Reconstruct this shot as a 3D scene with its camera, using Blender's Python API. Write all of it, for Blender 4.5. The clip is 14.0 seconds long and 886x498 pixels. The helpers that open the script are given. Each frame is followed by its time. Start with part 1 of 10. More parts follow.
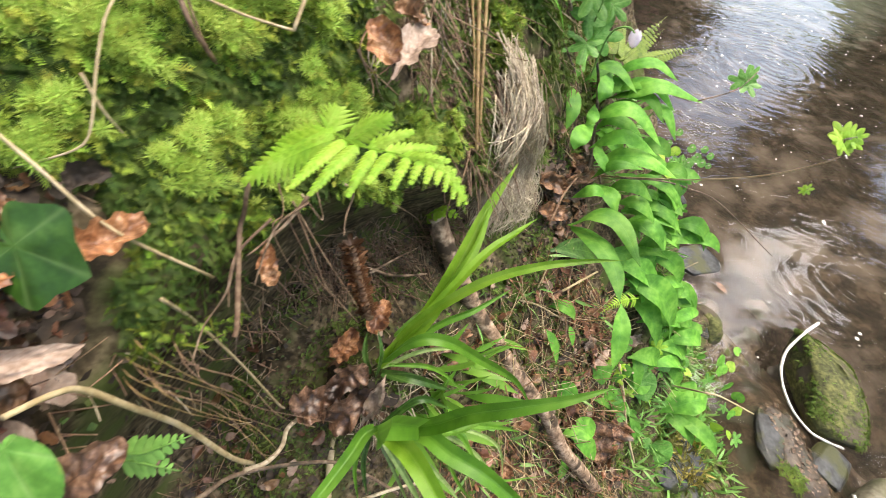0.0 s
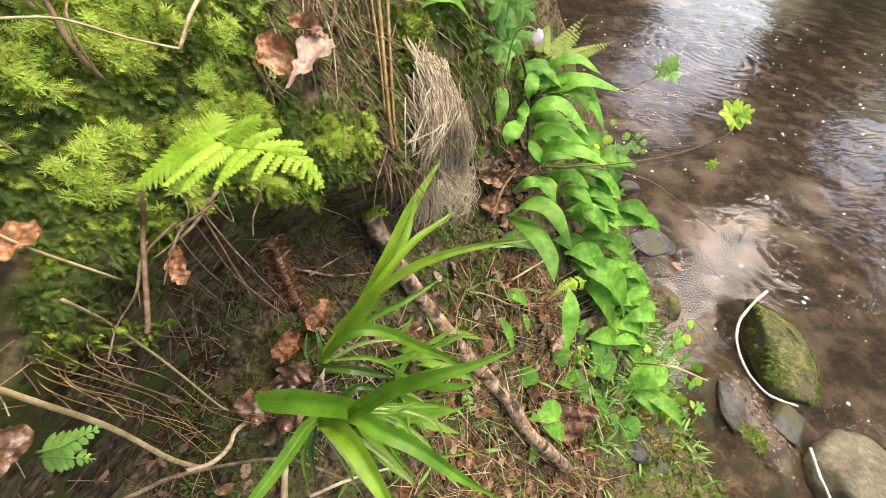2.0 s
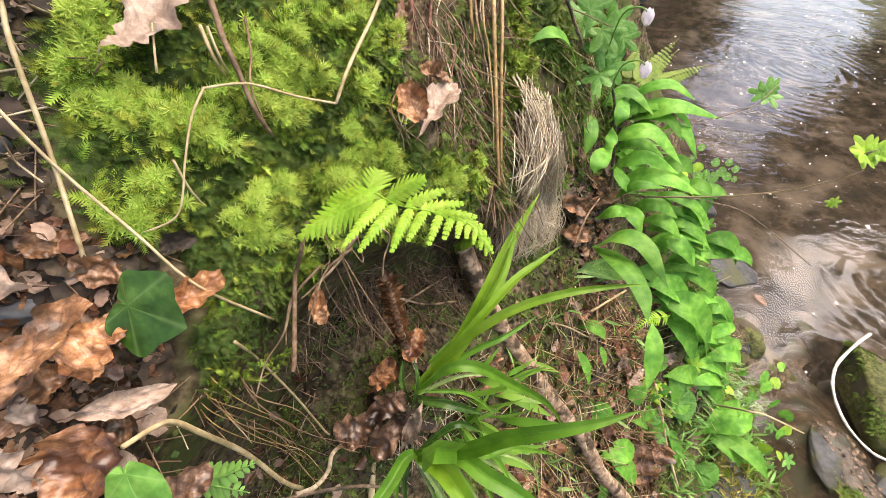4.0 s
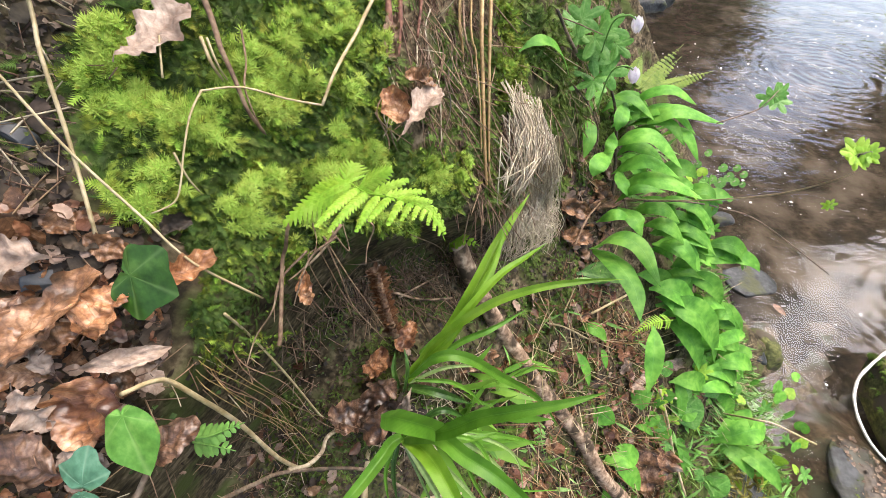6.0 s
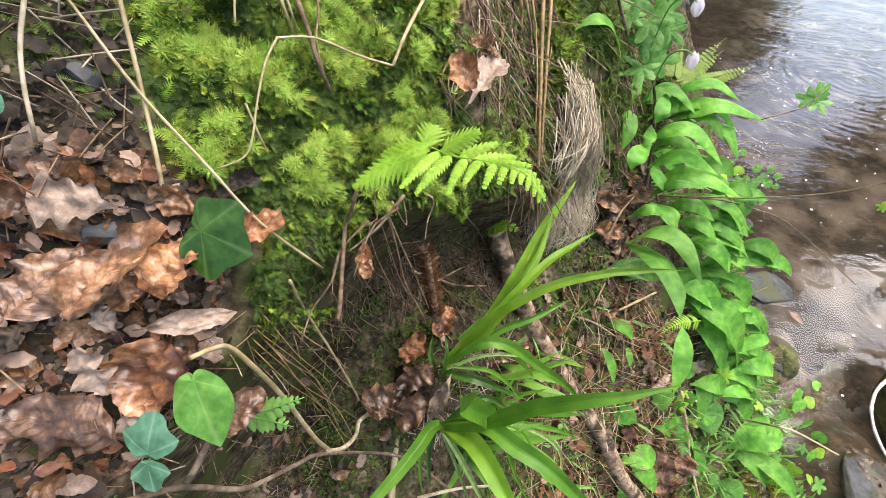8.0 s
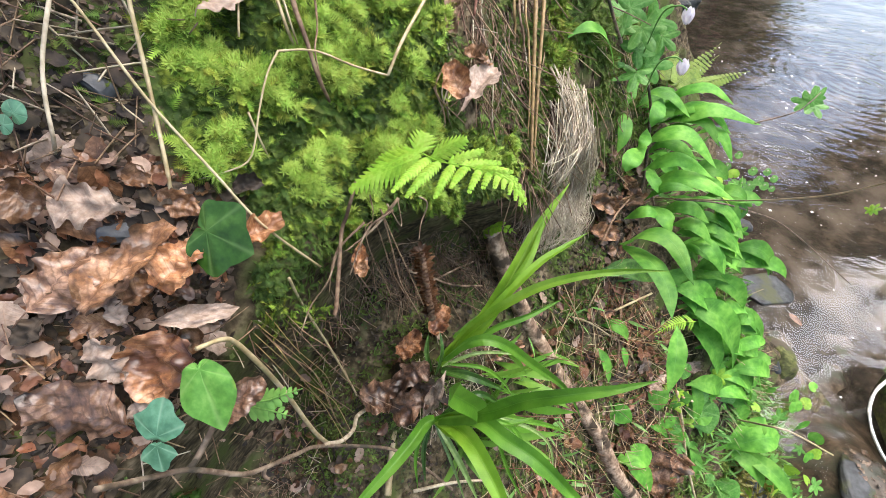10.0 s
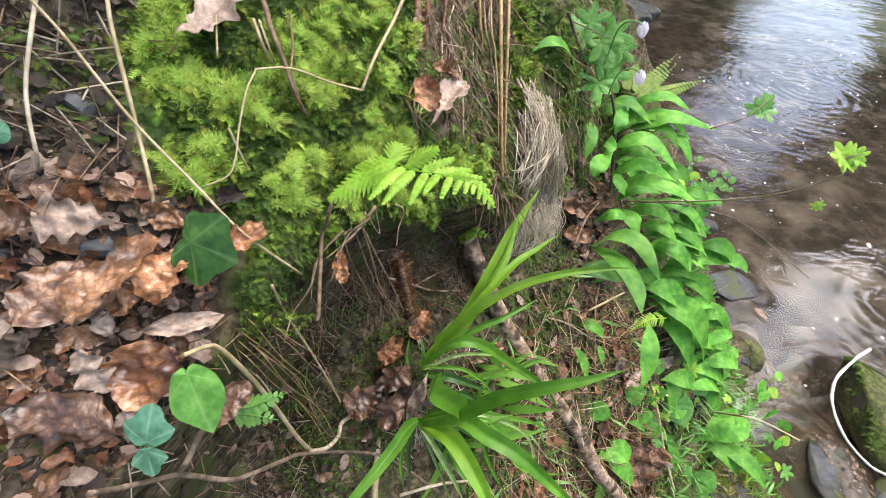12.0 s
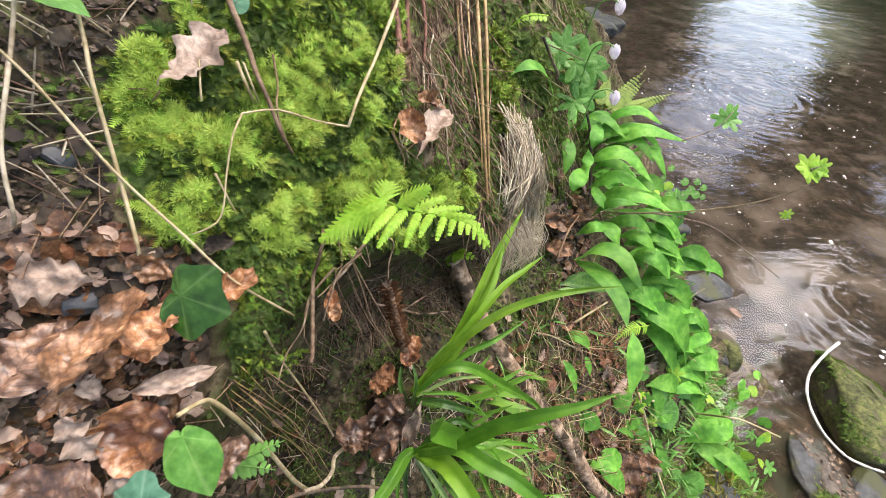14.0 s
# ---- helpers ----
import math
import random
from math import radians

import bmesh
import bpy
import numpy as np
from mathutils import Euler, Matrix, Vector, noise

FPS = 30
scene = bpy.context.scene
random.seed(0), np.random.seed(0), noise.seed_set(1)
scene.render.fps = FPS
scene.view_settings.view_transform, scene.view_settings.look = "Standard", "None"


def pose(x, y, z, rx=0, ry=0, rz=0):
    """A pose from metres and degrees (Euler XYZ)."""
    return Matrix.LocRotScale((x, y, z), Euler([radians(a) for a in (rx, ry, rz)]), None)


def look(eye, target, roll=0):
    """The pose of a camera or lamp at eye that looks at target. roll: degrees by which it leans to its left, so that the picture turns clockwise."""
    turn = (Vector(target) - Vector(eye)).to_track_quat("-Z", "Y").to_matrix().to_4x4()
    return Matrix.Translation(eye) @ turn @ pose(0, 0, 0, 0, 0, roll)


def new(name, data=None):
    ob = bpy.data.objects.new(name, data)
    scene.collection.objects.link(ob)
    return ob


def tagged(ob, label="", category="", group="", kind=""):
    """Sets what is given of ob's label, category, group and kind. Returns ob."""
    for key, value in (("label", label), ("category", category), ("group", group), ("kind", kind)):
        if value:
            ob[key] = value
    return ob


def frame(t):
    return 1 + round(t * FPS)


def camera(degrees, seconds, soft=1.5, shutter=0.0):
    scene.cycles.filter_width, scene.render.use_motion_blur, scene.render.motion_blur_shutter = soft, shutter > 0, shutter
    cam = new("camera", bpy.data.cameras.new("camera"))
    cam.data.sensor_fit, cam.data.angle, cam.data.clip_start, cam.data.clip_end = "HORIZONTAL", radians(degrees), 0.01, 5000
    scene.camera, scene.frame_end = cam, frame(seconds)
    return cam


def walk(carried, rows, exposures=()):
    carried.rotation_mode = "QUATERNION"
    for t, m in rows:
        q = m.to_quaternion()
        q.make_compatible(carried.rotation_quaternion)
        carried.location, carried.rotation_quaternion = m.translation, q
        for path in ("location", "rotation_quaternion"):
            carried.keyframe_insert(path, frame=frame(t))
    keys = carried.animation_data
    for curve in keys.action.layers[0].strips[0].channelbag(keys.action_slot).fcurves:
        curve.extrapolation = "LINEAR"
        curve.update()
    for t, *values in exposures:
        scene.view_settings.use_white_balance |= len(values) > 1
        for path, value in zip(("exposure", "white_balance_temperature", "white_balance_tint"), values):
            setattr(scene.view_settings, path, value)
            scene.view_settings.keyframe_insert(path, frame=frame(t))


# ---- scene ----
EXPOSURES = ((0.0, 2.94, 7420, 11.5), (0.5, 2.94, 7900, 14.5), (1.0, 2.94, 8120, 15.5), (1.5, 2.94, 8200, 16), (3.5, 2.94, 8000, 16.5), (6.0, 2.91, 7060, 13.5), (8.0, 2.89, 7010, 13), (11.0, 2.87, 6610, 10.5), (12.5, 2.85, 6760, 12), (14.0, 2.85, 7010, 13.5))
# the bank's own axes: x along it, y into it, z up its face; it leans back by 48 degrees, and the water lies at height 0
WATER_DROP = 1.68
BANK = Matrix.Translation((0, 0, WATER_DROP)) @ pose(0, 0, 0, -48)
cam = camera(94.4, 14.0, soft=0.75, shutter=0.4)
PATH = [
    (0.0, (-0.0324, 0.1992, 0.0324), (0.2736, 2.5752, -0.0996), 3.2),
    (0.5, (0.0264, 0.1968, 0.0504), (0.4200, 2.5608, -0.0816), 0.4),
    (1.0, (0.0948, 0.1644, 0.0264), (0.5892, 2.5104, -0.0960), -2.3),
    (1.5, (0.0528, 0.1512, 0.0180), (0.5412, 2.4996, -0.0732), -2.9),
    (2.0, (0.0240, 0.1584, 0.0168), (0.4596, 2.5164, -0.0744), -1.8),
    (2.5, (0.0024, 0.1692, 0.0336), (0.3552, 2.5416, -0.0252), -0.8),
    (3.0, (-0.0324, 0.1812, 0.0276), (0.2448, 2.5644, -0.0360), 0.1),
    (3.5, (-0.0432, 0.1788, 0.0432), (0.1656, 2.5692, 0.0012), 0.5),
    (6.0, (-0.0036, 0.1392, 0.0312), (0.0384, 2.5380, 0.0600), 1.3),
    (6.5, (-0.0264, 0.1392, 0.0336), (0.0132, 2.5392, 0.0744), 1.8),
    (7.0, (-0.0480, 0.1416, 0.0252), (-0.0084, 2.5404, 0.0540), 2.6),
    (7.5, (-0.0504, 0.1524, 0.0192), (-0.0120, 2.5512, 0.0348), 3.3),
    (8.0, (-0.0552, 0.1608, 0.0132), (-0.0324, 2.5608, 0.0096), 3.9),
    (10.5, (-0.0456, 0.1416, 0.0132), (-0.0372, 2.5416, 0.0156), 4.1),
    (11.0, (-0.0480, 0.1488, 0.0132), (-0.0204, 2.5488, 0.0156), 3.7),
    (11.5, (-0.0516, 0.1404, 0.0108), (0.0096, 2.5392, 0.0384), 3.1),
    (12.0, (-0.0444, 0.1260, 0.0084), (0.0828, 2.5224, 0.0720), 2.1),
    (12.5, (-0.0300, 0.1272, 0.0288), (0.1572, 2.5188, 0.1092), 1.0),
    (13.0, (-0.0360, 0.1344, 0.0336), (0.1752, 2.5224, 0.1332), 0.2),
    (13.5, (-0.0432, 0.1356, 0.0396), (0.1872, 2.5212, 0.1524), -0.1),
    (14.0, (-0.0552, 0.1260, 0.0288), (0.1860, 2.5104, 0.1500), -0.3),
]
walk(cam, [(t, BANK @ look(e, g, r)) for t, e, g, r in PATH], EXPOSURES)

# ---- sky and sun: an overcast day under trees ----
world = bpy.data.worlds.new("world")
scene.world = world
world.use_nodes = True
wn = world.node_tree
sky = wn.nodes.new("ShaderNodeTexSky")
sky.sky_type, sky.sun_disc, sky.sun_elevation, sky.sun_rotation = "NISHITA", False, radians(70), radians(45)
sky.air_density, sky.dust_density, sky.ozone_density = 1.0, 3.0, 1.5
wn.links.new(sky.outputs[0], wn.nodes["Background"].inputs[0])
wn.nodes["Background"].inputs[1].default_value = 0.075
sun = new("sun", bpy.data.lights.new("sun", "SUN"))
sun.data.energy, sun.data.angle, sun.data.color = 1.5, radians(90), (1.0, 0.985, 0.965)
sun.matrix_world = look((0.95, 0.95, 3.70), (0, 0, 0))


# ---- materials ----
def vein_pattern(n, l, kind):
    """Lines along a blade (parallel), slanting from the midrib (side), or from the stalk's end (radial): 0 between, 1 on a vein."""
    def calc(op, a, b=0.0, c=0.0):
        k = n.new("ShaderNodeMath")
        k.operation = op
        for i, q in enumerate((a, b, c)):
            if isinstance(q, (int, float)):
                k.inputs[i].default_value = q
            else:
                l.new(q, k.inputs[i])
        return k.outputs[0]
    uv, sep = n.new("ShaderNodeUVMap"), n.new("ShaderNodeSeparateXYZ")
    uv.uv_map = "blade"
    l.new(uv.outputs[0], sep.inputs[0])
    u, v = sep.outputs[0], sep.outputs[1]
    off = calc("ABSOLUTE", v)
    rib = calc("SUBTRACT", 1.0, calc("MULTIPLY", off, 18.0))
    if kind == "parallel":
        lines = calc("MULTIPLY", calc("POWER", calc("ABSOLUTE", calc("SINE", calc("MULTIPLY", v, 34.0))), 3.0), 0.35)
    elif kind == "side":
        lines = calc("MULTIPLY", calc("POWER", calc("ABSOLUTE", calc("COSINE", calc("SUBTRACT", calc("MULTIPLY", u, 30.0), calc("MULTIPLY", off, 7.0)))), 14.0), 0.7)
    else:
        lines = calc("MULTIPLY", calc("POWER", calc("ABSOLUTE", calc("COSINE", calc("MULTIPLY", calc("ARCTAN2", v, u), 3.0))), 60.0), 0.9)
        rib = 0.0
    return calc("MINIMUM", calc("MAXIMUM", rib, lines), 1.0)


def material(name, colours, rough=0.6, scale=8.0, bump=0.3, fine=60.0, spec=0.5, through_light=0.0, random_shift=0.0, detail=6.0, patches=None, coat=0.0, veins=None):
    """A surface whose colour runs through the given ones by noise at two sizes (per metre), with fine relief.
    through_light: share of light that passes (leaves). random_shift: how much objects, or pieces of one mesh, differ in brightness. patches: (colour, scale, from, to) for stains."""
    m = bpy.data.materials.new(name)
    m.use_nodes = True
    n, l = m.node_tree.nodes, m.node_tree.links
    p = n["Principled BSDF"]
    co = n.new("ShaderNodeNewGeometry")
    a, b = n.new("ShaderNodeTexNoise"), n.new("ShaderNodeTexNoise")
    for node, s in ((a, scale), (b, fine)):
        node.inputs["Scale"].default_value, node.inputs["Detail"].default_value = s, detail
        l.new(co.outputs["Position"], node.inputs["Vector"])
    mix = n.new("ShaderNodeMath")
    mix.operation = "MULTIPLY_ADD"
    l.new(b.outputs["Fac"], mix.inputs[0])
    mix.inputs[1].default_value = 0.45
    half = n.new("ShaderNodeMath")
    half.operation = "MULTIPLY"
    l.new(a.outputs["Fac"], half.inputs[0])
    half.inputs[1].default_value = 0.55
    l.new(half.outputs[0], mix.inputs[2])
    ramp = n.new("ShaderNodeValToRGB")
    cr = ramp.color_ramp
    while len(cr.elements) < len(colours):
        cr.elements.new(0.5)
    for i, c in enumerate(colours):
        cr.elements[i].position = 0.38 + 0.24 * i / max(1, len(colours) - 1)
        cr.elements[i].color = (*c, 1)
    l.new(mix.outputs[0], ramp.inputs[0])
    colour = ramp.outputs[0]
    if patches:
        c, s, lo, hi = patches
        pn, pr, pm = n.new("ShaderNodeTexNoise"), n.new("ShaderNodeMapRange"), n.new("ShaderNodeMix")
        pn.inputs["Scale"].default_value, pn.inputs["Detail"].default_value = s, 5
        l.new(co.outputs["Position"], pn.inputs["Vector"])
        pr.inputs[1].default_value, pr.inputs[2].default_value = lo, hi
        l.new(pn.outputs["Fac"], pr.inputs[0])
        pm.data_type = "RGBA"
        l.new(pr.outputs[0], pm.inputs[0])
        l.new(colour, pm.inputs[6])
        pm.inputs[7].default_value = (*c, 1)
        colour = pm.outputs[2]
    if random_shift:
        info, hs, add, rng = n.new("ShaderNodeObjectInfo"), n.new("ShaderNodeHueSaturation"), n.new("ShaderNodeMath"), n.new("ShaderNodeMapRange")
        add.operation = "ADD"
        l.new(info.outputs["Random"], add.inputs[0])
        l.new(co.outputs["Random Per Island"], add.inputs[1])
        rng.inputs[1].default_value, rng.inputs[2].default_value = 0.2, 1.8
        rng.inputs[3].default_value, rng.inputs[4].default_value = 1 - random_shift, 1 + random_shift
        l.new(add.outputs[0], rng.inputs[0])
        l.new(rng.outputs[0], hs.inputs["Value"])
        l.new(colour, hs.inputs["Color"])
        hue = n.new("ShaderNodeMapRange")
        hue.inputs[1].default_value, hue.inputs[2].default_value = 0.0, 1.0
        hue.inputs[3].default_value, hue.inputs[4].default_value = 0.5 - 0.05 * random_shift, 0.5 + 0.05 * random_shift
        l.new(co.outputs["Random Per Island"], hue.inputs[0])
        l.new(hue.outputs[0], hs.inputs["Hue"])
        colour = hs.outputs[0]
    ridge = None
    if veins:
        kind, amount, shift = veins
        ridge = vein_pattern(n, l, kind)
        vm, gain = n.new("ShaderNodeMix"), n.new("ShaderNodeMath")
        gain.operation = "MULTIPLY"
        l.new(ridge, gain.inputs[0])
        gain.inputs[1].default_value = amount
        vm.data_type = "RGBA"
        l.new(gain.outputs[0], vm.inputs[0])
        l.new(colour, vm.inputs[6])
        vm.inputs[7].default_value = (*shift, 1)
        colour = vm.outputs[2]
    l.new(colour, p.inputs["Base Color"])
    p.inputs["Roughness"].default_value = rough
    p.inputs["Specular IOR Level"].default_value = spec
    p.inputs["Coat Weight"].default_value = coat
    p.inputs["Coat Roughness"].default_value = 0.15
    if bump:
        bp = n.new("ShaderNodeBump")
        bp.inputs["Strength"].default_value, bp.inputs["Distance"].default_value = bump, 0.15 / fine
        l.new(b.outputs["Fac"], bp.inputs["Height"])
        last = bp
        if ridge is not None:
            last = n.new("ShaderNodeBump")
            last.inputs["Strength"].default_value, last.inputs["Distance"].default_value = 0.35, 0.0004
            l.new(ridge, last.inputs["Height"])
            l.new(bp.outputs[0], last.inputs["Normal"])
        l.new(last.outputs[0], p.inputs["Normal"])
    if through_light:
        tr, sh = n.new("ShaderNodeBsdfTranslucent"), n.new("ShaderNodeMixShader")
        l.new(colour, tr.inputs["Color"])
        sh.inputs[0].default_value = through_light
        l.new(p.outputs[0], sh.inputs[1])
        l.new(tr.outputs[0], sh.inputs[2])
        l.new(sh.outputs[0], n["Material Output"].inputs["Surface"])
    return m


EARTH = material("earth", [(0.0198, 0.0156, 0.0094), (0.0686, 0.053, 0.0302), (0.1716, 0.1352, 0.0884)], 0.9, 30, 1.0, 120, 0.15, patches=((0.055, 0.072, 0.020), 15, 0.50, 0.62))
MOSS = material("moss", [(0.0672, 0.12, 0.0144), (0.174, 0.252, 0.0288), (0.372, 0.444, 0.0744)], 0.7, 55, 0.0, 300, 0.2, 0.22, 0.60)
MOSS_LIGHT = material("light_moss", [(0.17, 0.27, 0.04), (0.26, 0.38, 0.06), (0.38, 0.49, 0.10)], 0.6, 26, 0.0, 300, 0.3, 0.25, 0.35)
MOSS_DARK = material("dark_moss", [(0.02, 0.045, 0.008), (0.045, 0.085, 0.012), (0.09, 0.13, 0.025)], 0.8, 25, 0.6, 200)
FERN = material("fern_green", [(0.198, 0.3971, 0.0275), (0.2882, 0.5137, 0.0451), (0.3784, 0.5951, 0.0814)], 0.55, 40, 0.2, 300, 0.4, 0.40, 0.15)
RUSH = material("rush_green", [(0.048, 0.145, 0.010), (0.082, 0.222, 0.016), (0.128, 0.29, 0.03)], 0.42, 9, 0.04, 45, 0.32, 0.35, 0.30, coat=0.05, veins=("parallel", 0.32, (0.22, 0.42, 0.08)))
RUSH_BRIGHT = material("bright_rush", [(0.095, 0.225, 0.010), (0.155, 0.325, 0.020), (0.225, 0.40, 0.042)], 0.42, 9, 0.04, 45, 0.32, 0.38, 0.22, coat=0.05, veins=("parallel", 0.30, (0.36, 0.54, 0.11)))
RAMSONS = material("ramsons_green", [(0.0638, 0.209, 0.0242), (0.1166, 0.319, 0.0396), (0.2035, 0.44, 0.0682)], 0.50, 14, 0.15, 60, 0.20, 0.34, 0.44, coat=0.02, veins=("parallel", 0.22, (0.20, 0.46, 0.15)))
HERB = material("herb_green", [(0.06, 0.187, 0.027), (0.102, 0.281, 0.044), (0.17, 0.357, 0.078)], 0.5, 30, 0.15, 200, 0.4, 0.3, 0.25, veins=("radial", 0.3, (0.30, 0.50, 0.16)))
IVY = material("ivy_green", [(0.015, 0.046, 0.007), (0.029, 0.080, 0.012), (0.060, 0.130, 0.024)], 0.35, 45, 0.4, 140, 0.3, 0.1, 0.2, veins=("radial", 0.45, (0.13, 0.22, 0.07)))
DEAD = material("dead_leaf", [(0.078, 0.034, 0.017), (0.205, 0.095, 0.046), (0.400, 0.222, 0.130)], 0.42, 58, 1.0, 270, 0.4, 0.12, 0.5, patches=((0.033, 0.02, 0.013), 34, 0.49, 0.63), veins=("side", 0.55, (0.08, 0.036, 0.017)), coat=0.22)
DEAD_DARK = material("dark_dead_leaf", [(0.060, 0.030, 0.018), (0.155, 0.080, 0.048), (0.320, 0.190, 0.124)], 0.36, 58, 1.0, 270, 0.5, 0.08, 0.3, patches=((0.02, 0.012, 0.009), 25, 0.52, 0.66), veins=("side", 0.55, (0.03, 0.015, 0.01)), coat=0.22)
TUFT = material("tuft_straw", [(0.31, 0.248, 0.166), (0.455, 0.383, 0.269), (0.621, 0.538, 0.414)], 0.7, 40, 0.3, 200, random_shift=0.35)
DEAD_ORANGE = material("orange_dead_leaf", [(0.175, 0.068, 0.030), (0.385, 0.172, 0.078), (0.630, 0.360, 0.205)], 0.36, 58, 1.0, 270, 0.5, 0.15, 0.25, patches=((0.075, 0.032, 0.02), 30, 0.50, 0.64), veins=("side", 0.55, (0.14, 0.055, 0.028)), coat=0.22)
DEAD_PALE = material("pale_dead_leaf", [(0.1806, 0.1247, 0.0946), (0.2924, 0.215, 0.1677), (0.4128, 0.3225, 0.2623)], 0.55, 58, 1.0, 270, 0.4, 0.12, 0.25, patches=((0.10, 0.065, 0.05), 22, 0.54, 0.68), veins=("side", 0.55, (0.27, 0.17, 0.12)))
BARK = material("bark", [(0.060, 0.038, 0.025), (0.135, 0.090, 0.060), (0.270, 0.205, 0.150)], 0.8, 60, 1.0, 170, random_shift=0.15, patches=((0.035, 0.028, 0.018), 30, 0.52, 0.62))
STRAW = material("straw", [(0.242, 0.181, 0.088), (0.349, 0.276, 0.155), (0.458, 0.376, 0.242)], 0.6, 40, 0.3, 200, random_shift=0.25)
GREY_STRAW = material("grey_straw", [(0.213, 0.164, 0.107), (0.344, 0.287, 0.205), (0.476, 0.410, 0.312)], 0.7, 40, 0.3, 200, random_shift=0.3)
STALK = material("stalk", [(0.085, 0.085, 0.035), (0.14, 0.14, 0.055), (0.21, 0.18, 0.10)], 0.5, 60, 0.2, 250)
OCHRE = material("ochre_straw", [(0.150, 0.090, 0.034), (0.260, 0.165, 0.066), (0.370, 0.255, 0.115)], 0.6, 40, 0.3, 200, random_shift=0.25)
RED_ROT = material("red_rotten_wood", [(0.060, 0.022, 0.015), (0.140, 0.055, 0.036), (0.260, 0.120, 0.080)], 0.8, 60, 1.0, 170)
YELLOW_GRASS = material("yellow_grass", [(0.20, 0.17, 0.04), (0.32, 0.28, 0.07), (0.46, 0.40, 0.13)], 0.6, 40, 0.2, 200, random_shift=0.3)
LOG_BARK = material("branch_bark", [(0.115, 0.074, 0.049), (0.257, 0.176, 0.119), (0.459, 0.344, 0.25)], 0.8, 45, 1.0, 140, 0.2, patches=((0.05, 0.036, 0.024), 30, 0.52, 0.62))
CUT_WOOD = material("cut_wood", [(0.20, 0.14, 0.09), (0.30, 0.22, 0.15), (0.42, 0.33, 0.24)], 0.8, 90, 0.6, 260)
RUSSET = material("russet_stalk", [(0.14, 0.06, 0.028), (0.25, 0.115, 0.055), (0.38, 0.20, 0.105)], 0.7, 60, 0.4, 250, random_shift=0.35)
ROOT = material("root", [(0.095, 0.053, 0.031), (0.177, 0.105, 0.064), (0.293, 0.199, 0.125)], 0.75, 60, 0.5, 250, random_shift=0.35)
STONE = material("wet_stone", [(0.017, 0.019, 0.02), (0.036, 0.04, 0.042), (0.063, 0.067, 0.07)], 0.55, 14, 0.9, 55, 0.3, patches=((0.045, 0.050, 0.018), 9, 0.52, 0.62))
MOSSY_STONE = material("mossy_stone", [(0.0297, 0.0324, 0.0162), (0.0675, 0.0743, 0.027), (0.135, 0.1418, 0.0486)], 0.8, 20, 1.0, 70, 0.2, patches=((0.075, 0.062, 0.045), 13, 0.52, 0.62))
BOULDER = material("brown_boulder", [(0.042, 0.036, 0.021), (0.087, 0.077, 0.047), (0.141, 0.129, 0.087)], 0.7, 11, 1.0, 60, patches=((0.07, 0.075, 0.03), 8, 0.52, 0.64))
PALE = material("bleached_wood", [(0.40, 0.38, 0.34), (0.58, 0.56, 0.52), (0.75, 0.74, 0.70)], 0.5, 50, 0.3, 200)
PETAL = material("petal", [(0.70, 0.62, 0.72), (0.82, 0.76, 0.84), (0.90, 0.87, 0.90)], 0.5, 50, 0.1, 200, 0.4, 0.35)
BED = material("stream_bed", [(0.006, 0.0042, 0.0024), (0.018, 0.0126, 0.0078), (0.045, 0.033, 0.0216)], 0.8, 9, 0.4, 45, 0.2, patches=((0.075, 0.060, 0.046), 3.6, 0.50, 0.68))
HUMUS = material("humus", [(0.014, 0.009, 0.006), (0.034, 0.023, 0.014), (0.072, 0.048, 0.030)], 0.8, 40, 0.8, 180, random_shift=0.4)


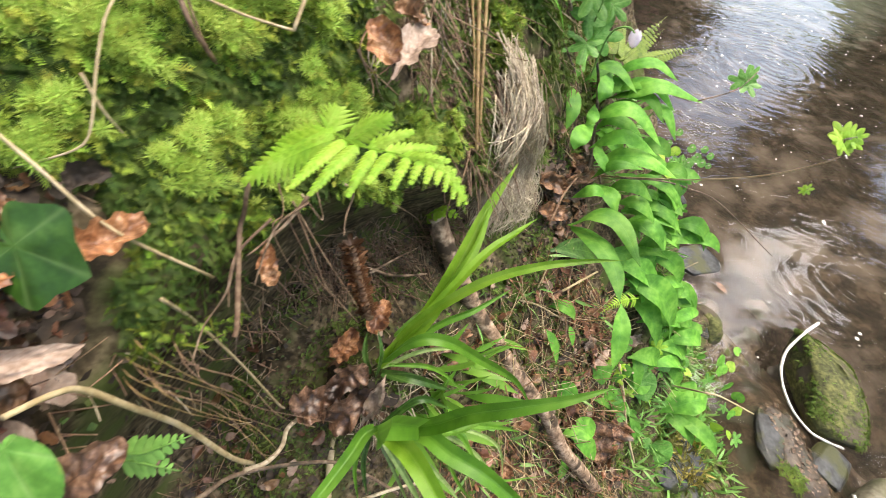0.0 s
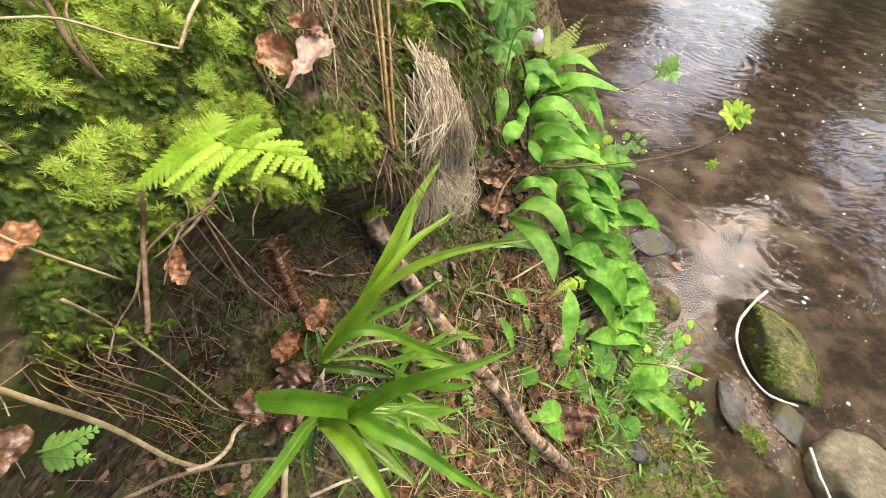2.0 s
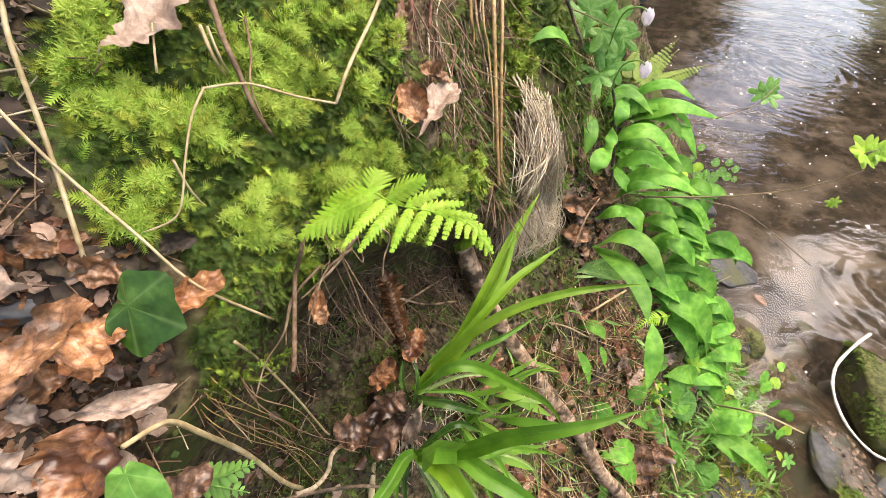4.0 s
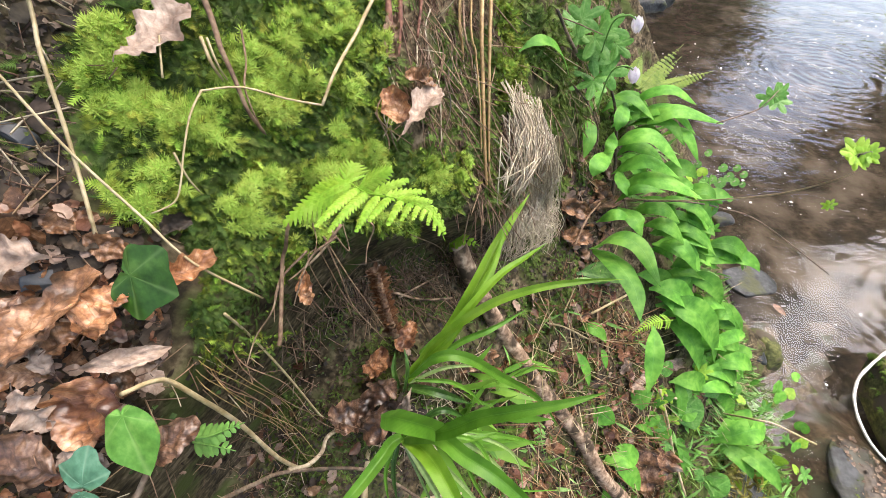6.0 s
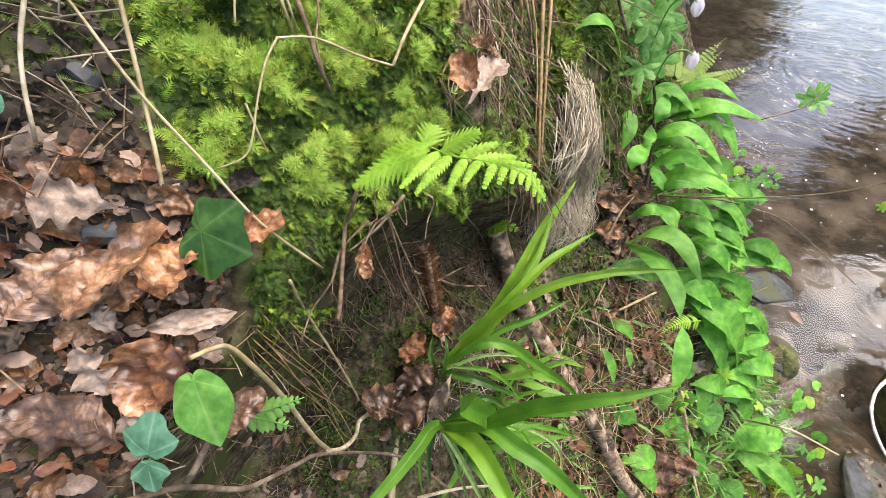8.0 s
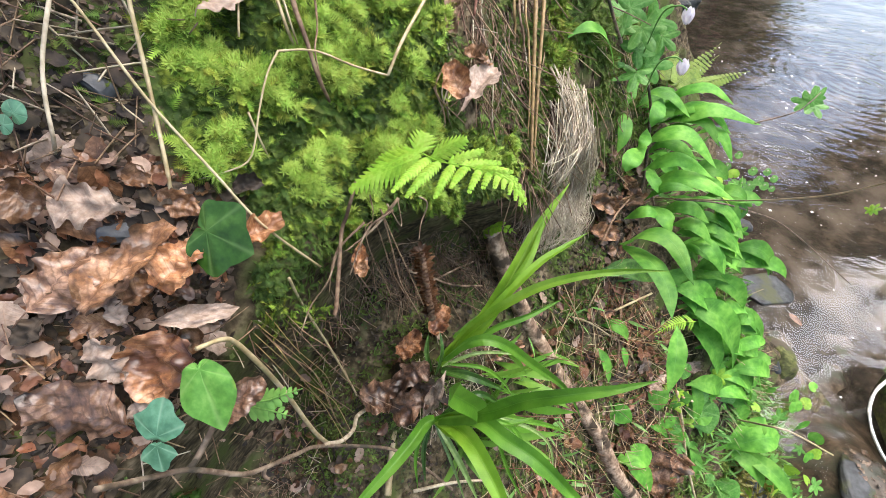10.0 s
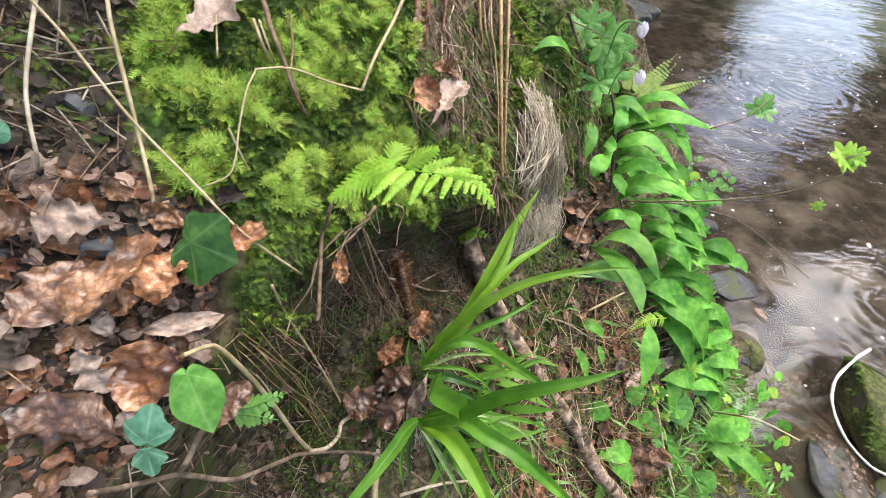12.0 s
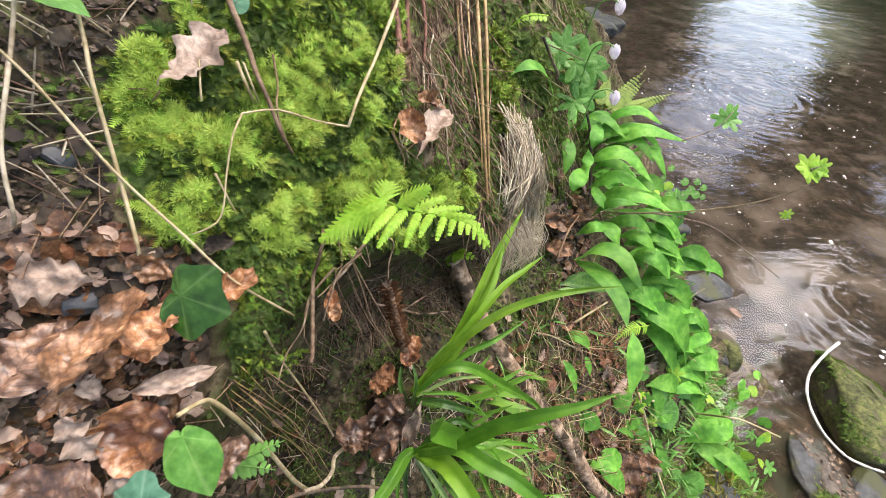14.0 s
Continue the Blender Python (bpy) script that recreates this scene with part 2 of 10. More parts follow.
def water_material():
    """Clear water: a slow swell, finer ripples where the stream runs quicker, and rings spreading from one spot."""
    m = bpy.data.materials.new("water")
    m.use_nodes = True
    n, l = m.node_tree.nodes, m.node_tree.links
    p = n["Principled BSDF"]
    p.inputs["Base Color"].default_value = (0.93, 0.90, 0.84, 1)
    p.inputs["Transmission Weight"].default_value, p.inputs["IOR"].default_value, p.inputs["Roughness"].default_value = 1.0, 1.333, 0.03
    co = n.new("ShaderNodeNewGeometry")

    def calc(op, a, b=0.0, c=0.0):
        k = n.new("ShaderNodeMath")
        k.operation = op
        for i, q in enumerate((a, b, c)):
            if isinstance(q, (int, float)):
                k.inputs[i].default_value = q
            else:
                l.new(q, k.inputs[i])
        return k.outputs[0]

    def swell(size, turn, stretch, detail=1.0, twist=0.6):
        mp, t = n.new("ShaderNodeMapping"), n.new("ShaderNodeTexNoise")
        mp.inputs["Rotation"].default_value[2], mp.inputs["Scale"].default_value = radians(turn), (stretch, 1, 1)
        l.new(co.outputs["Position"], mp.inputs["Vector"])
        l.new(mp.outputs[0], t.inputs["Vector"])
        t.inputs["Scale"].default_value, t.inputs["Detail"].default_value, t.inputs["Distortion"].default_value = size, detail, twist
        return t.outputs["Fac"]

    def within(value, lo, hi):
        r = n.new("ShaderNodeMapRange")
        r.interpolation_type = "SMOOTHSTEP"
        r.inputs[1].default_value, r.inputs[2].default_value = lo, hi
        l.new(value, r.inputs[0])
        return r.outputs[0]

    def rings(spot, per_metre, reach):
        mp, sep = n.new("ShaderNodeMapping"), n.new("ShaderNodeVectorMath")
        mp.inputs["Location"].default_value = (-spot[0], -spot[1], 0)
        l.new(co.outputs["Position"], mp.inputs["Vector"])
        sep.operation = "LENGTH"
        l.new(mp.outputs[0], sep.inputs[0])
        away = calc("ADD", sep.outputs["Value"], calc("MULTIPLY", swell(2.6, 0, 1.0), 0.16))
        return calc("MULTIPLY", calc("SINE", calc("MULTIPLY", away, per_metre)), within(sep.outputs["Value"], reach, 0.15))

    quick = calc("MULTIPLY_ADD", within(swell(1.1, 20, 0.6), 0.36, 0.60), 0.9, 0.1)
    parts = [
        calc("MULTIPLY", swell(1.7, 35, 0.7), 0.016),
        calc("MULTIPLY", swell(6.0, 40, 0.5), 0.0056),
        calc("MULTIPLY", calc("MULTIPLY", swell(15.0, 35, 0.45, 0.0, 1.4), quick), 0.0044),
        calc("MULTIPLY", rings(RINGS[0], 62.0, 1.9), 0.0011),
        calc("MULTIPLY", rings(RINGS[1], 85.0, 0.9), 0.0003),
    ]
    total = parts[0]
    for q in parts[1:]:
        total = calc("ADD", total, q)
    b = n.new("ShaderNodeBump")
    b.inputs["Strength"].default_value, b.inputs["Distance"].default_value = 1.0, 1.0
    l.new(total, b.inputs["Height"])
    l.new(b.outputs[0], p.inputs["Normal"])
    return m


RINGS = ((3.6, 3.9), (2.45, 1.25))
WATER = water_material()


# ---- tools for building ----
def mesh_object(name, verts, faces, mat, parent=None, label="", soft=True, uv=None):
    me = bpy.data.meshes.new(name)
    me.from_pydata([tuple(v) for v in verts], [], faces)
    if soft:
        me.polygons.foreach_set("use_smooth", [True] * len(me.polygons))
    me.materials.append(mat)
    if uv:
        at_vertex = np.array([lp.vertex_index for lp in me.loops])
        me.uv_layers.new(name="blade").data.foreach_set("uv", np.array(uv)[at_vertex].ravel())
    me.update()
    ob = new(name, me)
    if parent is not None:
        ob.parent = parent
    if label:
        ob["label"] = label
    return ob


def smooth(a, b, v):
    s = np.clip((v - a) / (b - a), 0, 1)
    return s * s * (3 - 2 * s)


def lip(x):
    """Height on the bank's face of the moss edge over the hollow."""
    return np.interp(x, (-0.34, -0.26, -0.215, -0.175, -0.15, -0.10, -0.03, 0.05, 0.11, 0.15), (-0.36, -0.20, -0.125, -0.065, -0.02, 0.03, 0.06, 0.075, 0.10, 0.16))


def edge(z):
    """How far along x the slope reaches before it drops to the stream."""
    return np.interp(z, (-0.9, -0.5, -0.1, 0.25, 0.5, 0.75, 1.2), (2.0, 1.6, 1.12, 0.86, 0.68, 0.50, 0.40))


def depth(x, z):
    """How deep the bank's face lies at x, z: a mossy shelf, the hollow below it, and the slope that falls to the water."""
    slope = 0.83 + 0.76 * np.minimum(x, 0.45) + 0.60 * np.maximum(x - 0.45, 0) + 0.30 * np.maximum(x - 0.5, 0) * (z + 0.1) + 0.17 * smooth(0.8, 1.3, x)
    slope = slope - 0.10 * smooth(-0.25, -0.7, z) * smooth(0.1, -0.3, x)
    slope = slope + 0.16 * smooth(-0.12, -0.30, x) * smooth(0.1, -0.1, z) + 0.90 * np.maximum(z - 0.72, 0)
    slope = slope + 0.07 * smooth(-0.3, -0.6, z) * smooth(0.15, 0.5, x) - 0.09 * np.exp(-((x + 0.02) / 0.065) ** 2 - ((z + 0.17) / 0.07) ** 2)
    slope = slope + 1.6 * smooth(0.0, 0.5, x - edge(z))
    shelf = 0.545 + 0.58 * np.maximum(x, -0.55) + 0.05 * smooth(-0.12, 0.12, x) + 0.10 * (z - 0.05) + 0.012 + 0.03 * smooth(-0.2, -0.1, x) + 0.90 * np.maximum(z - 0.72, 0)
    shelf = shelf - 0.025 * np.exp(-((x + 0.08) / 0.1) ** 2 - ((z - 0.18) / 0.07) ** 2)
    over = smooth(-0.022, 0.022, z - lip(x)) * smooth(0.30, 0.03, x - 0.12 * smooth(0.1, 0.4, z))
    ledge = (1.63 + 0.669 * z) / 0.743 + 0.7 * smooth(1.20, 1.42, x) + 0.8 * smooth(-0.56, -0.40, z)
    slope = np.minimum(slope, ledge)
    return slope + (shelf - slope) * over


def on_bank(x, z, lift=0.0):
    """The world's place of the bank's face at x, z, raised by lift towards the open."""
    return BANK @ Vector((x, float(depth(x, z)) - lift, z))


def at(x, y, z):
    """The world's place of a point in the bank's axes."""
    return BANK @ Vector((x, y, z))


TURN_BANK = BANK.to_3x3()
OUT = TURN_BANK @ Vector((0, -1, 0))


def bank_frame(x, z):
    """Normal, up-slope and sideways directions of the bank's face at x, z."""
    e = 0.012
    p, a, b = on_bank(x, z), on_bank(x + e, z), on_bank(x, z + e)
    n = (b - p).cross(a - p).normalized()
    if n.dot(OUT) < 0:
        n = -n
    u = (b - p).normalized()
    return n, u, u.cross(n).normalized()


def grid(name, xs, zs, place, mat):
    verts = [place(x, z) for z in zs for x in xs]
    w = len(xs)
    faces = [(j * w + i, j * w + i + 1, (j + 1) * w + i + 1, (j + 1) * w + i) for j in range(len(zs) - 1) for i in range(w - 1)]
    return mesh_object(name, verts, faces, mat)


# ---- the bank, the stream's bed and the water ----
def rough(p, s):
    return noise.fractal(p * s, 1.0, 2.0, 4)


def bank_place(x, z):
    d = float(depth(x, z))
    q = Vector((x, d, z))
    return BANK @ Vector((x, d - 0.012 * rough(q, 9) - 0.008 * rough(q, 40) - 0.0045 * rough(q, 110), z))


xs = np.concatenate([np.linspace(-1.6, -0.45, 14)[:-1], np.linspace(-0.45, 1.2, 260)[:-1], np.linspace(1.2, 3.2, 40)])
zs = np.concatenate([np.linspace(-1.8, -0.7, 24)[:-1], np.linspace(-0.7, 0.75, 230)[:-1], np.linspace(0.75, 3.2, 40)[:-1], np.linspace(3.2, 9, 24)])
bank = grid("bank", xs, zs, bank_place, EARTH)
tagged(bank, "steep brown earth stream bank with an undercut hollow", "bank", kind="structure")
bed = grid("stream_bed", np.concatenate([np.linspace(-3, 1.1, 22)[:-1], np.linspace(1.1, 2.5, 70)[:-1], np.linspace(2.5, 14, 60)]), np.concatenate([np.linspace(-6, -0.2, 26)[:-1], np.linspace(-0.2, 1.8, 90)[:-1], np.linspace(1.8, 18, 70)]), lambda x, y: (x, y, -0.16 + 0.10 * rough(Vector((x, y, 0)), 0.9) + 0.02 * rough(Vector((x, y, 3)), 7)), BED)
MUD = material("wet_mud", [(0.0161, 0.0112, 0.0068), (0.0434, 0.0298, 0.0186), (0.093, 0.0694, 0.0471)], 0.5, 14, 0.9, 70, 0.4, patches=((0.030, 0.032, 0.018), 11, 0.50, 0.62))
mud = grid("mud_ledge", np.linspace(1.15, 2.0, 70), np.linspace(-0.1, 1.25, 100), lambda x, y: (x, y, -0.20 + 0.215 * math.exp(-((x - 1.58 + 0.06 * (y - 0.45)) / 0.19) ** 2 - ((y - 0.44) / 0.34) ** 4) + 0.022 * rough(Vector((x, y, 9)), 6) + 0.008 * rough(Vector((x, y, 4)), 25)), MUD)
tagged(mud, "wet brown mud ledge at the foot of the bank", "mud", kind="structure")
tagged(bed, "brown silty gravel stream bed under shallow water", "stream bed", kind="structure")
water = grid("water", np.linspace(-3, 14, 2), np.linspace(-6, 18, 2), lambda x, y: (x, y, 0), WATER)
tagged(water, "clear rippled stream water reflecting a grey sky", "water", kind="structure")
water.visible_shadow = False


# ---- kinds of things ----
def curve_points(pts, steps=5):
    """A smooth line through the given points."""
    p = [Vector(q) for q in pts]
    if len(p) < 3:
        return [p[0].lerp(p[-1], i / steps) for i in range(steps + 1)]
    p = [p[0] * 2 - p[1]] + p + [p[-1] * 2 - p[-2]]
    out = []
    for i in range(1, len(p) - 2):
        for k in range(steps):
            t = k / steps
            a, b, c, d = p[i - 1:i + 3]
            out.append(0.5 * (2 * b + (c - a) * t + (2 * a - 5 * b + 4 * c - d) * t * t + (3 * b - a - 3 * c + d) * t ** 3))
    return out + [p[-2]]


def tube_mesh(line, r0, r1, sides=7, lump=0.12, flat=1.0):
    verts, faces = [], []
    n = len(line)
    side = Vector((0.31, 0.52, 0.79))
    for i, q in enumerate(line):
        d = (line[min(i + 1, n - 1)] - line[max(i - 1, 0)]).normalized()
        a = (side - d * side.dot(d)).normalized()
        b = d.cross(a)
        side = a
        r = r0 + (r1 - r0) * i / (n - 1)
        for k in range(sides):
            w = 2 * math.pi * k / sides
            v = a * math.cos(w) + b * math.sin(w) * flat
            verts.append(q + v * r * (1 + lump * noise.noise((q + v * r) * (0.6 / max(r0, 0.0008)))))
    for i in range(n - 1):
        for k in range(sides):
            faces.append((i * sides + k, i * sides + (k + 1) % sides, (i + 1) * sides + (k + 1) % sides, (i + 1) * sides + k))
    faces.append(tuple(range(sides))[::-1])
    faces.append(tuple((n - 1) * sides + k for k in range(sides)))
    return verts, faces


THE_LOG = []


def stem(name, pts, r0, r1, mat, label, category, group="", parent=None, sides=7, lump=0.12, steps=5):
    """A stalk, twig or root along points in the bank's axes."""
    line = [BANK @ q for q in curve_points(pts, steps)]
    ob = mesh_object(name, *tube_mesh(line, r0, r1, sides, lump), mat, parent, "" if parent is None else label)
    if name == "log":
        THE_LOG.append(ob)
    return tagged(ob, label, category, group) if parent is None else ob


def cut_face(a, b, r):
    """The pale sawn end of the fallen branch: a thin splintered disc on its upper end."""
    ob = mesh_object("cut_end", *tube_mesh([BANK @ q for q in curve_points((a, b), 2)], r, r * 0.92, 14, 0.2), CUT_WOOD, soft=False)
    ob.parent = THE_LOG[0]
    ob.matrix_parent_inverse = THE_LOG[0].matrix_world.inverted()
    ob["label"] = "pale broken end of the branch"
    return ob


PROFILES = {
    "ramsons": ((0, 0.10), (0.06, 0.16), (0.16, 0.50), (0.28, 0.82), (0.42, 0.98), (0.54, 1.0), (0.68, 0.88), (0.82, 0.60), (0.93, 0.27), (1, 0.02)),
    "rush": ((0, 0.55), (0.08, 0.80), (0.22, 0.98), (0.42, 1.0), (0.60, 0.88), (0.78, 0.62), (0.92, 0.28), (1, 0.02)),
    "beech": ((0, 0.04), (0.10, 0.45), (0.28, 0.88), (0.45, 1.0), (0.65, 0.90), (0.85, 0.52), (1, 0.04)),
    "lance": ((0, 0.05), (0.2, 0.55), (0.45, 1.0), (0.7, 0.75), (1, 0.02)),
    "scrap": ((0, 0.45), (0.2, 0.9), (0.5, 1.0), (0.8, 0.75), (1, 0.35)),
}


def half_width(kind, u):
    if kind == "oak":
        body = np.interp(u, (0, 0.08, 0.3, 0.6, 0.8, 0.95, 1), (0.03, 0.10, 0.55, 1.0, 0.92, 0.55, 0.12))
        return body * (0.84 + 0.19 * math.sin(u * 24.0 + 0.6)) if 0.1 < u < 0.97 else body
    xs_, ws_ = zip(*PROFILES[kind])
    return float(np.interp(u, xs_, ws_))


def blade_uv(n, across):
    return [(i / (n - 1), 2 * k / across - 1) for i in range(n) for k in range(across + 1)]


def ribbon(line, normal, width, kind, fold=0.25, across=4, twist=0.0, wave=0.0, seed=0.0, curl=0.0, tear=0.0):
    """A leaf blade along a line: folded along its midrib, wavy at its edges. normal: the way its face looks."""
    verts, faces = [], []
    n = len(line)
    for i, q in enumerate(line):
        u = i / (n - 1)
        d = (line[min(i + 1, n - 1)] - line[max(i - 1, 0)]).normalized()
        s = d.cross(normal)
        s = (Matrix.Rotation(twist * (u - 0.3), 3, d) @ s.normalized())
        m = s.cross(d).normalized()
        w = 0.5 * width * half_width(kind, u)
        left, right = (1 + tear * noise.noise(Vector((u * 6, seed * 3.1, k))) + 0.5 * tear * noise.noise(Vector((u * 17, seed, k))) for k in (1.5, 7.5))
        for k in range(across + 1):
            v = 2 * k / across - 1
            lift = fold * abs(v) * w + curl * v * v * w + wave * w * abs(v) * math.sin(u * 21 + v * 2 + seed)
            verts.append(q + s * v * w * (left if v < 0 else right) * math.cos(min(1.2, abs(fold))) + m * lift)
    for i in range(n - 1):
        for k in range(across):
            a = i * (across + 1) + k
            faces.append((a, a + 1, a + across + 2, a + across + 1))
    return verts, faces


def arched(base, tip, arch, steps=12, bow=0.5):
    """A line from base to tip that rises by arch above the straight way (world up), then falls."""
    a, b = Vector(base), Vector(tip)
    up = TURN_BANK.inverted() @ Vector((0, 0, 1))
    c = a.lerp(b, bow) + up * arch * 2
    return [BANK @ (a * (1 - t) ** 2 + c * 2 * t * (1 - t) + b * t * t) for t in (i / steps for i in range(steps + 1))]


def facing(line, tip_side=0.0):
    """The way a leaf's upper face looks: up and out of the bank, square to its line."""
    d = (line[-1] - line[0]).normalized()
    n = (OUT * 0.75 + Vector((0, 0, 1)) * 0.65)
    n = n - d * n.dot(d)
    return Matrix.Rotation(tip_side, 3, d) @ n.normalized()


def stalk(owner, a, b, r=0.0009):
    """The stalk of a broad leaf, from the ground to the blade."""
    o = owner.location
    v, f = tube_mesh([(BANK @ q) - o for q in curve_points((a, Vector(a).lerp(Vector(b), 0.5) + Vector((0.003, -0.002, 0.003)), b), 4)], r * 1.3, r, 6, 0.05)
    return mesh_object("stalk", v, f, STALK, owner, "thin reddish-green stalk")


def plant(name, base, label, category, group=""):
    ob = new(name)
    ob.location = BANK @ Vector(base)
    ob.empty_display_size = 0.02
    return tagged(ob, label, category, group)


def leaf(owner, base, tip, arch, width, mat, kind="ramsons", fold=0.22, roll=0.0, wave=0.05, label="", twist=0.0, bow=0.5, name="leaf", across=4):
    """A leaf blade of a plant, from base to tip in the bank's axes."""
    line = arched(base, tip, arch, 14, bow)
    v, f = ribbon(line, facing(line, roll), width, kind, fold, across, twist, wave, base[0] * 90)
    o = owner.location if owner is not None else Vector((0, 0, 0))
    ob = mesh_object(name, [q - o for q in v], f, mat, owner, label, uv=blade_uv(len(line), across))
    return ob


def lone_leaf(base, tip, width, mat, label, kind="beech", fold=0.15, roll=0.0, curl=0.0, bend=0.0, wave=0.15, category="dead leaf", group="leaf litter", name="dead_leaf", rumple=0.006):
    """A fallen leaf that lies from base to tip: bent along its length, curled across, rumpled."""
    line = arched(base, tip, bend, 24)
    n = OUT - (line[-1] - line[0]).normalized() * OUT.dot((line[-1] - line[0]).normalized())
    n = Matrix.Rotation(roll, 3, (line[-1] - line[0]).normalized()) @ n.normalized()
    v, f = ribbon(line, n, width, kind, fold, 12, 0.0, wave, base[0] * 70 + base[2] * 40, curl * 1.5, 0.32)
    v = [q + n * rumple * 1.0 * noise.noise(q * 45) + n * rumple * 0.7 * noise.noise(q * 130) + n * rumple * 0.55 * noise.noise(q * 300) for q in v]
    o = sum(v, Vector()) / len(v)
    ob = mesh_object(name, [q - o for q in v], f, mat, uv=blade_uv(len(line), 12))
    ob.location = o
    if category == "dead leaf":
        way = (line[0] - line[2]).normalized()
        pv, pf = tube_mesh([line[0] + way * width * 0.28 * k - n * 0.002 * k - o for k in (0.0, 0.3, 0.7, 1.0)], 0.0005, 0.0004, 6, 0.1)
        mesh_object("leaf_stalk", pv, pf, DEAD_DARK, ob, "thin brown leaf stalk")
    return tagged(ob, label, category, group)


def round_leaf(owner, centre, stalk_way, size, mat, shape="ivy", roll=0.0, tilt=0.0, label="", cup=0.15, name="leaf"):
    """A broad leaf with lobes round the end of its stalk. stalk_way: from the stalk's end to the tip, in the bank's x and z."""
    d = (TURN_BANK @ Vector((stalk_way[0], 0, stalk_way[1]))).normalized()
    n = Matrix.Rotation(roll, 3, d) @ OUT
    s = d.cross(n)
    n = Matrix.Rotation(tilt, 3, s) @ n
    d = Matrix.Rotation(tilt, 3, s) @ d
    c = BANK @ Vector(centre)
    o = owner.location if owner is not None else Vector((0, 0, 0))
    shapes = {
        "ivy": ((0, 1.0), (8, 0.93), (18, 0.86), (30, 0.80), (42, 0.84), (54, 0.90), (64, 0.84), (78, 0.68), (92, 0.60), (108, 0.60), (122, 0.48), (145, 0.30), (172, 0.20), (180, 0.10)),
        "heart": ((0, 1.0), (20, 0.82), (45, 0.72), (75, 0.66), (105, 0.62), (135, 0.56), (160, 0.42), (174, 0.22), (180, 0.10)),
        "ovate": ((0, 1.0), (8, 0.90), (20, 0.78), (34, 0.72), (48, 0.64), (62, 0.50), (85, 0.32), (120, 0.20), (160, 0.12), (180, 0.06)),
        "trefoil": ((0, 1.0), (18, 0.94), (32, 0.76), (46, 0.78), (60, 0.86), (74, 0.66), (94, 0.36), (125, 0.20), (160, 0.12), (180, 0.08)),
        "round": ((0, 0.86), (30, 0.84), (60, 0.80), (90, 0.74), (120, 0.66), (150, 0.55), (172, 0.35), (180, 0.12)),
        "lobed": ((0, 1.0), (12, 0.85), (24, 0.38), (40, 0.70), (56, 0.88), (70, 0.60), (84, 0.34), (104, 0.66), (120, 0.72), (140, 0.40), (165, 0.2), (180, 0.08)),
    }
    ang, rad = zip(*shapes[shape])
    verts, faces, uv = [c - o], [], [(0.0, 0.0)]
    rings, around = 5, 48
    for r in range(1, rings + 1):
        for k in range(around):
            w = 2 * math.pi * k / around - math.pi
            q = float(np.interp(abs(math.degrees(w)), ang, rad)) * size * r / rings
            rib = 0.02 * size * math.cos(w * 5) * (r / rings) + cup * size * (r / rings) ** 2 * (0.5 + 0.5 * math.cos(2 * w)) * 0.5
            p = c + d * q * math.cos(w) + s * q * math.sin(w) - n * rib
            verts.append(p + n * 0.03 * size * noise.noise(p * 60) - o)
            uv.append((q * math.cos(w) / size, q * math.sin(w) / size))
    for k in range(around):
        faces.append((0, 1 + k, 1 + (k + 1) % around))
    for r in range(rings - 1):
        for k in range(around):
            a, b = 1 + r * around + k, 1 + r * around + (k + 1) % around
            faces.append((a, a + around, b + around, b))
    return mesh_object(name, verts, faces, mat, owner, label, uv=uv)


FULL = 0.23


def fern(name, pts, spread, mat, label, pairs=13, group="", stem_r=0.0011, cut=True, face=None, droop=0.25):
    """A fern frond: a midrib along points in the bank's axes with a toothed leaflet on either side at each step."""
    line = [BANK @ q for q in curve_points(pts, 8)]
    ob = plant(name, pts[0], label, "fern", group)
    o = ob.location
    v, f = tube_mesh(line, stem_r, stem_r * 0.3, 6, 0.05)
    mesh_object("midrib", [q - o for q in v], f, mat, ob, "slender pale green midrib")
    n = len(line)
    for i in range(pairs):
        u = 0.12 + 0.86 * i / pairs
        q = line[int(u * (n - 1))]
        d = (line[min(int(u * (n - 1)) + 1, n - 1)] - line[max(int(u * (n - 1)) - 1, 0)]).normalized()
        top = Vector(face) if face else facing(line)
        top = (top - d * top.dot(d)).normalized()
        s = d.cross(top)
        size = spread * (1 - u) ** 0.75 * (0.75 + 0.25 * min(1, u / 0.2)) * 1.1
        for hand in (-1, 1):
            way = (s * hand + d * 0.42 - top * droop).normalized()
            verts, faces = [], []
            teeth = 8 if cut else 5
            for k in range(teeth * 2 + 1):
                w = k / (teeth * 2)
                prof = FULL * size * (1 - w) ** 0.6 * (1.0 if k % 2 == 0 else 0.5) + 0.0002 if cut else 0.40 * size * max(0.02, math.sin(math.pi * min(1, 0.12 + w * 0.88))) ** 0.6
                p = q + way * size * w - top * droop * size * w * w * 0.6 + d * 0.10 * size * w * w
                lead = way * (0.06 * size if k % 2 == 0 else 0)
                e = way.cross(top).normalized()
                verts += [p + e * prof + lead - top * prof * 0.3 - o, p - o, p - e * prof + lead - top * prof * 0.3 - o]
            for k in range(teeth * 2):
                a = k * 3
                faces += [(a, a + 1, a + 4, a + 3), (a + 1, a + 2, a + 5, a + 4)]
            mesh_object("leaflet", verts, faces, mat, ob)
    return ob


def midrib(owner, pts, r, mat):
    """The arching axis of a frond."""
    o = owner.location
    v, f = tube_mesh([(BANK @ q) - o for q in curve_points(pts, 8)], r, r * 0.3, 6, 0.05)
    return mesh_object("midrib", v, f, mat, owner, "slender pale green midrib")


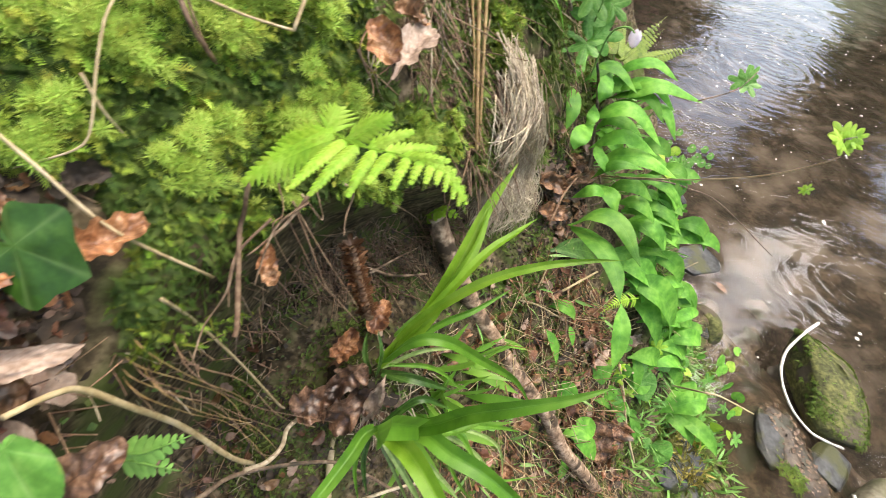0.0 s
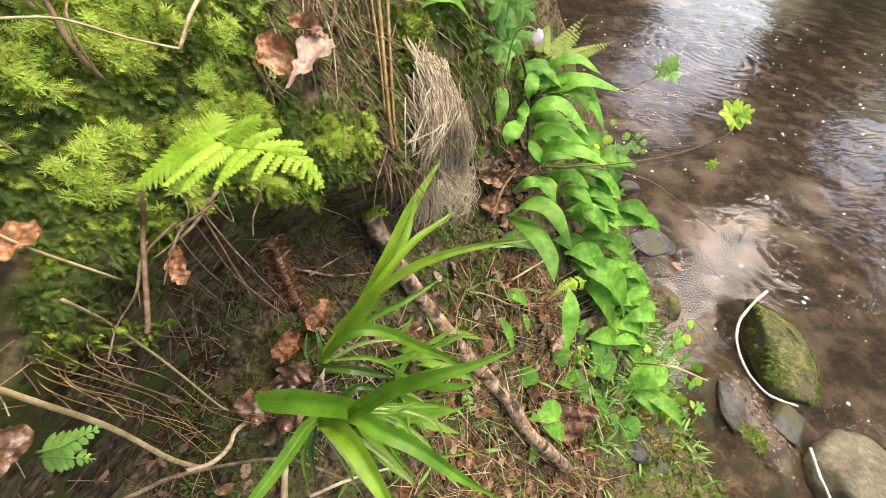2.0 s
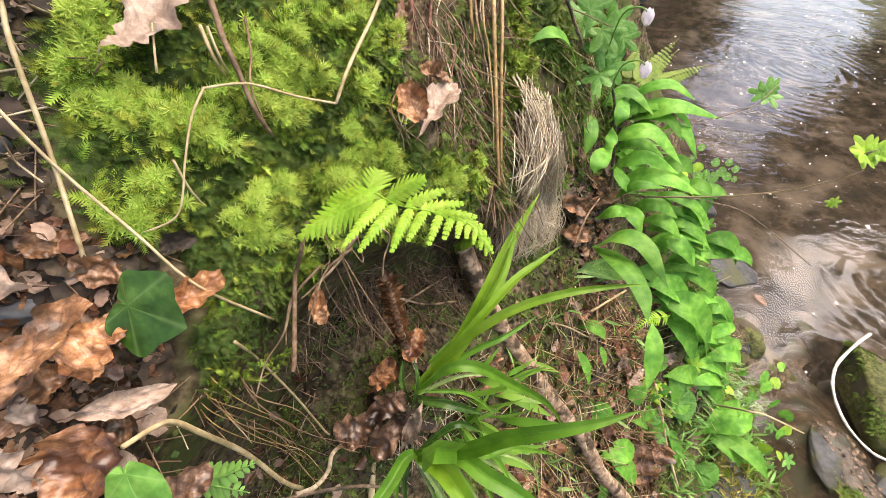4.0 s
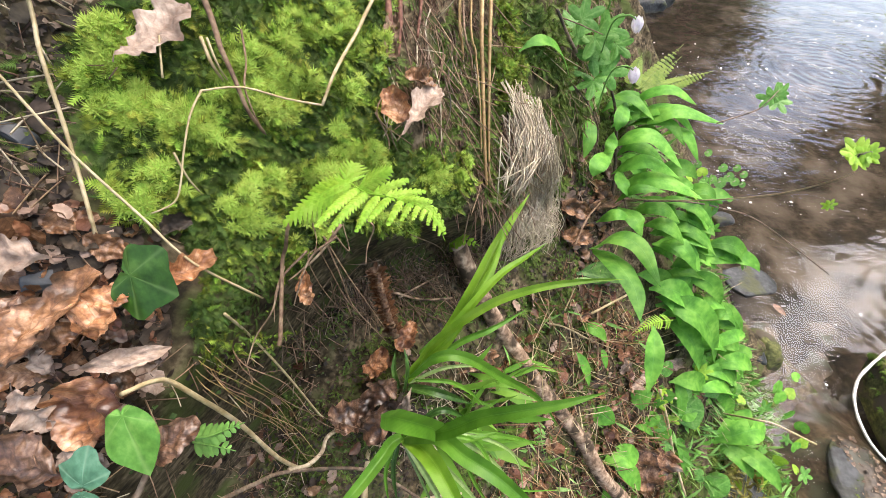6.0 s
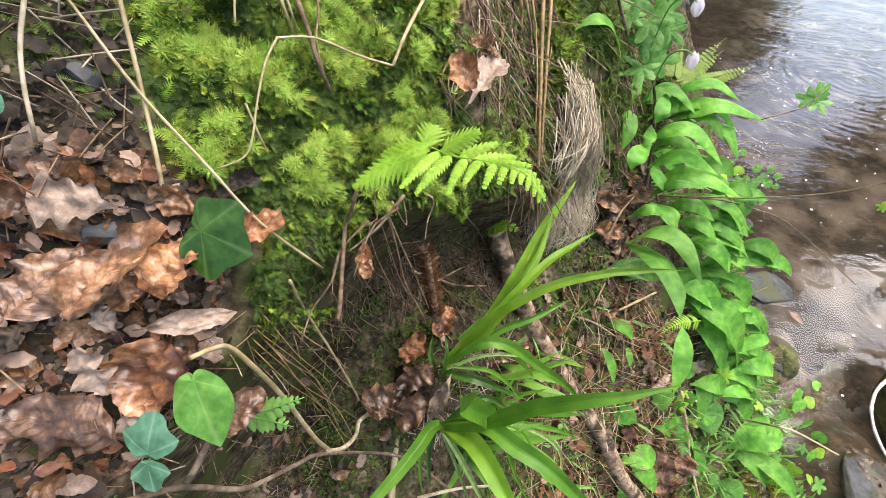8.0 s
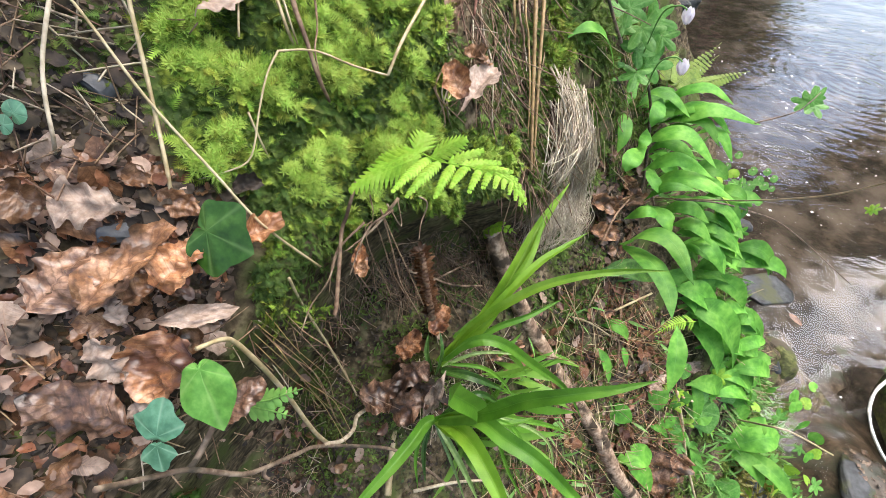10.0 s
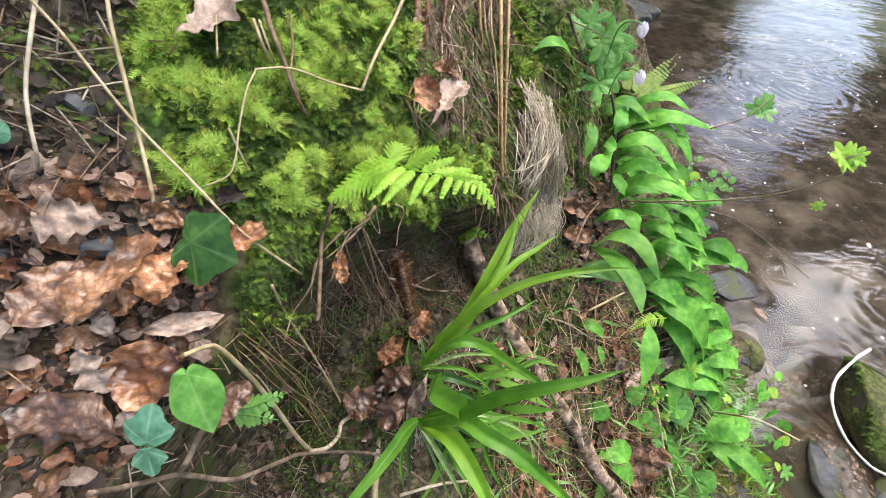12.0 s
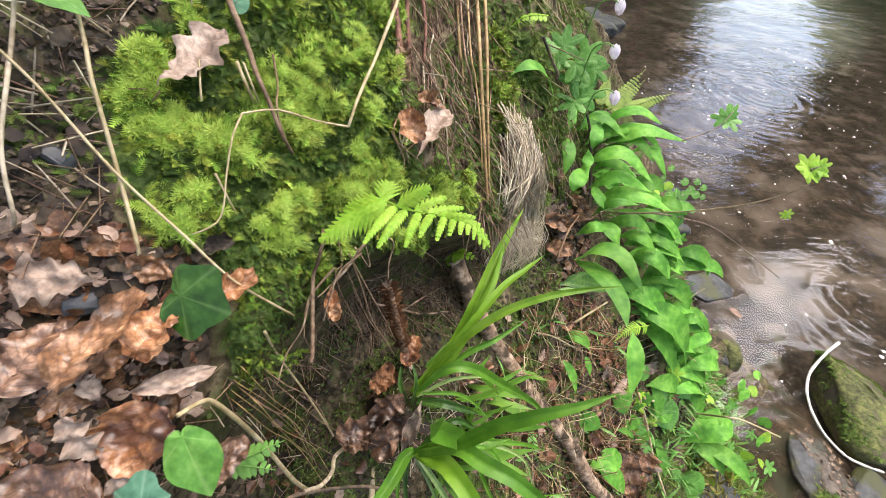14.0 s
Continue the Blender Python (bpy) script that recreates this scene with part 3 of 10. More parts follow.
def pinna(owner, a, b, width, mat):
    """A leaflet of a twice-cut frond, from a to b: its own fine rib with blunt lobes on either side, shorter towards the tip."""
    o = owner.location
    a, b = Vector(a), Vector(b)
    long_ = (b - a).length
    line = [BANK @ (a.lerp(b, t) + Vector((0, -0.05, 0.10)) * long_ * 4 * t * (1 - t) * 0.35) for t in (i / 24 for i in range(25))]
    top = facing(line)
    lobes = max(5, min(13, int(long_ / 0.0032)))
    verts, faces = [], []
    for i, q in enumerate(line):
        d = (line[min(i + 1, 24)] - line[max(i - 1, 0)]).normalized()
        w = d.cross(top) * (0.05 + 0.09 * (1 - i / 24)) * width
        verts += [q + w - o, q - w - o]
        if i:
            k = 2 * i
            faces.append((k - 2, k - 1, k + 1, k))
    step = long_ / lobes
    for i in range(lobes):
        u = (i + 0.45) / lobes
        k = min(23, int(u * 24))
        q = line[k].lerp(line[k + 1], u * 24 - k)
        d = (line[k + 1] - line[k]).normalized()
        side = d.cross(top).normalized()
        size = 0.80 * width * min(1.0, 0.65 + 1.6 * u) * (1 - u) ** 0.62 + 0.0008
        for hand in (-1, 1):
            way = (side * hand * 0.78 + d * 0.62 - top * 0.12).normalized()
            along = (d - way * d.dot(way)).normalized()
            n0 = len(verts)
            for t, w in ((0.0, 0.56), (0.25, 0.45), (0.55, 0.35), (0.82, 0.19), (1.0, 0.02)):
                c = q + way * size * t - top * size * 0.18 * t * t
                verts += [c + along * step * w - o, c + top * step * 0.10 - o, c - along * step * w - o]
            for r in range(4):
                m = n0 + 3 * r
                faces += [(m, m + 1, m + 4, m + 3), (m + 1, m + 2, m + 5, m + 4)]
    return mesh_object("leaflet", verts, faces, mat, owner)


def blade(owner, pts, width, mat, kind="rush", lean=0.0):
    """A long leaf through points in the bank's axes, from its foot to its tip: keeled in a rush, nearly flat and ribbed in ramsons. lean: turned about its length."""
    o = owner.location
    line = [BANK @ q for q in curve_points(pts, 7)]
    across = 8
    flat = kind == "ramsons"
    v, f = ribbon(line, facing(line, lean), width, kind, 0.16 if flat else 0.60, across, 0.25 * math.sin(pts[0][0] * 400 + pts[-1][2] * 90) if flat else 0.35 * math.sin(pts[-1][0] * 300), 0.035 if flat else 0.0, pts[-1][0] * 90, -0.22 if flat else -0.12)
    return mesh_object("leaf", [q - o for q in v], f, mat, owner, uv=blade_uv(len(line), across))


def stone(name, centre, size, mat, label, turn=0.0, seed=1.0, flat=False, category="stone", group="stones at the water's edge", kind=""):
    """A water-worn stone, of that half size in x, y, z of the world."""
    bm = bmesh.new()
    bmesh.ops.create_icosphere(bm, subdivisions=4, radius=1)
    cuts = random.Random(int(seed * 97))
    planes = [(Vector((cuts.gauss(0, 1), cuts.gauss(0, 1), cuts.gauss(0, 1))).normalized(), cuts.uniform(0.55, 0.88)) for _ in range(14)]
    for v in bm.verts:
        p = v.co.copy()
        for way, reach in planes:
            p -= way * max(0.0, p.dot(way) - reach)
        k = 1 + 0.22 * noise.noise(p * 0.9 + Vector((seed, seed * 2, 0))) + 0.13 * noise.noise(p * 2.2 + Vector((seed, 0, 5))) + 0.035 * noise.noise(p * 5.5) + 0.018 * noise.noise(p * 13)
        p = p * k
        p = Vector([math.copysign(abs(c) ** 0.6, c) for c in p])
        v.co = (p.x * size[0], p.y * size[1], p.z * size[2])
    me = bpy.data.meshes.new(name)
    bm.to_mesh(me)
    bm.free()
    me.polygons.foreach_set("use_smooth", [True] * len(me.polygons))
    me.materials.append(mat)
    ob = new(name, me)
    ob.matrix_world = Matrix.Translation(centre) @ Matrix.Rotation(radians(turn), 4, "Z")
    return tagged(ob, label, category, group, kind)


IVY_PALE = material("pale_ivy", [(0.050, 0.150, 0.080), (0.085, 0.220, 0.125), (0.150, 0.310, 0.190)], 0.4, 60, 0.3, 200, 0.5, 0.15, 0.15, veins=("radial", 0.5, (0.26, 0.42, 0.28)))
IVY_YELLOW = material("yellowing_ivy", [(0.07, 0.21, 0.03), (0.11, 0.29, 0.045), (0.17, 0.36, 0.07)], 0.42, 60, 0.2, 250, 0.4, 0.2, 0.1, patches=((0.38, 0.36, 0.05), 26, 0.60, 0.70), veins=("radial", 0.35, (0.30, 0.46, 0.16)))
FERN_OLIVE = material("olive_fern", [(0.09, 0.16, 0.02), (0.15, 0.23, 0.03), (0.22, 0.30, 0.05)], 0.5, 40, 0.2, 300, 0.4, 0.3, 0.2)
RUSH_PALE = material("pale_rush", [(0.16, 0.26, 0.07), (0.24, 0.35, 0.11), (0.33, 0.44, 0.18)], 0.35, 15, 0.15, 200, 0.5, 0.25, 0.15)
HERB_YELLOW = material("yellow_green", [(0.18, 0.36, 0.03), (0.26, 0.46, 0.04), (0.36, 0.54, 0.07)], 0.5, 30, 0.15, 200, 0.4, 0.35, 0.2)


def anemone(base, bend, top, neck, flower, size):
    """A wood anemone: an arching stalk and a nodding flower of six petals."""
    ob = plant("wood_anemone", base, "white-lilac wood anemone flower nodding on a thin stalk", "flower", "wood anemones")
    o = ob.location
    line = [BANK @ q for q in curve_points((base, bend, top, neck, flower), 6)]
    v, f = tube_mesh(line, 0.0014, 0.0011, 6, 0.05)
    mesh_object("stalk", [q - o for q in v], f, HERB, ob, "thin green arching stalk")
    c, down = BANK @ Vector(flower), (Vector((0.25, 0, -1))).normalized()
    for k in range(6):
        w = 2 * math.pi * k / 6
        side = Vector((math.cos(w), math.sin(w), 0))
        side = (side - down * side.dot(down)).normalized()
        pl = [c + down * size * u - down * size * 0.5 + side * size * 0.34 * math.sin(math.pi * min(1, 0.25 + u * 0.6)) for u in (i / 8 for i in range(9))]
        v, f = ribbon(pl, side, size * 0.5, "beech", -0.2, 4)
        mesh_object("petal", [q - o for q in v], f, PETAL, ob, "pale lilac-white petal")


def pale_stick(pts):
    line = curve_points(pts, 6)
    ob = mesh_object("pale_stick", *tube_mesh(line, 0.0062, 0.0045, 8, 0.45), PALE)
    return tagged(ob, "bleached white stick bent against the boulder", "stick", "bleached sticks")


def floating_leaf(a, b):
    a, b = Vector(a), Vector(b)
    line = [a.lerp(b, i / 8) for i in range(9)]
    v, f = ribbon(line, Vector((0, 0, 1)), 0.04, "beech", 0.1)
    return tagged(mesh_object("dead_leaf", v, f, DEAD), "small brown leaf on the wet stone by the water", "dead leaf", "leaf litter")
# MOSS_SHADE: darker copy of MOSS, with the shade put into its colour
MOSS_SHADE = material("shaded_moss_copy", [(0.022, 0.045, 0.007), (0.048, 0.088, 0.013), (0.105, 0.160, 0.026)], 0.7, 22, 0.0, 300, 0.3, 0.2, 0.35)
MOSS_THIN = material("thin_moss", [(0.0576, 0.1008, 0.0168), (0.108, 0.1716, 0.0288), (0.186, 0.2568, 0.0504)], 0.75, 22, 0.0, 300, 0.3, 0.25, 0.35)


def scaly_spike(pts, r):
    """An old fern stock: a core set round with short brown scales."""
    ob = plant("dead_fern_stub", pts[-1], "upright brown scaly dead fern stub in the hollow", "plant stub")
    o = ob.location
    line = [(BANK @ q) - o for q in curve_points(pts, 6)]
    mesh_object("core", *tube_mesh(line, r * 0.6, r * 0.75, 8, 0.2), ROOT, ob)
    rr = random.Random(3)
    for k in range(150):
        q = line[int(k / 150 * (len(line) - 1))]
        w = k * 2.4
        d = (line[0] - line[-1]).normalized()
        a = d.orthogonal().normalized()
        side = a * math.cos(w) + d.cross(a) * math.sin(w)
        p0 = q + side * r * 0.45
        ln = r * rr.uniform(0.9, 2.1)
        v, f = ribbon([p0 + (side * 0.85 + d * 0.5) * ln * t for t in (0, 0.35, 0.7, 1.0)], d + side * rr.uniform(-0.4, 0.9), r * rr.uniform(0.7, 1.3), "scrap", 0.5, 2, rr.uniform(-0.8, 0.8))
        mesh_object("scale", v, f, DEAD, ob)


def slate(p, a, b, turn, seed):
    """A thin flat piece of dark slate in the litter."""
    ob = stone("slate", (0, 0, 0), (a, b, 0.004), SLATE, "flat dark blue-grey slate chip in leaf litter", 0, seed, group="slate chips")
    n, u, s = bank_frame(p[0], p[2])
    ob.matrix_world = Matrix.Translation(BANK @ Vector(p)) @ Matrix((s, u, n)).transposed().to_4x4() @ pose(0, 0, 0, 8, 5, turn)


SLATE = material("slate", [(0.016, 0.020, 0.024), (0.032, 0.038, 0.044), (0.060, 0.068, 0.076)], 0.45, 40, 0.6, 120)


# ---- stalks, twigs and roots ----
stem("dry_stalk", ((-0.244, 0.372, 0.194), (-0.239, 0.378, 0.164), (-0.236, 0.381, 0.141), (-0.230, 0.395, 0.093), (-0.221, 0.402, 0.046), (-0.228, 0.418, 0.026)), 0.0012, 0.0013, STRAW, "pale dry grass stalk leaning over the leaf litter", "dry stalk", "dry stalks")
stem("dry_stalk", ((-0.277, 0.359, 0.156), (-0.265, 0.372, 0.140), (-0.255, 0.379, 0.126), (-0.230, 0.393, 0.090), (-0.196, 0.410, 0.051), (-0.169, 0.423, 0.021), (-0.143, 0.475, -0.008)), 0.0009, 0.0009, STRAW, "long thin straw stalk lying across moss and litter", "dry stalk", "dry stalks")
stem("dry_stalk", ((-0.268, 0.368, 0.191), (-0.271, 0.371, 0.157), (-0.269, 0.367, 0.130), (-0.273, 0.370, 0.102), (-0.273, 0.373, 0.082), (-0.272, 0.378, 0.062), (-0.283, 0.392, 0.053)), 0.0012, 0.0011, GREY_STRAW, "weathered grey-green dry stalk in leaf litter", "dry stalk", "dry stalks")
stem("dry_stalk", ((-0.046, 0.554, 0.355), (-0.059, 0.542, 0.309), (-0.072, 0.519, 0.257), (-0.079, 0.508, 0.230), (-0.092, 0.485, 0.183), (-0.101, 0.482, 0.153)), 0.0020, 0.0013, STRAW, "straight pale straw stalk over bright moss", "dry stalk", "dry stalks")
stem("dry_stalk", ((-0.101, 0.482, 0.153), (-0.125, 0.464, 0.151), (-0.148, 0.441, 0.150), (-0.165, 0.423, 0.140), (-0.167, 0.421, 0.137), (-0.171, 0.417, 0.120), (-0.174, 0.416, 0.093), (-0.175, 0.416, 0.075), (-0.180, 0.418, 0.062), (-0.194, 0.417, 0.054), (-0.215, 0.424, 0.049)), 0.0009, 0.0005, STRAW, "thin kinked straw stalk bent round over moss", "dry stalk", "dry stalks", steps=3)
stem("dry_stalk", ((-0.177, 0.437, 0.184), (-0.170, 0.440, 0.166), (-0.171, 0.460, 0.161)), 0.0014, 0.0010, STRAW, "short split straw stalk in moss", "dry stalk", "dry stalks")
stem("dry_stalk", ((-0.172, 0.436, 0.183), (-0.166, 0.440, 0.166), (-0.168, 0.459, 0.162)), 0.0009, 0.0007, STRAW, "short split straw stalk in moss", "dry stalk", "dry stalks")
stem("twig", ((-0.183, 0.437, 0.230), (-0.170, 0.439, 0.197), (-0.164, 0.440, 0.178), (-0.157, 0.444, 0.161), (-0.149, 0.453, 0.137), (-0.146, 0.476, 0.127)), 0.0023, 0.0014, ROOT, "dark rotten twig half sunk in moss", "twig", "twigs")
stem("twig", ((-0.156, 0.453, 0.199), (-0.153, 0.456, 0.176), (-0.153, 0.455, 0.156), (-0.150, 0.467, 0.138), (-0.147, 0.482, 0.127)), 0.0009, 0.0006, ROOT, "thin dark twig hooked over a straw stalk", "twig", "twigs")
stem("dry_stalk", ((-0.196, 0.421, 0.176), (-0.196, 0.426, 0.149)), 0.0007, 0.0008, STRAW, "short straw stub upright in moss", "dry stalk", "dry stalks")
stem("dry_stalk", ((-0.183, 0.420, 0.096), (-0.177, 0.427, 0.080), (-0.179, 0.450, 0.071)), 0.0009, 0.0005, STRAW, "short pale straw blade on moss", "dry stalk", "dry stalks")
stem("dry_stalk", ((-0.153, 0.435, -0.015), (-0.163, 0.500, -0.044), (-0.152, 0.560, -0.095), (-0.138, 0.620, -0.154), (-0.140, 0.660, -0.178)), 0.0011, 0.0011, STRAW, "tan grass stalk hanging into the hollow", "dry stalk", "dry stalks")
stem("root", ((-0.123, 0.489, 0.064), (-0.117, 0.455, 0.049), (-0.124, 0.470, 0.033), (-0.128, 0.475, 0.022), (-0.128, 0.475, -0.009), (-0.128, 0.475, -0.039), (-0.129, 0.475, -0.046)), 0.0013, 0.0020, ROOT, "pinkish brown root hanging free below the moss", "root", "roots")
stem("root", ((-0.087, 0.500, 0.055), (-0.105, 0.500, 0.029), (-0.119, 0.490, 0.013), (-0.126, 0.485, 0.006)), 0.0016, 0.0006, LOG_BARK, "thin brown root hanging below the moss edge", "root", "roots")
stem("root", ((-0.091, 0.500, 0.044), (-0.108, 0.490, 0.028), (-0.115, 0.485, 0.009), (-0.121, 0.485, -0.014)), 0.0012, 0.0005, LOG_BARK, "thin brown root hanging below the moss edge", "root", "roots")
stem("root", ((-0.113, 0.490, 0.031), (-0.130, 0.480, 0.008), (-0.137, 0.480, -0.019), (-0.150, 0.480, -0.041), (-0.157, 0.480, -0.066)), 0.0012, 0.0005, LOG_BARK, "thin brown root hanging below the moss edge", "root", "roots")
stem("root", ((-0.128, 0.480, 0.018), (-0.135, 0.480, -0.006), (-0.137, 0.485, -0.029)), 0.0009, 0.0004, ROOT, "thin brown root hanging below the moss edge", "root", "roots")
stem("root", ((-0.073, 0.540, 0.063), (-0.063, 0.530, 0.055), (-0.067, 0.520, 0.036), (-0.068, 0.520, 0.020)), 0.0011, 0.0005, LOG_BARK, "thin brown root hanging below the moss edge", "root", "roots")
stem("root", ((-0.100, 0.500, 0.039), (-0.092, 0.520, 0.011), (-0.085, 0.550, -0.022), (-0.072, 0.600, -0.053), (-0.064, 0.660, -0.080)), 0.0008, 0.0006, ROOT, "thin brown root hanging below the moss edge", "root", "roots")
stem("root", ((-0.105, 0.500, 0.032), (-0.099, 0.520, 0.011), (-0.091, 0.550, -0.017), (-0.083, 0.580, -0.036)), 0.0006, 0.0005, ROOT, "thin brown root hanging below the moss edge", "root", "roots")
stem("root", ((-0.102, 0.500, 0.044), (-0.088, 0.530, 0.011), (-0.076, 0.560, -0.016), (-0.062, 0.620, -0.055)), 0.0008, 0.0005, ROOT, "thin brown root hanging below the moss edge", "root", "roots")
stem("root", ((-0.108, 0.500, 0.034), (-0.112, 0.490, 0.024), (-0.106, 0.520, -0.005), (-0.093, 0.560, -0.034)), 0.0006, 0.0003, ROOT, "thin brown root hanging below the moss edge", "root", "roots")
stem("root", ((-0.098, 0.510, 0.050), (-0.086, 0.530, 0.032), (-0.090, 0.520, 0.057)), 0.0009, 0.0004, LOG_BARK, "thin brown root hanging below the moss edge", "root", "roots")
stem("root", ((-0.090, 0.730, -0.021), (-0.058, 0.765, -0.031), (-0.023, 0.790, -0.042), (0.027, 0.840, -0.044)), 0.0021, 0.0018, LOG_BARK, "thin brown root hanging below the moss edge", "root", "roots")
stem("root", ((-0.058, 0.765, -0.037), (-0.024, 0.792, -0.018), (0.009, 0.828, -0.003)), 0.0019, 0.0010, LOG_BARK, "thin brown root hanging below the moss edge", "root", "roots")
stem("root", ((-0.032, 0.597, 0.052), (0.008, 0.790, 0.036), (0.033, 0.829, -0.018)), 0.0008, 0.0005, ROOT, "thin brown root hanging below the moss edge", "root", "roots")
stem("root", ((-0.112, 0.500, 0.056), (-0.108, 0.500, 0.039), (-0.109, 0.490, 0.024)), 0.0006, 0.0002, ROOT, "thin brown root hanging below the moss edge", "root", "roots")
stem("root", ((-0.201, 0.500, -0.066), (-0.162, 0.450, -0.070), (-0.158, 0.500, -0.108), (-0.147, 0.570, -0.152), (-0.139, 0.630, -0.208)), 0.0004, 0.0003, OCHRE, "fine tan root trailing into the dark hollow", "root", "roots")
stem("root", ((-0.178, 0.500, -0.057), (-0.142, 0.450, -0.062), (-0.125, 0.500, -0.103), (-0.109, 0.570, -0.144), (-0.082, 0.630, -0.180)), 0.0004, 0.0003, ROOT, "fine tan root trailing into the dark hollow", "root", "roots")
stem("root", ((-0.182, 0.500, -0.048), (-0.145, 0.450, -0.055), (-0.130, 0.500, -0.086), (-0.123, 0.570, -0.144), (-0.101, 0.630, -0.185)), 0.0004, 0.0003, ROOT, "fine tan root trailing into the dark hollow", "root", "roots")
stem("root", ((-0.219, 0.500, -0.058), (-0.177, 0.450, -0.063), (-0.171, 0.500, -0.097), (-0.168, 0.570, -0.145), (-0.156, 0.630, -0.192)), 0.0004, 0.0003, OCHRE, "fine tan root trailing into the dark hollow", "root", "roots")
stem("root", ((-0.213, 0.500, -0.036), (-0.172, 0.450, -0.045), (-0.165, 0.500, -0.083), (-0.156, 0.570, -0.127), (-0.161, 0.630, -0.173)), 0.0004, 0.0003, OCHRE, "fine tan root trailing into the dark hollow", "root", "roots")
stem("root", ((-0.197, 0.500, -0.068), (-0.158, 0.450, -0.072), (-0.145, 0.500, -0.106), (-0.137, 0.570, -0.179), (-0.122, 0.630, -0.209)), 0.0004, 0.0003, ROOT, "fine tan root trailing into the dark hollow", "root", "roots")
stem("root", ((-0.210, 0.500, -0.058), (-0.169, 0.450, -0.063), (-0.161, 0.500, -0.096), (-0.153, 0.570, -0.145), (-0.135, 0.630, -0.188)), 0.0004, 0.0003, ROOT, "fine tan root trailing into the dark hollow", "root", "roots")
stem("root", ((-0.215, 0.500, -0.069), (-0.174, 0.450, -0.072), (-0.169, 0.500, -0.108), (-0.160, 0.570, -0.154), (-0.140, 0.630, -0.228)), 0.0004, 0.0003, OCHRE, "fine tan root trailing into the dark hollow", "root", "roots")
stem("root", ((-0.218, 0.500, -0.048), (-0.176, 0.450, -0.055), (-0.168, 0.500, -0.086), (-0.166, 0.570, -0.129), (-0.158, 0.630, -0.196)), 0.0004, 0.0003, OCHRE, "fine tan root trailing into the dark hollow", "root", "roots")
stem("dry_stalk", ((-0.183, 0.380, -0.054), (-0.180, 0.400, -0.053), (-0.181, 0.420, -0.059), (-0.177, 0.450, -0.081), (-0.179, 0.520, -0.129), (-0.173, 0.600, -0.199), (-0.171, 0.660, -0.241)), 0.0014, 0.0025, STRAW, "thick olive-tan bent stalk over the hollow", "dry stalk", "dry stalks")
stem("twig", ((-0.203, 0.340, -0.113), (-0.206, 0.360, -0.122), (-0.202, 0.385, -0.131), (-0.192, 0.400, -0.135), (-0.179, 0.440, -0.159), (-0.174, 0.470, -0.170), (-0.169, 0.530, -0.189), (-0.161, 0.600, -0.214), (-0.094, 0.680, -0.252), (-0.052, 0.720, -0.293), (-0.006, 0.740, -0.334)), 0.0016, 0.0022, BARK, "long bare grey-brown twig lying below the leaf litter", "twig", "twigs")
stem("twig", ((-0.194, 0.400, -0.136), (-0.193, 0.410, -0.129), (-0.187, 0.410, -0.115), (-0.185, 0.420, -0.105)), 0.0022, 0.0020, BARK, "stout forked brown twig by the ivy", "twig", "twigs")
stem("root", ((-0.161, 0.600, -0.212), (-0.149, 0.630, -0.222), (-0.141, 0.660, -0.221), (-0.143, 0.690, -0.217), (-0.135, 0.720, -0.218)), 0.0025, 0.0028, GREY_STRAW, "pale crooked root against dark earth", "root", "roots")
stem("twig", ((-0.174, 0.470, -0.170), (-0.174, 0.470, -0.176), (-0.170, 0.470, -0.179)), 0.0016, 0.0012, BARK, "short side twig stub", "twig", "twigs")
stem("dry_stalk", ((-0.097, 0.720, -0.337), (-0.098, 0.740, -0.299), (-0.098, 0.760, -0.259), (-0.097, 0.770, -0.229)), 0.0050, 0.0041, STRAW, "flat pale dead rush blade", "dry stalk", "dry stalks")
stem("root", ((-0.061, 0.700, -0.317), (-0.008, 0.720, -0.313), (0.042, 0.740, -0.317)), 0.0024, 0.0018, GREY_STRAW, "pale thin root below the rush tuft", "root", "roots")

# ---- the hanging roots and strings above the slope ----
stem("root", ((0.064, 0.800, 0.716), (0.056, 0.720, 0.511), (0.047, 0.645, 0.322), (0.050, 0.645, 0.247), (0.056, 0.655, 0.154), (0.060, 0.665, 0.121)), 0.0032, 0.0019, OCHRE, "long straight tan root hanging down the bank", "root", "roots")
stem("root", ((0.084, 0.800, 0.717), (0.069, 0.720, 0.512), (0.059, 0.655, 0.329), (0.059, 0.655, 0.252), (0.062, 0.665, 0.157), (0.066, 0.680, 0.117)), 0.0032, 0.0013, OCHRE, "long straight tan root hanging down the bank", "root", "roots")
stem("root", ((0.029, 0.780, 0.665), (0.019, 0.640, 0.338), (0.023, 0.640, 0.290), (0.025, 0.650, 0.274)), 0.0024, 0.0012, OCHRE, "long straight tan root hanging down the bank", "root", "roots")
stem("root", ((0.030, 0.760, 0.628), (0.023, 0.630, 0.325), (0.035, 0.640, 0.271), (0.039, 0.670, 0.229), (0.040, 0.700, 0.172), (0.043, 0.720, 0.131)), 0.0015, 0.0011, ROOT, "long straight tan root hanging down the bank", "root", "roots")
stem("root", ((0.049, 0.780, 0.667), (0.033, 0.640, 0.332), (0.040, 0.640, 0.278), (0.047, 0.645, 0.219), (0.051, 0.655, 0.160)), 0.0016, 0.0009, OCHRE, "long straight tan root hanging down the bank", "root", "roots")
stem("root", ((0.009, 0.660, 0.272), (0.033, 0.690, 0.255)), 0.0013, 0.0010, GREY_STRAW, "long straight tan root hanging down the bank", "root", "roots")
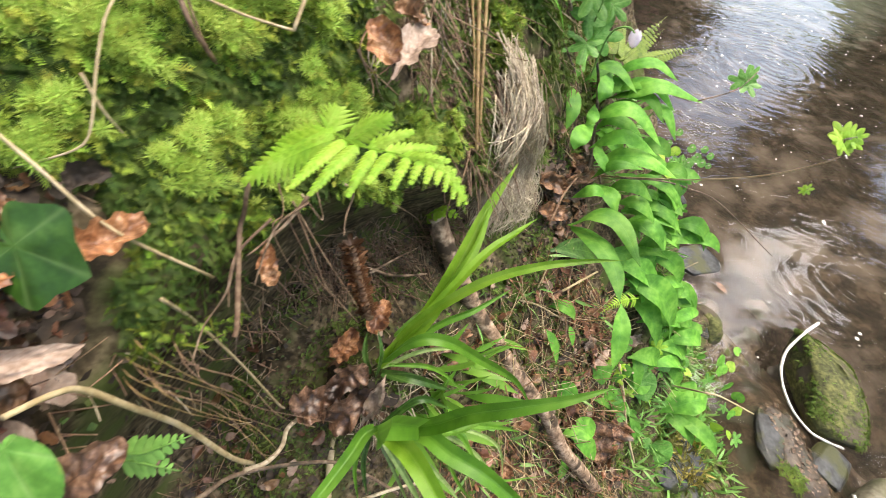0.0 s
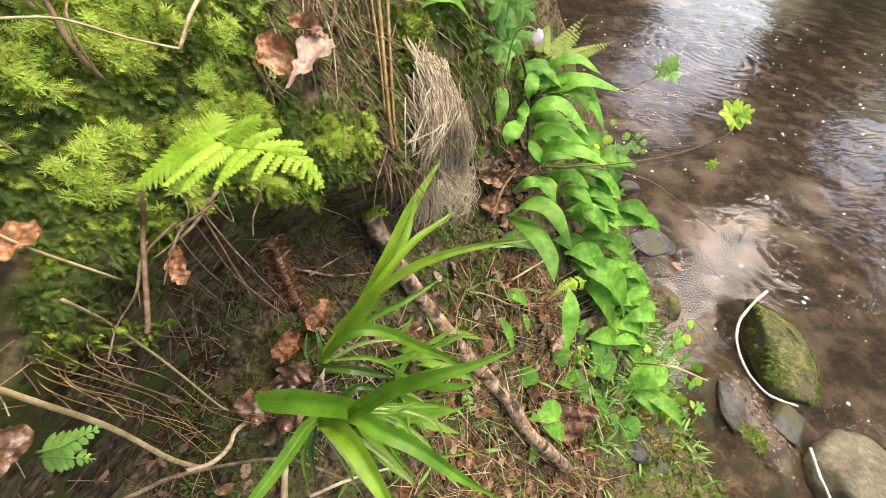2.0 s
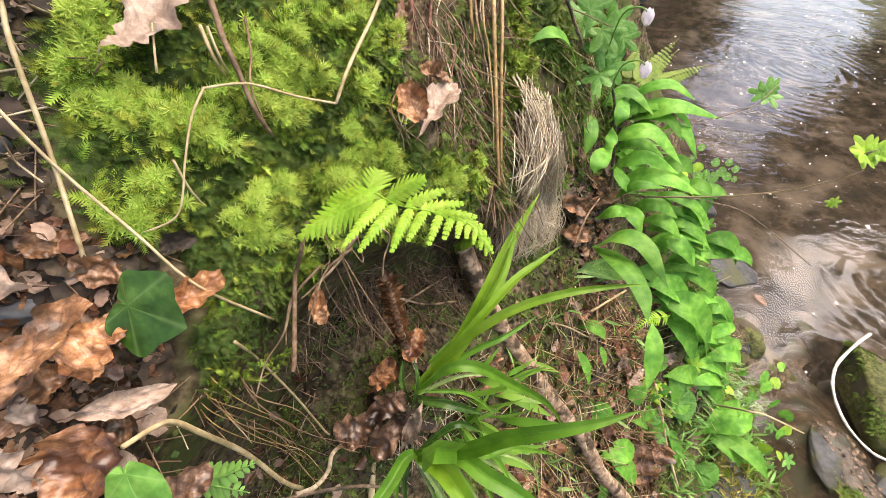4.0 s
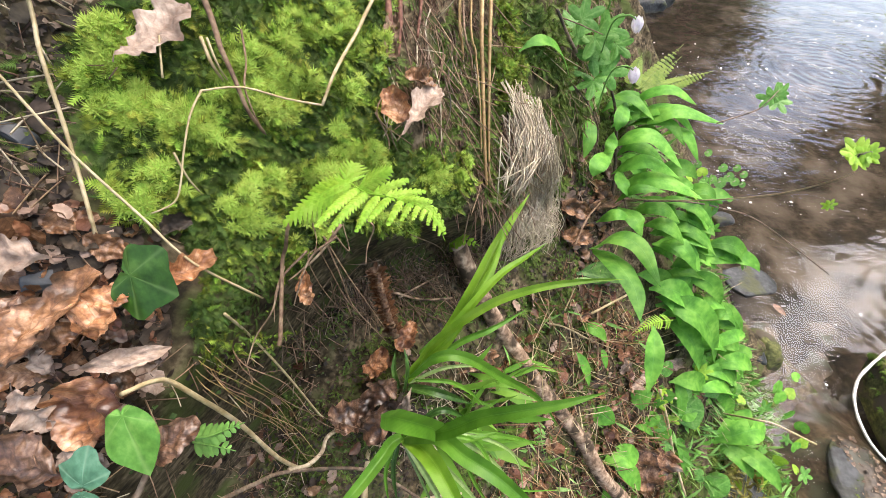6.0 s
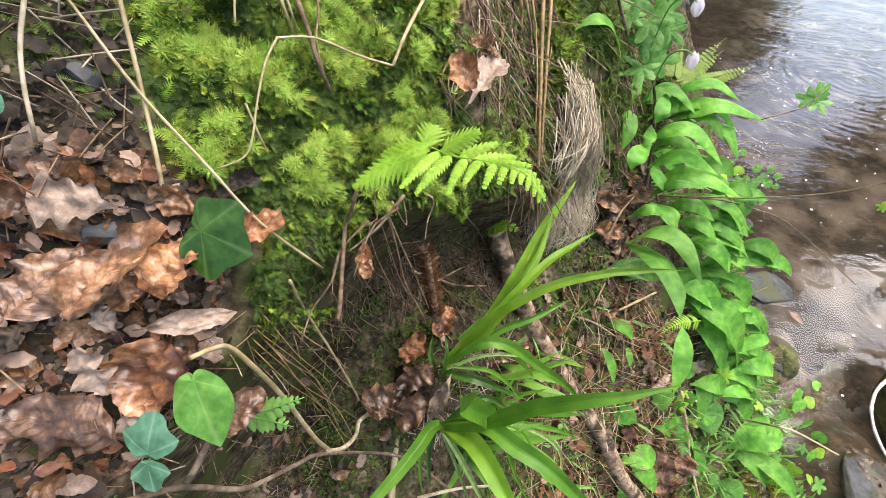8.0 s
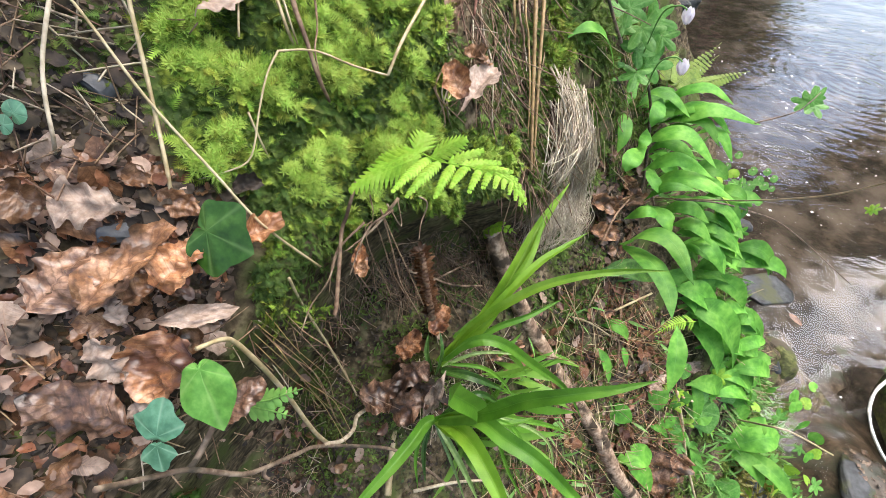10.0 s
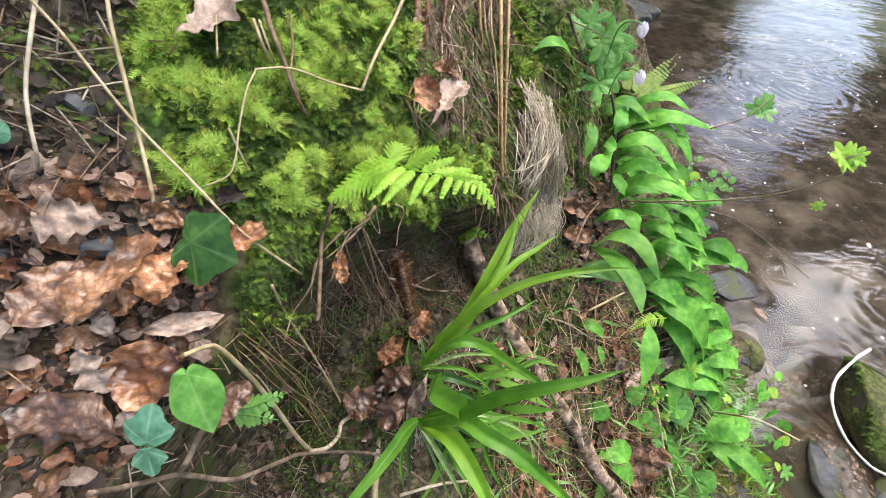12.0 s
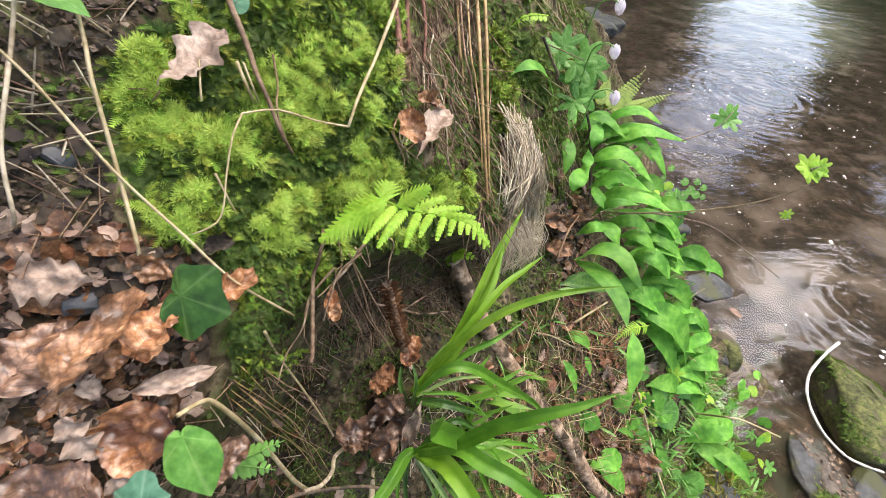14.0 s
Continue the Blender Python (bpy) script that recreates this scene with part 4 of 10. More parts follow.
stem("root", ((0.076, 0.720, 0.172), (0.084, 0.760, 0.116), (0.094, 0.800, 0.059), (0.106, 0.830, 0.024)), 0.0014, 0.0013, ROOT, "long straight tan root hanging down the bank", "root", "roots")
stem("root", ((0.084, 0.720, 0.169), (0.098, 0.770, 0.118), (0.116, 0.800, 0.079)), 0.0014, 0.0008, ROOT, "long straight tan root hanging down the bank", "root", "roots")
stem("root", ((-0.009, 0.619, 0.292), (0.000, 0.622, 0.269), (-0.009, 0.607, 0.224)), 0.0010, 0.0006, ROOT, "fine dark root on the bare bank face", "root", "roots")
stem("root", ((-0.011, 0.609, 0.249), (-0.003, 0.606, 0.217), (-0.000, 0.606, 0.158)), 0.0010, 0.0006, GREY_STRAW, "fine dark root on the bare bank face", "root", "roots")
stem("root", ((0.001, 0.618, 0.241), (0.010, 0.616, 0.203), (-0.004, 0.602, 0.146)), 0.0010, 0.0006, BARK, "fine dark root on the bare bank face", "root", "roots")
stem("root", ((-0.024, 0.606, 0.296), (-0.020, 0.600, 0.257), (-0.024, 0.588, 0.214)), 0.0010, 0.0005, ROOT, "fine dark root on the bare bank face", "root", "roots")
stem("root", ((-0.057, 0.571, 0.266), (-0.059, 0.556, 0.232), (-0.043, 0.561, 0.184)), 0.0009, 0.0005, GREY_STRAW, "fine dark root on the bare bank face", "root", "roots")
stem("root", ((-0.063, 0.560, 0.248), (-0.065, 0.542, 0.210), (-0.059, 0.547, 0.191)), 0.0009, 0.0005, BARK, "fine dark root on the bare bank face", "root", "roots")
stem("root", ((-0.065, 0.533, 0.166), (-0.052, 0.546, 0.136), (-0.070, 0.545, 0.097)), 0.0008, 0.0005, ROOT, "fine dark root on the bare bank face", "root", "roots")
stem("root", ((-0.051, 0.551, 0.196), (-0.057, 0.539, 0.163), (-0.045, 0.560, 0.145)), 0.0009, 0.0005, GREY_STRAW, "fine dark root on the bare bank face", "root", "roots")
stem("root", ((-0.049, 0.584, 0.298), (-0.053, 0.569, 0.253), (-0.042, 0.570, 0.213)), 0.0009, 0.0005, BARK, "fine dark root on the bare bank face", "root", "roots")
stem("root", ((0.002, 0.624, 0.268), (-0.004, 0.605, 0.218), (0.013, 0.622, 0.181)), 0.0010, 0.0006, ROOT, "fine dark root on the bare bank face", "root", "roots")
stem("root", ((-0.057, 0.549, 0.206), (-0.047, 0.550, 0.173), (-0.066, 0.543, 0.131)), 0.0009, 0.0005, GREY_STRAW, "fine dark root on the bare bank face", "root", "roots")
stem("root", ((-0.000, 0.630, 0.314), (0.012, 0.636, 0.286), (-0.001, 0.621, 0.244)), 0.0010, 0.0006, BARK, "fine dark root on the bare bank face", "root", "roots")
stem("root", ((-0.028, 0.585, 0.227), (-0.024, 0.579, 0.200), (-0.018, 0.588, 0.145)), 0.0009, 0.0005, ROOT, "fine dark root on the bare bank face", "root", "roots")
stem("root", ((0.035, 0.666, 0.352), (0.035, 0.661, 0.318), (0.053, 0.675, 0.269)), 0.0011, 0.0007, GREY_STRAW, "fine dark root on the bare bank face", "root", "roots")
stem("root", ((-0.052, 0.547, 0.182), (-0.050, 0.547, 0.147), (-0.040, 0.568, 0.127)), 0.0009, 0.0005, BARK, "fine dark root on the bare bank face", "root", "roots")
stem("root", ((-0.048, 0.558, 0.206), (-0.037, 0.559, 0.172), (-0.060, 0.546, 0.143)), 0.0009, 0.0005, ROOT, "fine dark root on the bare bank face", "root", "roots")
stem("root", ((-0.030, 0.595, 0.268), (-0.029, 0.585, 0.232), (-0.031, 0.573, 0.168)), 0.0010, 0.0005, GREY_STRAW, "fine dark root on the bare bank face", "root", "roots")
stem("root", ((-0.021, 0.607, 0.282), (-0.017, 0.602, 0.250), (-0.019, 0.587, 0.182)), 0.0010, 0.0005, BARK, "fine dark root on the bare bank face", "root", "roots")
stem("root", ((0.053, 0.674, 0.285), (0.059, 0.674, 0.254), (0.061, 0.672, 0.195)), 0.0011, 0.0006, ROOT, "fine dark root on the bare bank face", "root", "roots")
stem("root", ((0.037, 0.661, 0.289), (0.044, 0.660, 0.247), (0.031, 0.647, 0.217)), 0.0011, 0.0006, GREY_STRAW, "fine dark root on the bare bank face", "root", "roots")
stem("root", ((0.011, 0.635, 0.272), (0.009, 0.623, 0.230), (0.047, 0.657, 0.182)), 0.0011, 0.0006, BARK, "fine dark root on the bare bank face", "root", "roots")
stem("root", ((-0.061, 0.568, 0.266), (-0.061, 0.549, 0.219), (-0.060, 0.547, 0.191)), 0.0009, 0.0005, ROOT, "fine dark root on the bare bank face", "root", "roots")
stem("root", ((-0.052, 0.552, 0.203), (-0.052, 0.543, 0.170), (-0.062, 0.546, 0.130)), 0.0009, 0.0005, GREY_STRAW, "fine dark root on the bare bank face", "root", "roots")
stem("root", ((0.013, 0.641, 0.306), (0.016, 0.635, 0.261), (-0.002, 0.613, 0.214)), 0.0011, 0.0006, BARK, "fine dark root on the bare bank face", "root", "roots")
stem("root", ((-0.057, 0.545, 0.194), (-0.062, 0.533, 0.161), (-0.032, 0.572, 0.146)), 0.0009, 0.0005, ROOT, "fine dark root on the bare bank face", "root", "roots")
stem("root", ((-0.016, 0.617, 0.319), (-0.021, 0.606, 0.284), (-0.007, 0.612, 0.228)), 0.0010, 0.0006, GREY_STRAW, "fine dark root on the bare bank face", "root", "roots")
stem("log", ((0.032, 0.790, 0.044), (0.062, 0.835, -0.015), (0.124, 0.918, -0.111), (0.197, 0.972, -0.211), (0.255, 1.016, -0.284), (0.342, 1.072, -0.389), (0.408, 1.125, -0.495), (0.496, 1.200, -0.592), (0.597, 1.300, -0.710)), 0.0147, 0.0172, LOG_BARK, "broken grey-brown branch lying down the slope", "branch", sides=14, lump=0.22, steps=8)
cut_face((0.032, 0.790, 0.044), (0.030, 0.788, 0.047), 0.0137)
stem("twig", ((0.348, 1.100, -0.392), (0.347, 1.060, -0.368)), 0.0095, 0.0074, BARK, "stub of a side branch on the fallen branch", "twig", "twigs")
stem("stem", ((0.432, 1.153, 0.183), (0.427, 1.127, 0.236), (0.404, 1.072, 0.352), (0.371, 1.027, 0.408)), 0.0050, 0.0027, BARK, "thin bare brown stem among ramsons leaves", "stem", "bare stems among the ramsons")
stem("stem", ((0.382, 1.090, 0.421), (0.315, 0.988, 0.413), (0.212, 0.799, 0.374), (0.166, 0.732, 0.392)), 0.0041, 0.0022, BARK, "thin bare brown stem among ramsons leaves", "stem", "bare stems among the ramsons")
stem("stem", ((0.475, 1.175, 0.180), (0.481, 1.020, 0.158), (0.528, 0.920, 0.147), (0.575, 0.820, 0.146), (0.587, 0.740, 0.154), (0.589, 0.710, 0.161)), 0.0020, 0.0006, STRAW, "thin bare brown stem among ramsons leaves", "stem", "bare stems among the ramsons")
stem("stem", ((0.461, 1.050, 0.160), (0.583, 1.100, 0.168), (0.739, 1.200, 0.168), (0.972, 1.350, 0.145), (1.421, 1.600, -0.011)), 0.0022, 0.0018, BARK, "thin bare brown stem among ramsons leaves", "stem", "bare stems among the ramsons")
stem("stem", ((0.626, 1.241, -0.336), (0.923, 1.463, -0.461), (0.883, 1.250, -0.403), (0.938, 1.250, -0.415), (1.050, 1.250, -0.467)), 0.0034, 0.0021, STRAW, "thin bare brown stem among ramsons leaves", "stem", "bare stems among the ramsons")
stem("stem", ((0.610, 1.241, -0.322), (0.660, 1.287, -0.430), (0.710, 1.339, -0.548), (0.753, 1.352, -0.669)), 0.0041, 0.0038, STRAW, "thin bare brown stem among ramsons leaves", "stem", "bare stems among the ramsons")
stem("stem", ((0.209, 0.805, 0.322), (0.316, 0.992, 0.342), (0.366, 1.078, 0.312), (0.345, 1.080, 0.221)), 0.0016, 0.0017, BARK, "thin bare brown stem among ramsons leaves", "stem", "bare stems among the ramsons")
stem("stem", ((0.297, 1.031, 0.049), (0.329, 1.043, 0.114), (0.378, 1.088, 0.160)), 0.0027, 0.0018, ROOT, "thin bare brown stem among ramsons leaves", "stem", "bare stems among the ramsons")
stem("stem", ((0.387, 1.107, -0.249), (0.377, 1.088, -0.166), (0.375, 1.085, -0.088), (0.396, 1.114, -0.037)), 0.0024, 0.0018, ROOT, "thin bare brown stem among ramsons leaves", "stem", "bare stems among the ramsons")
stem("stem", ((0.354, 1.069, -0.097), (0.483, 1.162, -0.059)), 0.0029, 0.0025, STRAW, "thin bare brown stem among ramsons leaves", "stem", "bare stems among the ramsons")
stem("stem", ((0.228, 0.976, -0.105), (0.275, 1.007, -0.119), (0.354, 1.075, -0.158)), 0.0021, 0.0017, STRAW, "thin bare brown stem among ramsons leaves", "stem", "bare stems among the ramsons")
stem("stem", ((0.275, 1.013, -0.084), (0.301, 1.027, -0.036)), 0.0016, 0.0011, STRAW, "thin bare brown stem among ramsons leaves", "stem", "bare stems among the ramsons")
stem("stem", ((0.461, 1.148, 0.180), (0.481, 1.166, 0.120), (0.447, 1.152, 0.103)), 0.0025, 0.0019, BARK, "thin bare brown stem among ramsons leaves", "stem", "bare stems among the ramsons")
stem("stem", ((0.589, 1.000, 0.323), (0.671, 1.000, 0.352), (0.700, 1.000, 0.374), (0.722, 1.000, 0.397)), 0.0016, 0.0011, BARK, "thin bare brown stem among ramsons leaves", "stem", "bare stems among the ramsons")
stem("root", ((-0.068, 0.571, 0.368), (-0.063, 0.567, 0.320), (-0.057, 0.564, 0.274), (-0.053, 0.562, 0.229)), 0.0062, 0.0028, RED_ROT, "reddish rotten root running down the bank face", "root", "roots", lump=0.5)
stem("root", ((-0.048, 0.593, 0.386), (-0.049, 0.581, 0.323), (-0.047, 0.575, 0.274), (-0.048, 0.572, 0.240)), 0.0036, 0.0017, RED_ROT, "reddish rotten root running down the bank face", "root", "roots", lump=0.5)
stem("root", ((-0.035, 0.605, 0.382), (-0.027, 0.601, 0.324), (-0.029, 0.592, 0.271)), 0.0028, 0.0015, RED_ROT, "reddish rotten root running down the bank face", "root", "roots", lump=0.5)

# ---- fallen leaves that can be told apart ----
lone_leaf((-0.236, 0.392, 0.024), (-0.271, 0.375, 0.026), 0.033, DEAD_PALE, "pale pinkish-grey dead oak leaf with rounded lobes", kind='oak', fold=0.1, curl=0.1)
lone_leaf((-0.291, 0.368, 0.028), (-0.273, 0.377, 0.020), 0.025, DEAD, "tan dead leaf curled at its edge", kind='scrap', curl=0.3)
lone_leaf((-0.246, 0.374, -0.036), (-0.215, 0.398, 0.017), 0.028, DEAD, "long glossy brown dead leaf with a pale rim", kind='scrap', fold=0.15, curl=0.2)
lone_leaf((-0.270, 0.368, -0.037), (-0.249, 0.385, 0.001), 0.036, DEAD_DARK, "broad reddish-brown wet dead leaf", kind='beech', fold=0.1, curl=-0.15)
lone_leaf((-0.213, 0.389, -0.023), (-0.198, 0.401, 0.007), 0.027, DEAD_ORANGE, "crumpled orange-tan dead beech leaf", kind='scrap', curl=0.25, wave=0.15, rumple=0.008)
lone_leaf((-0.214, 0.387, -0.042), (-0.175, 0.412, -0.034), 0.017, DEAD_PALE, "grey dead leaf folded into a cone", kind='beech', fold=0.7, curl=0.2)
lone_leaf((-0.205, 0.396, -0.051), (-0.214, 0.389, -0.091), 0.042, DEAD_ORANGE, "orange-brown wet dead leaf with a dark stain", kind='scrap', fold=0.1, curl=0.25, wave=0.07, rumple=0.009)
lone_leaf((-0.226, 0.390, -0.104), (-0.271, 0.366, -0.084), 0.036, DEAD_DARK, "large flat dull red-brown dead leaf", kind='beech', fold=0.05, curl=-0.1)
lone_leaf((-0.244, 0.379, -0.053), (-0.229, 0.384, -0.079), 0.017, DEAD_PALE, "torn pale yellowish leaf scrap", kind='scrap', wave=0.4)
lone_leaf((-0.223, 0.390, -0.091), (-0.215, 0.394, -0.101), 0.016, DEAD_PALE, "small pale pink leaf scrap", kind='scrap')
lone_leaf((-0.230, 0.383, -0.030), (-0.215, 0.391, -0.017), 0.016, DEAD, "small curled light brown leaf scrap", kind='scrap', curl=0.5)
lone_leaf((-0.180, 0.400, -0.100), (-0.155, 0.410, -0.079), 0.021, DEAD_DARK, "dark withered brown leaf beside the ivy", kind='scrap', curl=0.4)
lone_leaf((-0.230, 0.387, -0.044), (-0.240, 0.383, -0.024), 0.013, DEAD_PALE, "torn pale leaf scrap on litter", kind='scrap')
lone_leaf((-0.196, 0.410, -0.053), (-0.214, 0.400, -0.059), 0.021, DEAD, "thin brown leaf edge under other leaves", kind='beech')
lone_leaf((-0.277, 0.370, -0.056), (-0.266, 0.376, -0.042), 0.015, HUMUS, "dark rotting leaf on the slope", kind='beech')
lone_leaf((-0.230, 0.404, 0.037), (-0.206, 0.415, 0.025), 0.017, DEAD, "brown dead leaf under a straw stalk", kind='beech')
lone_leaf((-0.243, 0.394, 0.041), (-0.222, 0.407, 0.052), 0.013, DEAD, "orange-brown dead leaf scrap", kind='scrap')
lone_leaf((-0.237, 0.401, 0.032), (-0.213, 0.416, 0.043), 0.015, HUMUS, "dark wet rotting leaf", kind='scrap')
lone_leaf((-0.182, 0.410, 0.009), (-0.160, 0.433, 0.026), 0.019, DEAD_ORANGE, "small curled russet leaf on moss", kind='scrap', curl=0.6, wave=0.4)
lone_leaf((-0.187, 0.415, 0.043), (-0.173, 0.426, 0.049), 0.012, HUMUS, "dark shrivelled bud on moss", kind='scrap', curl=0.9)
lone_leaf((-0.296, 0.600, -0.274), (-0.273, 0.510, -0.221), 0.025, IVY, "dark green ivy leaf low in shade", kind='beech', category='ivy leaf', group='', name='ivy_leaf')
lone_leaf((-0.214, 0.409, 0.148), (-0.185, 0.433, 0.207), 0.034, DEAD_PALE, "pale grey-brown dead oak leaf with deep lobes on the litter", kind='oak', fold=0.1)
lone_leaf((-0.038, 0.530, 0.156), (-0.052, 0.522, 0.186), 0.026, DEAD_ORANGE, "bright orange curled dead leaf on the moss", kind='scrap', curl=0.5)
lone_leaf((-0.038, 0.525, 0.143), (-0.004, 0.579, 0.212), 0.034, DEAD_PALE, "greyish-mauve dead oak leaf on the moss", kind='oak', fold=0.25, curl=0.2)
lone_leaf((-0.011, 0.580, 0.216), (-0.039, 0.546, 0.207), 0.021, DEAD, "small tan curled leaf scrap", kind='scrap', curl=0.4)
lone_leaf((-0.054, 0.557, 0.239), (-0.054, 0.569, 0.280), 0.017, ROOT, "reddish strip of rotten bark on the bank face", kind='scrap', curl=0.5, category='bark strip', group='', name='bark_strip')
lone_leaf((-0.050, 0.552, 0.221), (-0.057, 0.561, 0.263), 0.013, ROOT, "reddish strip of rotten bark on the bank face", kind='scrap', curl=0.5, category='bark strip', group='', name='bark_strip')
lone_leaf((-0.050, 0.710, -0.106), (-0.034, 0.730, -0.066), 0.027, DEAD_ORANGE, "curled orange-brown dead leaf on the slope", kind='scrap', curl=0.3, wave=0.3, rumple=0.01)
lone_leaf((-0.092, 0.700, -0.137), (-0.070, 0.705, -0.100), 0.028, DEAD_ORANGE, "upright tan dead beech leaf in the rush tuft", kind='scrap', curl=0.3, wave=0.3, rumple=0.01)
lone_leaf((-0.137, 0.701, -0.204), (-0.088, 0.700, -0.172), 0.046, DEAD_DARK, "wet brown leaf at the rush's foot", kind='scrap', curl=0.3, wave=0.3, rumple=0.01)
lone_leaf((-0.106, 0.700, -0.178), (-0.052, 0.690, -0.139), 0.046, DEAD_DARK, "dark rotten oak leaf at the rush's foot", kind='oak', curl=0.3, wave=0.3, rumple=0.01)
lone_leaf((-0.056, 0.690, -0.215), (-0.030, 0.655, -0.136), 0.021, DEAD_PALE, "twisted beige dead rush blade", kind='lance', curl=0.3, wave=0.3, rumple=0.01)
lone_leaf((-0.100, 0.700, -0.212), (-0.042, 0.685, -0.170), 0.042, DEAD_DARK, "dark rotten leaf scrap", kind='scrap', curl=0.3, wave=0.3, rumple=0.01)
lone_leaf((0.039, 0.799, -0.160), (0.110, 0.889, -0.149), 0.030, DEAD, "brown dead oak leaf under the branch", kind='oak', curl=0.3, wave=0.3, rumple=0.01)
lone_leaf((0.066, 0.845, -0.190), (0.126, 0.903, -0.183), 0.033, DEAD, "orange leaf scrap under the branch", kind='scrap', curl=0.3, wave=0.3, rumple=0.01)
lone_leaf((0.263, 1.010, 0.080), (0.355, 1.082, 0.073), 0.038, DEAD, "crumpled russet dead leaf on the slope", kind='scrap', curl=0.3, wave=0.3, rumple=0.01)
lone_leaf((0.257, 1.005, 0.141), (0.350, 1.078, 0.131), 0.040, DEAD, "crumpled brown leaf under ramsons", kind='scrap', curl=0.3, wave=0.3, rumple=0.01)
lone_leaf((0.338, 1.069, 0.142), (0.491, 1.179, 0.189), 0.028, DEAD, "narrow curled tan leaf", kind='beech', curl=0.3, wave=0.3, rumple=0.01)
lone_leaf((0.407, 1.122, 0.173), (0.361, 1.087, 0.210), 0.034, DEAD, "crumpled brown leaf scrap", kind='scrap', curl=0.3, wave=0.3, rumple=0.01)
lone_leaf((0.621, 1.307, -0.652), (0.563, 1.264, -0.480), 0.116, DEAD, "large wet red-brown dead oak leaf on the slope", kind='oak', curl=0.3, wave=0.3, rumple=0.01)
lone_leaf((0.652, 1.322, -0.624), (0.671, 1.324, -0.510), 0.091, DEAD, "wet red-brown dead leaf", kind='oak', curl=0.3, wave=0.3, rumple=0.01)
lone_leaf((0.450, 1.201, -0.478), (0.456, 1.178, -0.395), 0.037, DEAD, "orange leaf scrap on the slope", kind='scrap', curl=0.3, wave=0.3, rumple=0.01)
lone_leaf((0.222, 0.987, -0.490), (0.223, 0.986, -0.432), 0.030, DEAD, "orange-brown leaf by the rush", kind='scrap', curl=0.3, wave=0.3, rumple=0.01)
lone_leaf((0.496, 1.183, -0.309), (0.565, 1.221, -0.273), 0.032, DEAD_PALE, "pale narrow dead leaf", kind='lance', curl=0.3, wave=0.3, rumple=0.01)
lone_leaf((0.471, 1.167, -0.263), (0.487, 1.176, -0.222), 0.026, DEAD_PALE, "small pale dead leaf", kind='beech', curl=0.3, wave=0.3, rumple=0.01)
lone_leaf((0.315, 1.051, -0.106), (0.349, 1.077, -0.101), 0.021, DEAD, "round brown leaf scrap", kind='scrap', curl=0.3, wave=0.3, rumple=0.01)
lone_leaf((0.754, 1.328, -0.359), (0.807, 1.357, -0.358), 0.031, DEAD, "small tan leaf scrap", kind='scrap', curl=0.3, wave=0.3, rumple=0.01)
lone_leaf((0.281, 1.025, -0.207), (0.296, 1.036, -0.184), 0.021, DEAD, "orange leaf scrap on the slope", kind='scrap', curl=0.3, wave=0.3, rumple=0.01)
lone_leaf((0.644, 1.265, -0.266), (0.704, 1.299, -0.256), 0.032, DEAD_PALE, "pale leaf scrap among ramsons", kind='scrap', curl=0.3, wave=0.3, rumple=0.01)
lone_leaf((-0.112, 0.500, -0.015), (-0.116, 0.490, 0.014), 0.015, DEAD_ORANGE, "orange-brown leaf caught on hanging roots", kind='beech', curl=0.3, wave=0.3, rumple=0.01)

# ---- the scaly spike and slates ----
scaly_spike(((-0.069, 0.600, 0.008), (-0.063, 0.610, -0.019), (-0.058, 0.630, -0.046), (-0.052, 0.660, -0.074)), 0.0066)
slate((-0.252, 0.403, 0.008), 0.0122, 0.0069, 20, 5.14)
slate((-0.270, 0.402, 0.100), 0.0076, 0.0097, 60, 4.05)
slate((-0.235, 0.415, 0.036), 0.0109, 0.0062, 10, 7.16)

# ---- ivy ----
p = plant("ivy_sprig", (-0.219, 0.425, -0.013), "single glossy dark green ivy leaf over leaf litter", "ivy")
round_leaf(p, (-0.190, 0.393, 0.014), (0.92, -0.36), 0.0325, IVY, "ivy", 0.12, 0.05, cup=0.05)
stalk(p, (-0.219, 0.425, -0.013), (-0.197, 0.402, 0.010))
p = plant("ivy_sprig", (-0.185, 0.420, -0.109), "light green ivy leaf yellowing at one edge", "ivy")
round_leaf(p, (-0.176, 0.372, -0.063), (0.40, -0.92), 0.0375, IVY_YELLOW, "ovate", 0.1, 0.0, cup=0.05)
stalk(p, (-0.185, 0.420, -0.109), (-0.177, 0.374, -0.064))
p = plant("ivy_sprig", (-0.212, 0.400, -0.138), "pair of small blue-green ivy leaves on litter", "ivy")
round_leaf(p, (-0.197, 0.372, -0.102), (0.05, 1.0), 0.0215, IVY_PALE, "trefoil", -0.1, 0.0, cup=0.1)
round_leaf(p, (-0.194, 0.368, -0.105), (0.25, -0.95), 0.0150, IVY_PALE, "trefoil", 0.1, 0.0, cup=0.1)
p = plant("small_herb", (-0.298, 0.388, 0.079), "pale green crinkled herb leaf among dry stalks", "herb")
round_leaf(p, (-0.288, 0.371, 0.071), (0.5, 0.6), 0.0092, IVY_PALE, "round", 0.2, 0.2)
round_leaf(p, (-0.291, 0.369, 0.064), (0.6, 0.1), 0.0074, IVY_PALE, "round", 0.2, 0.2)

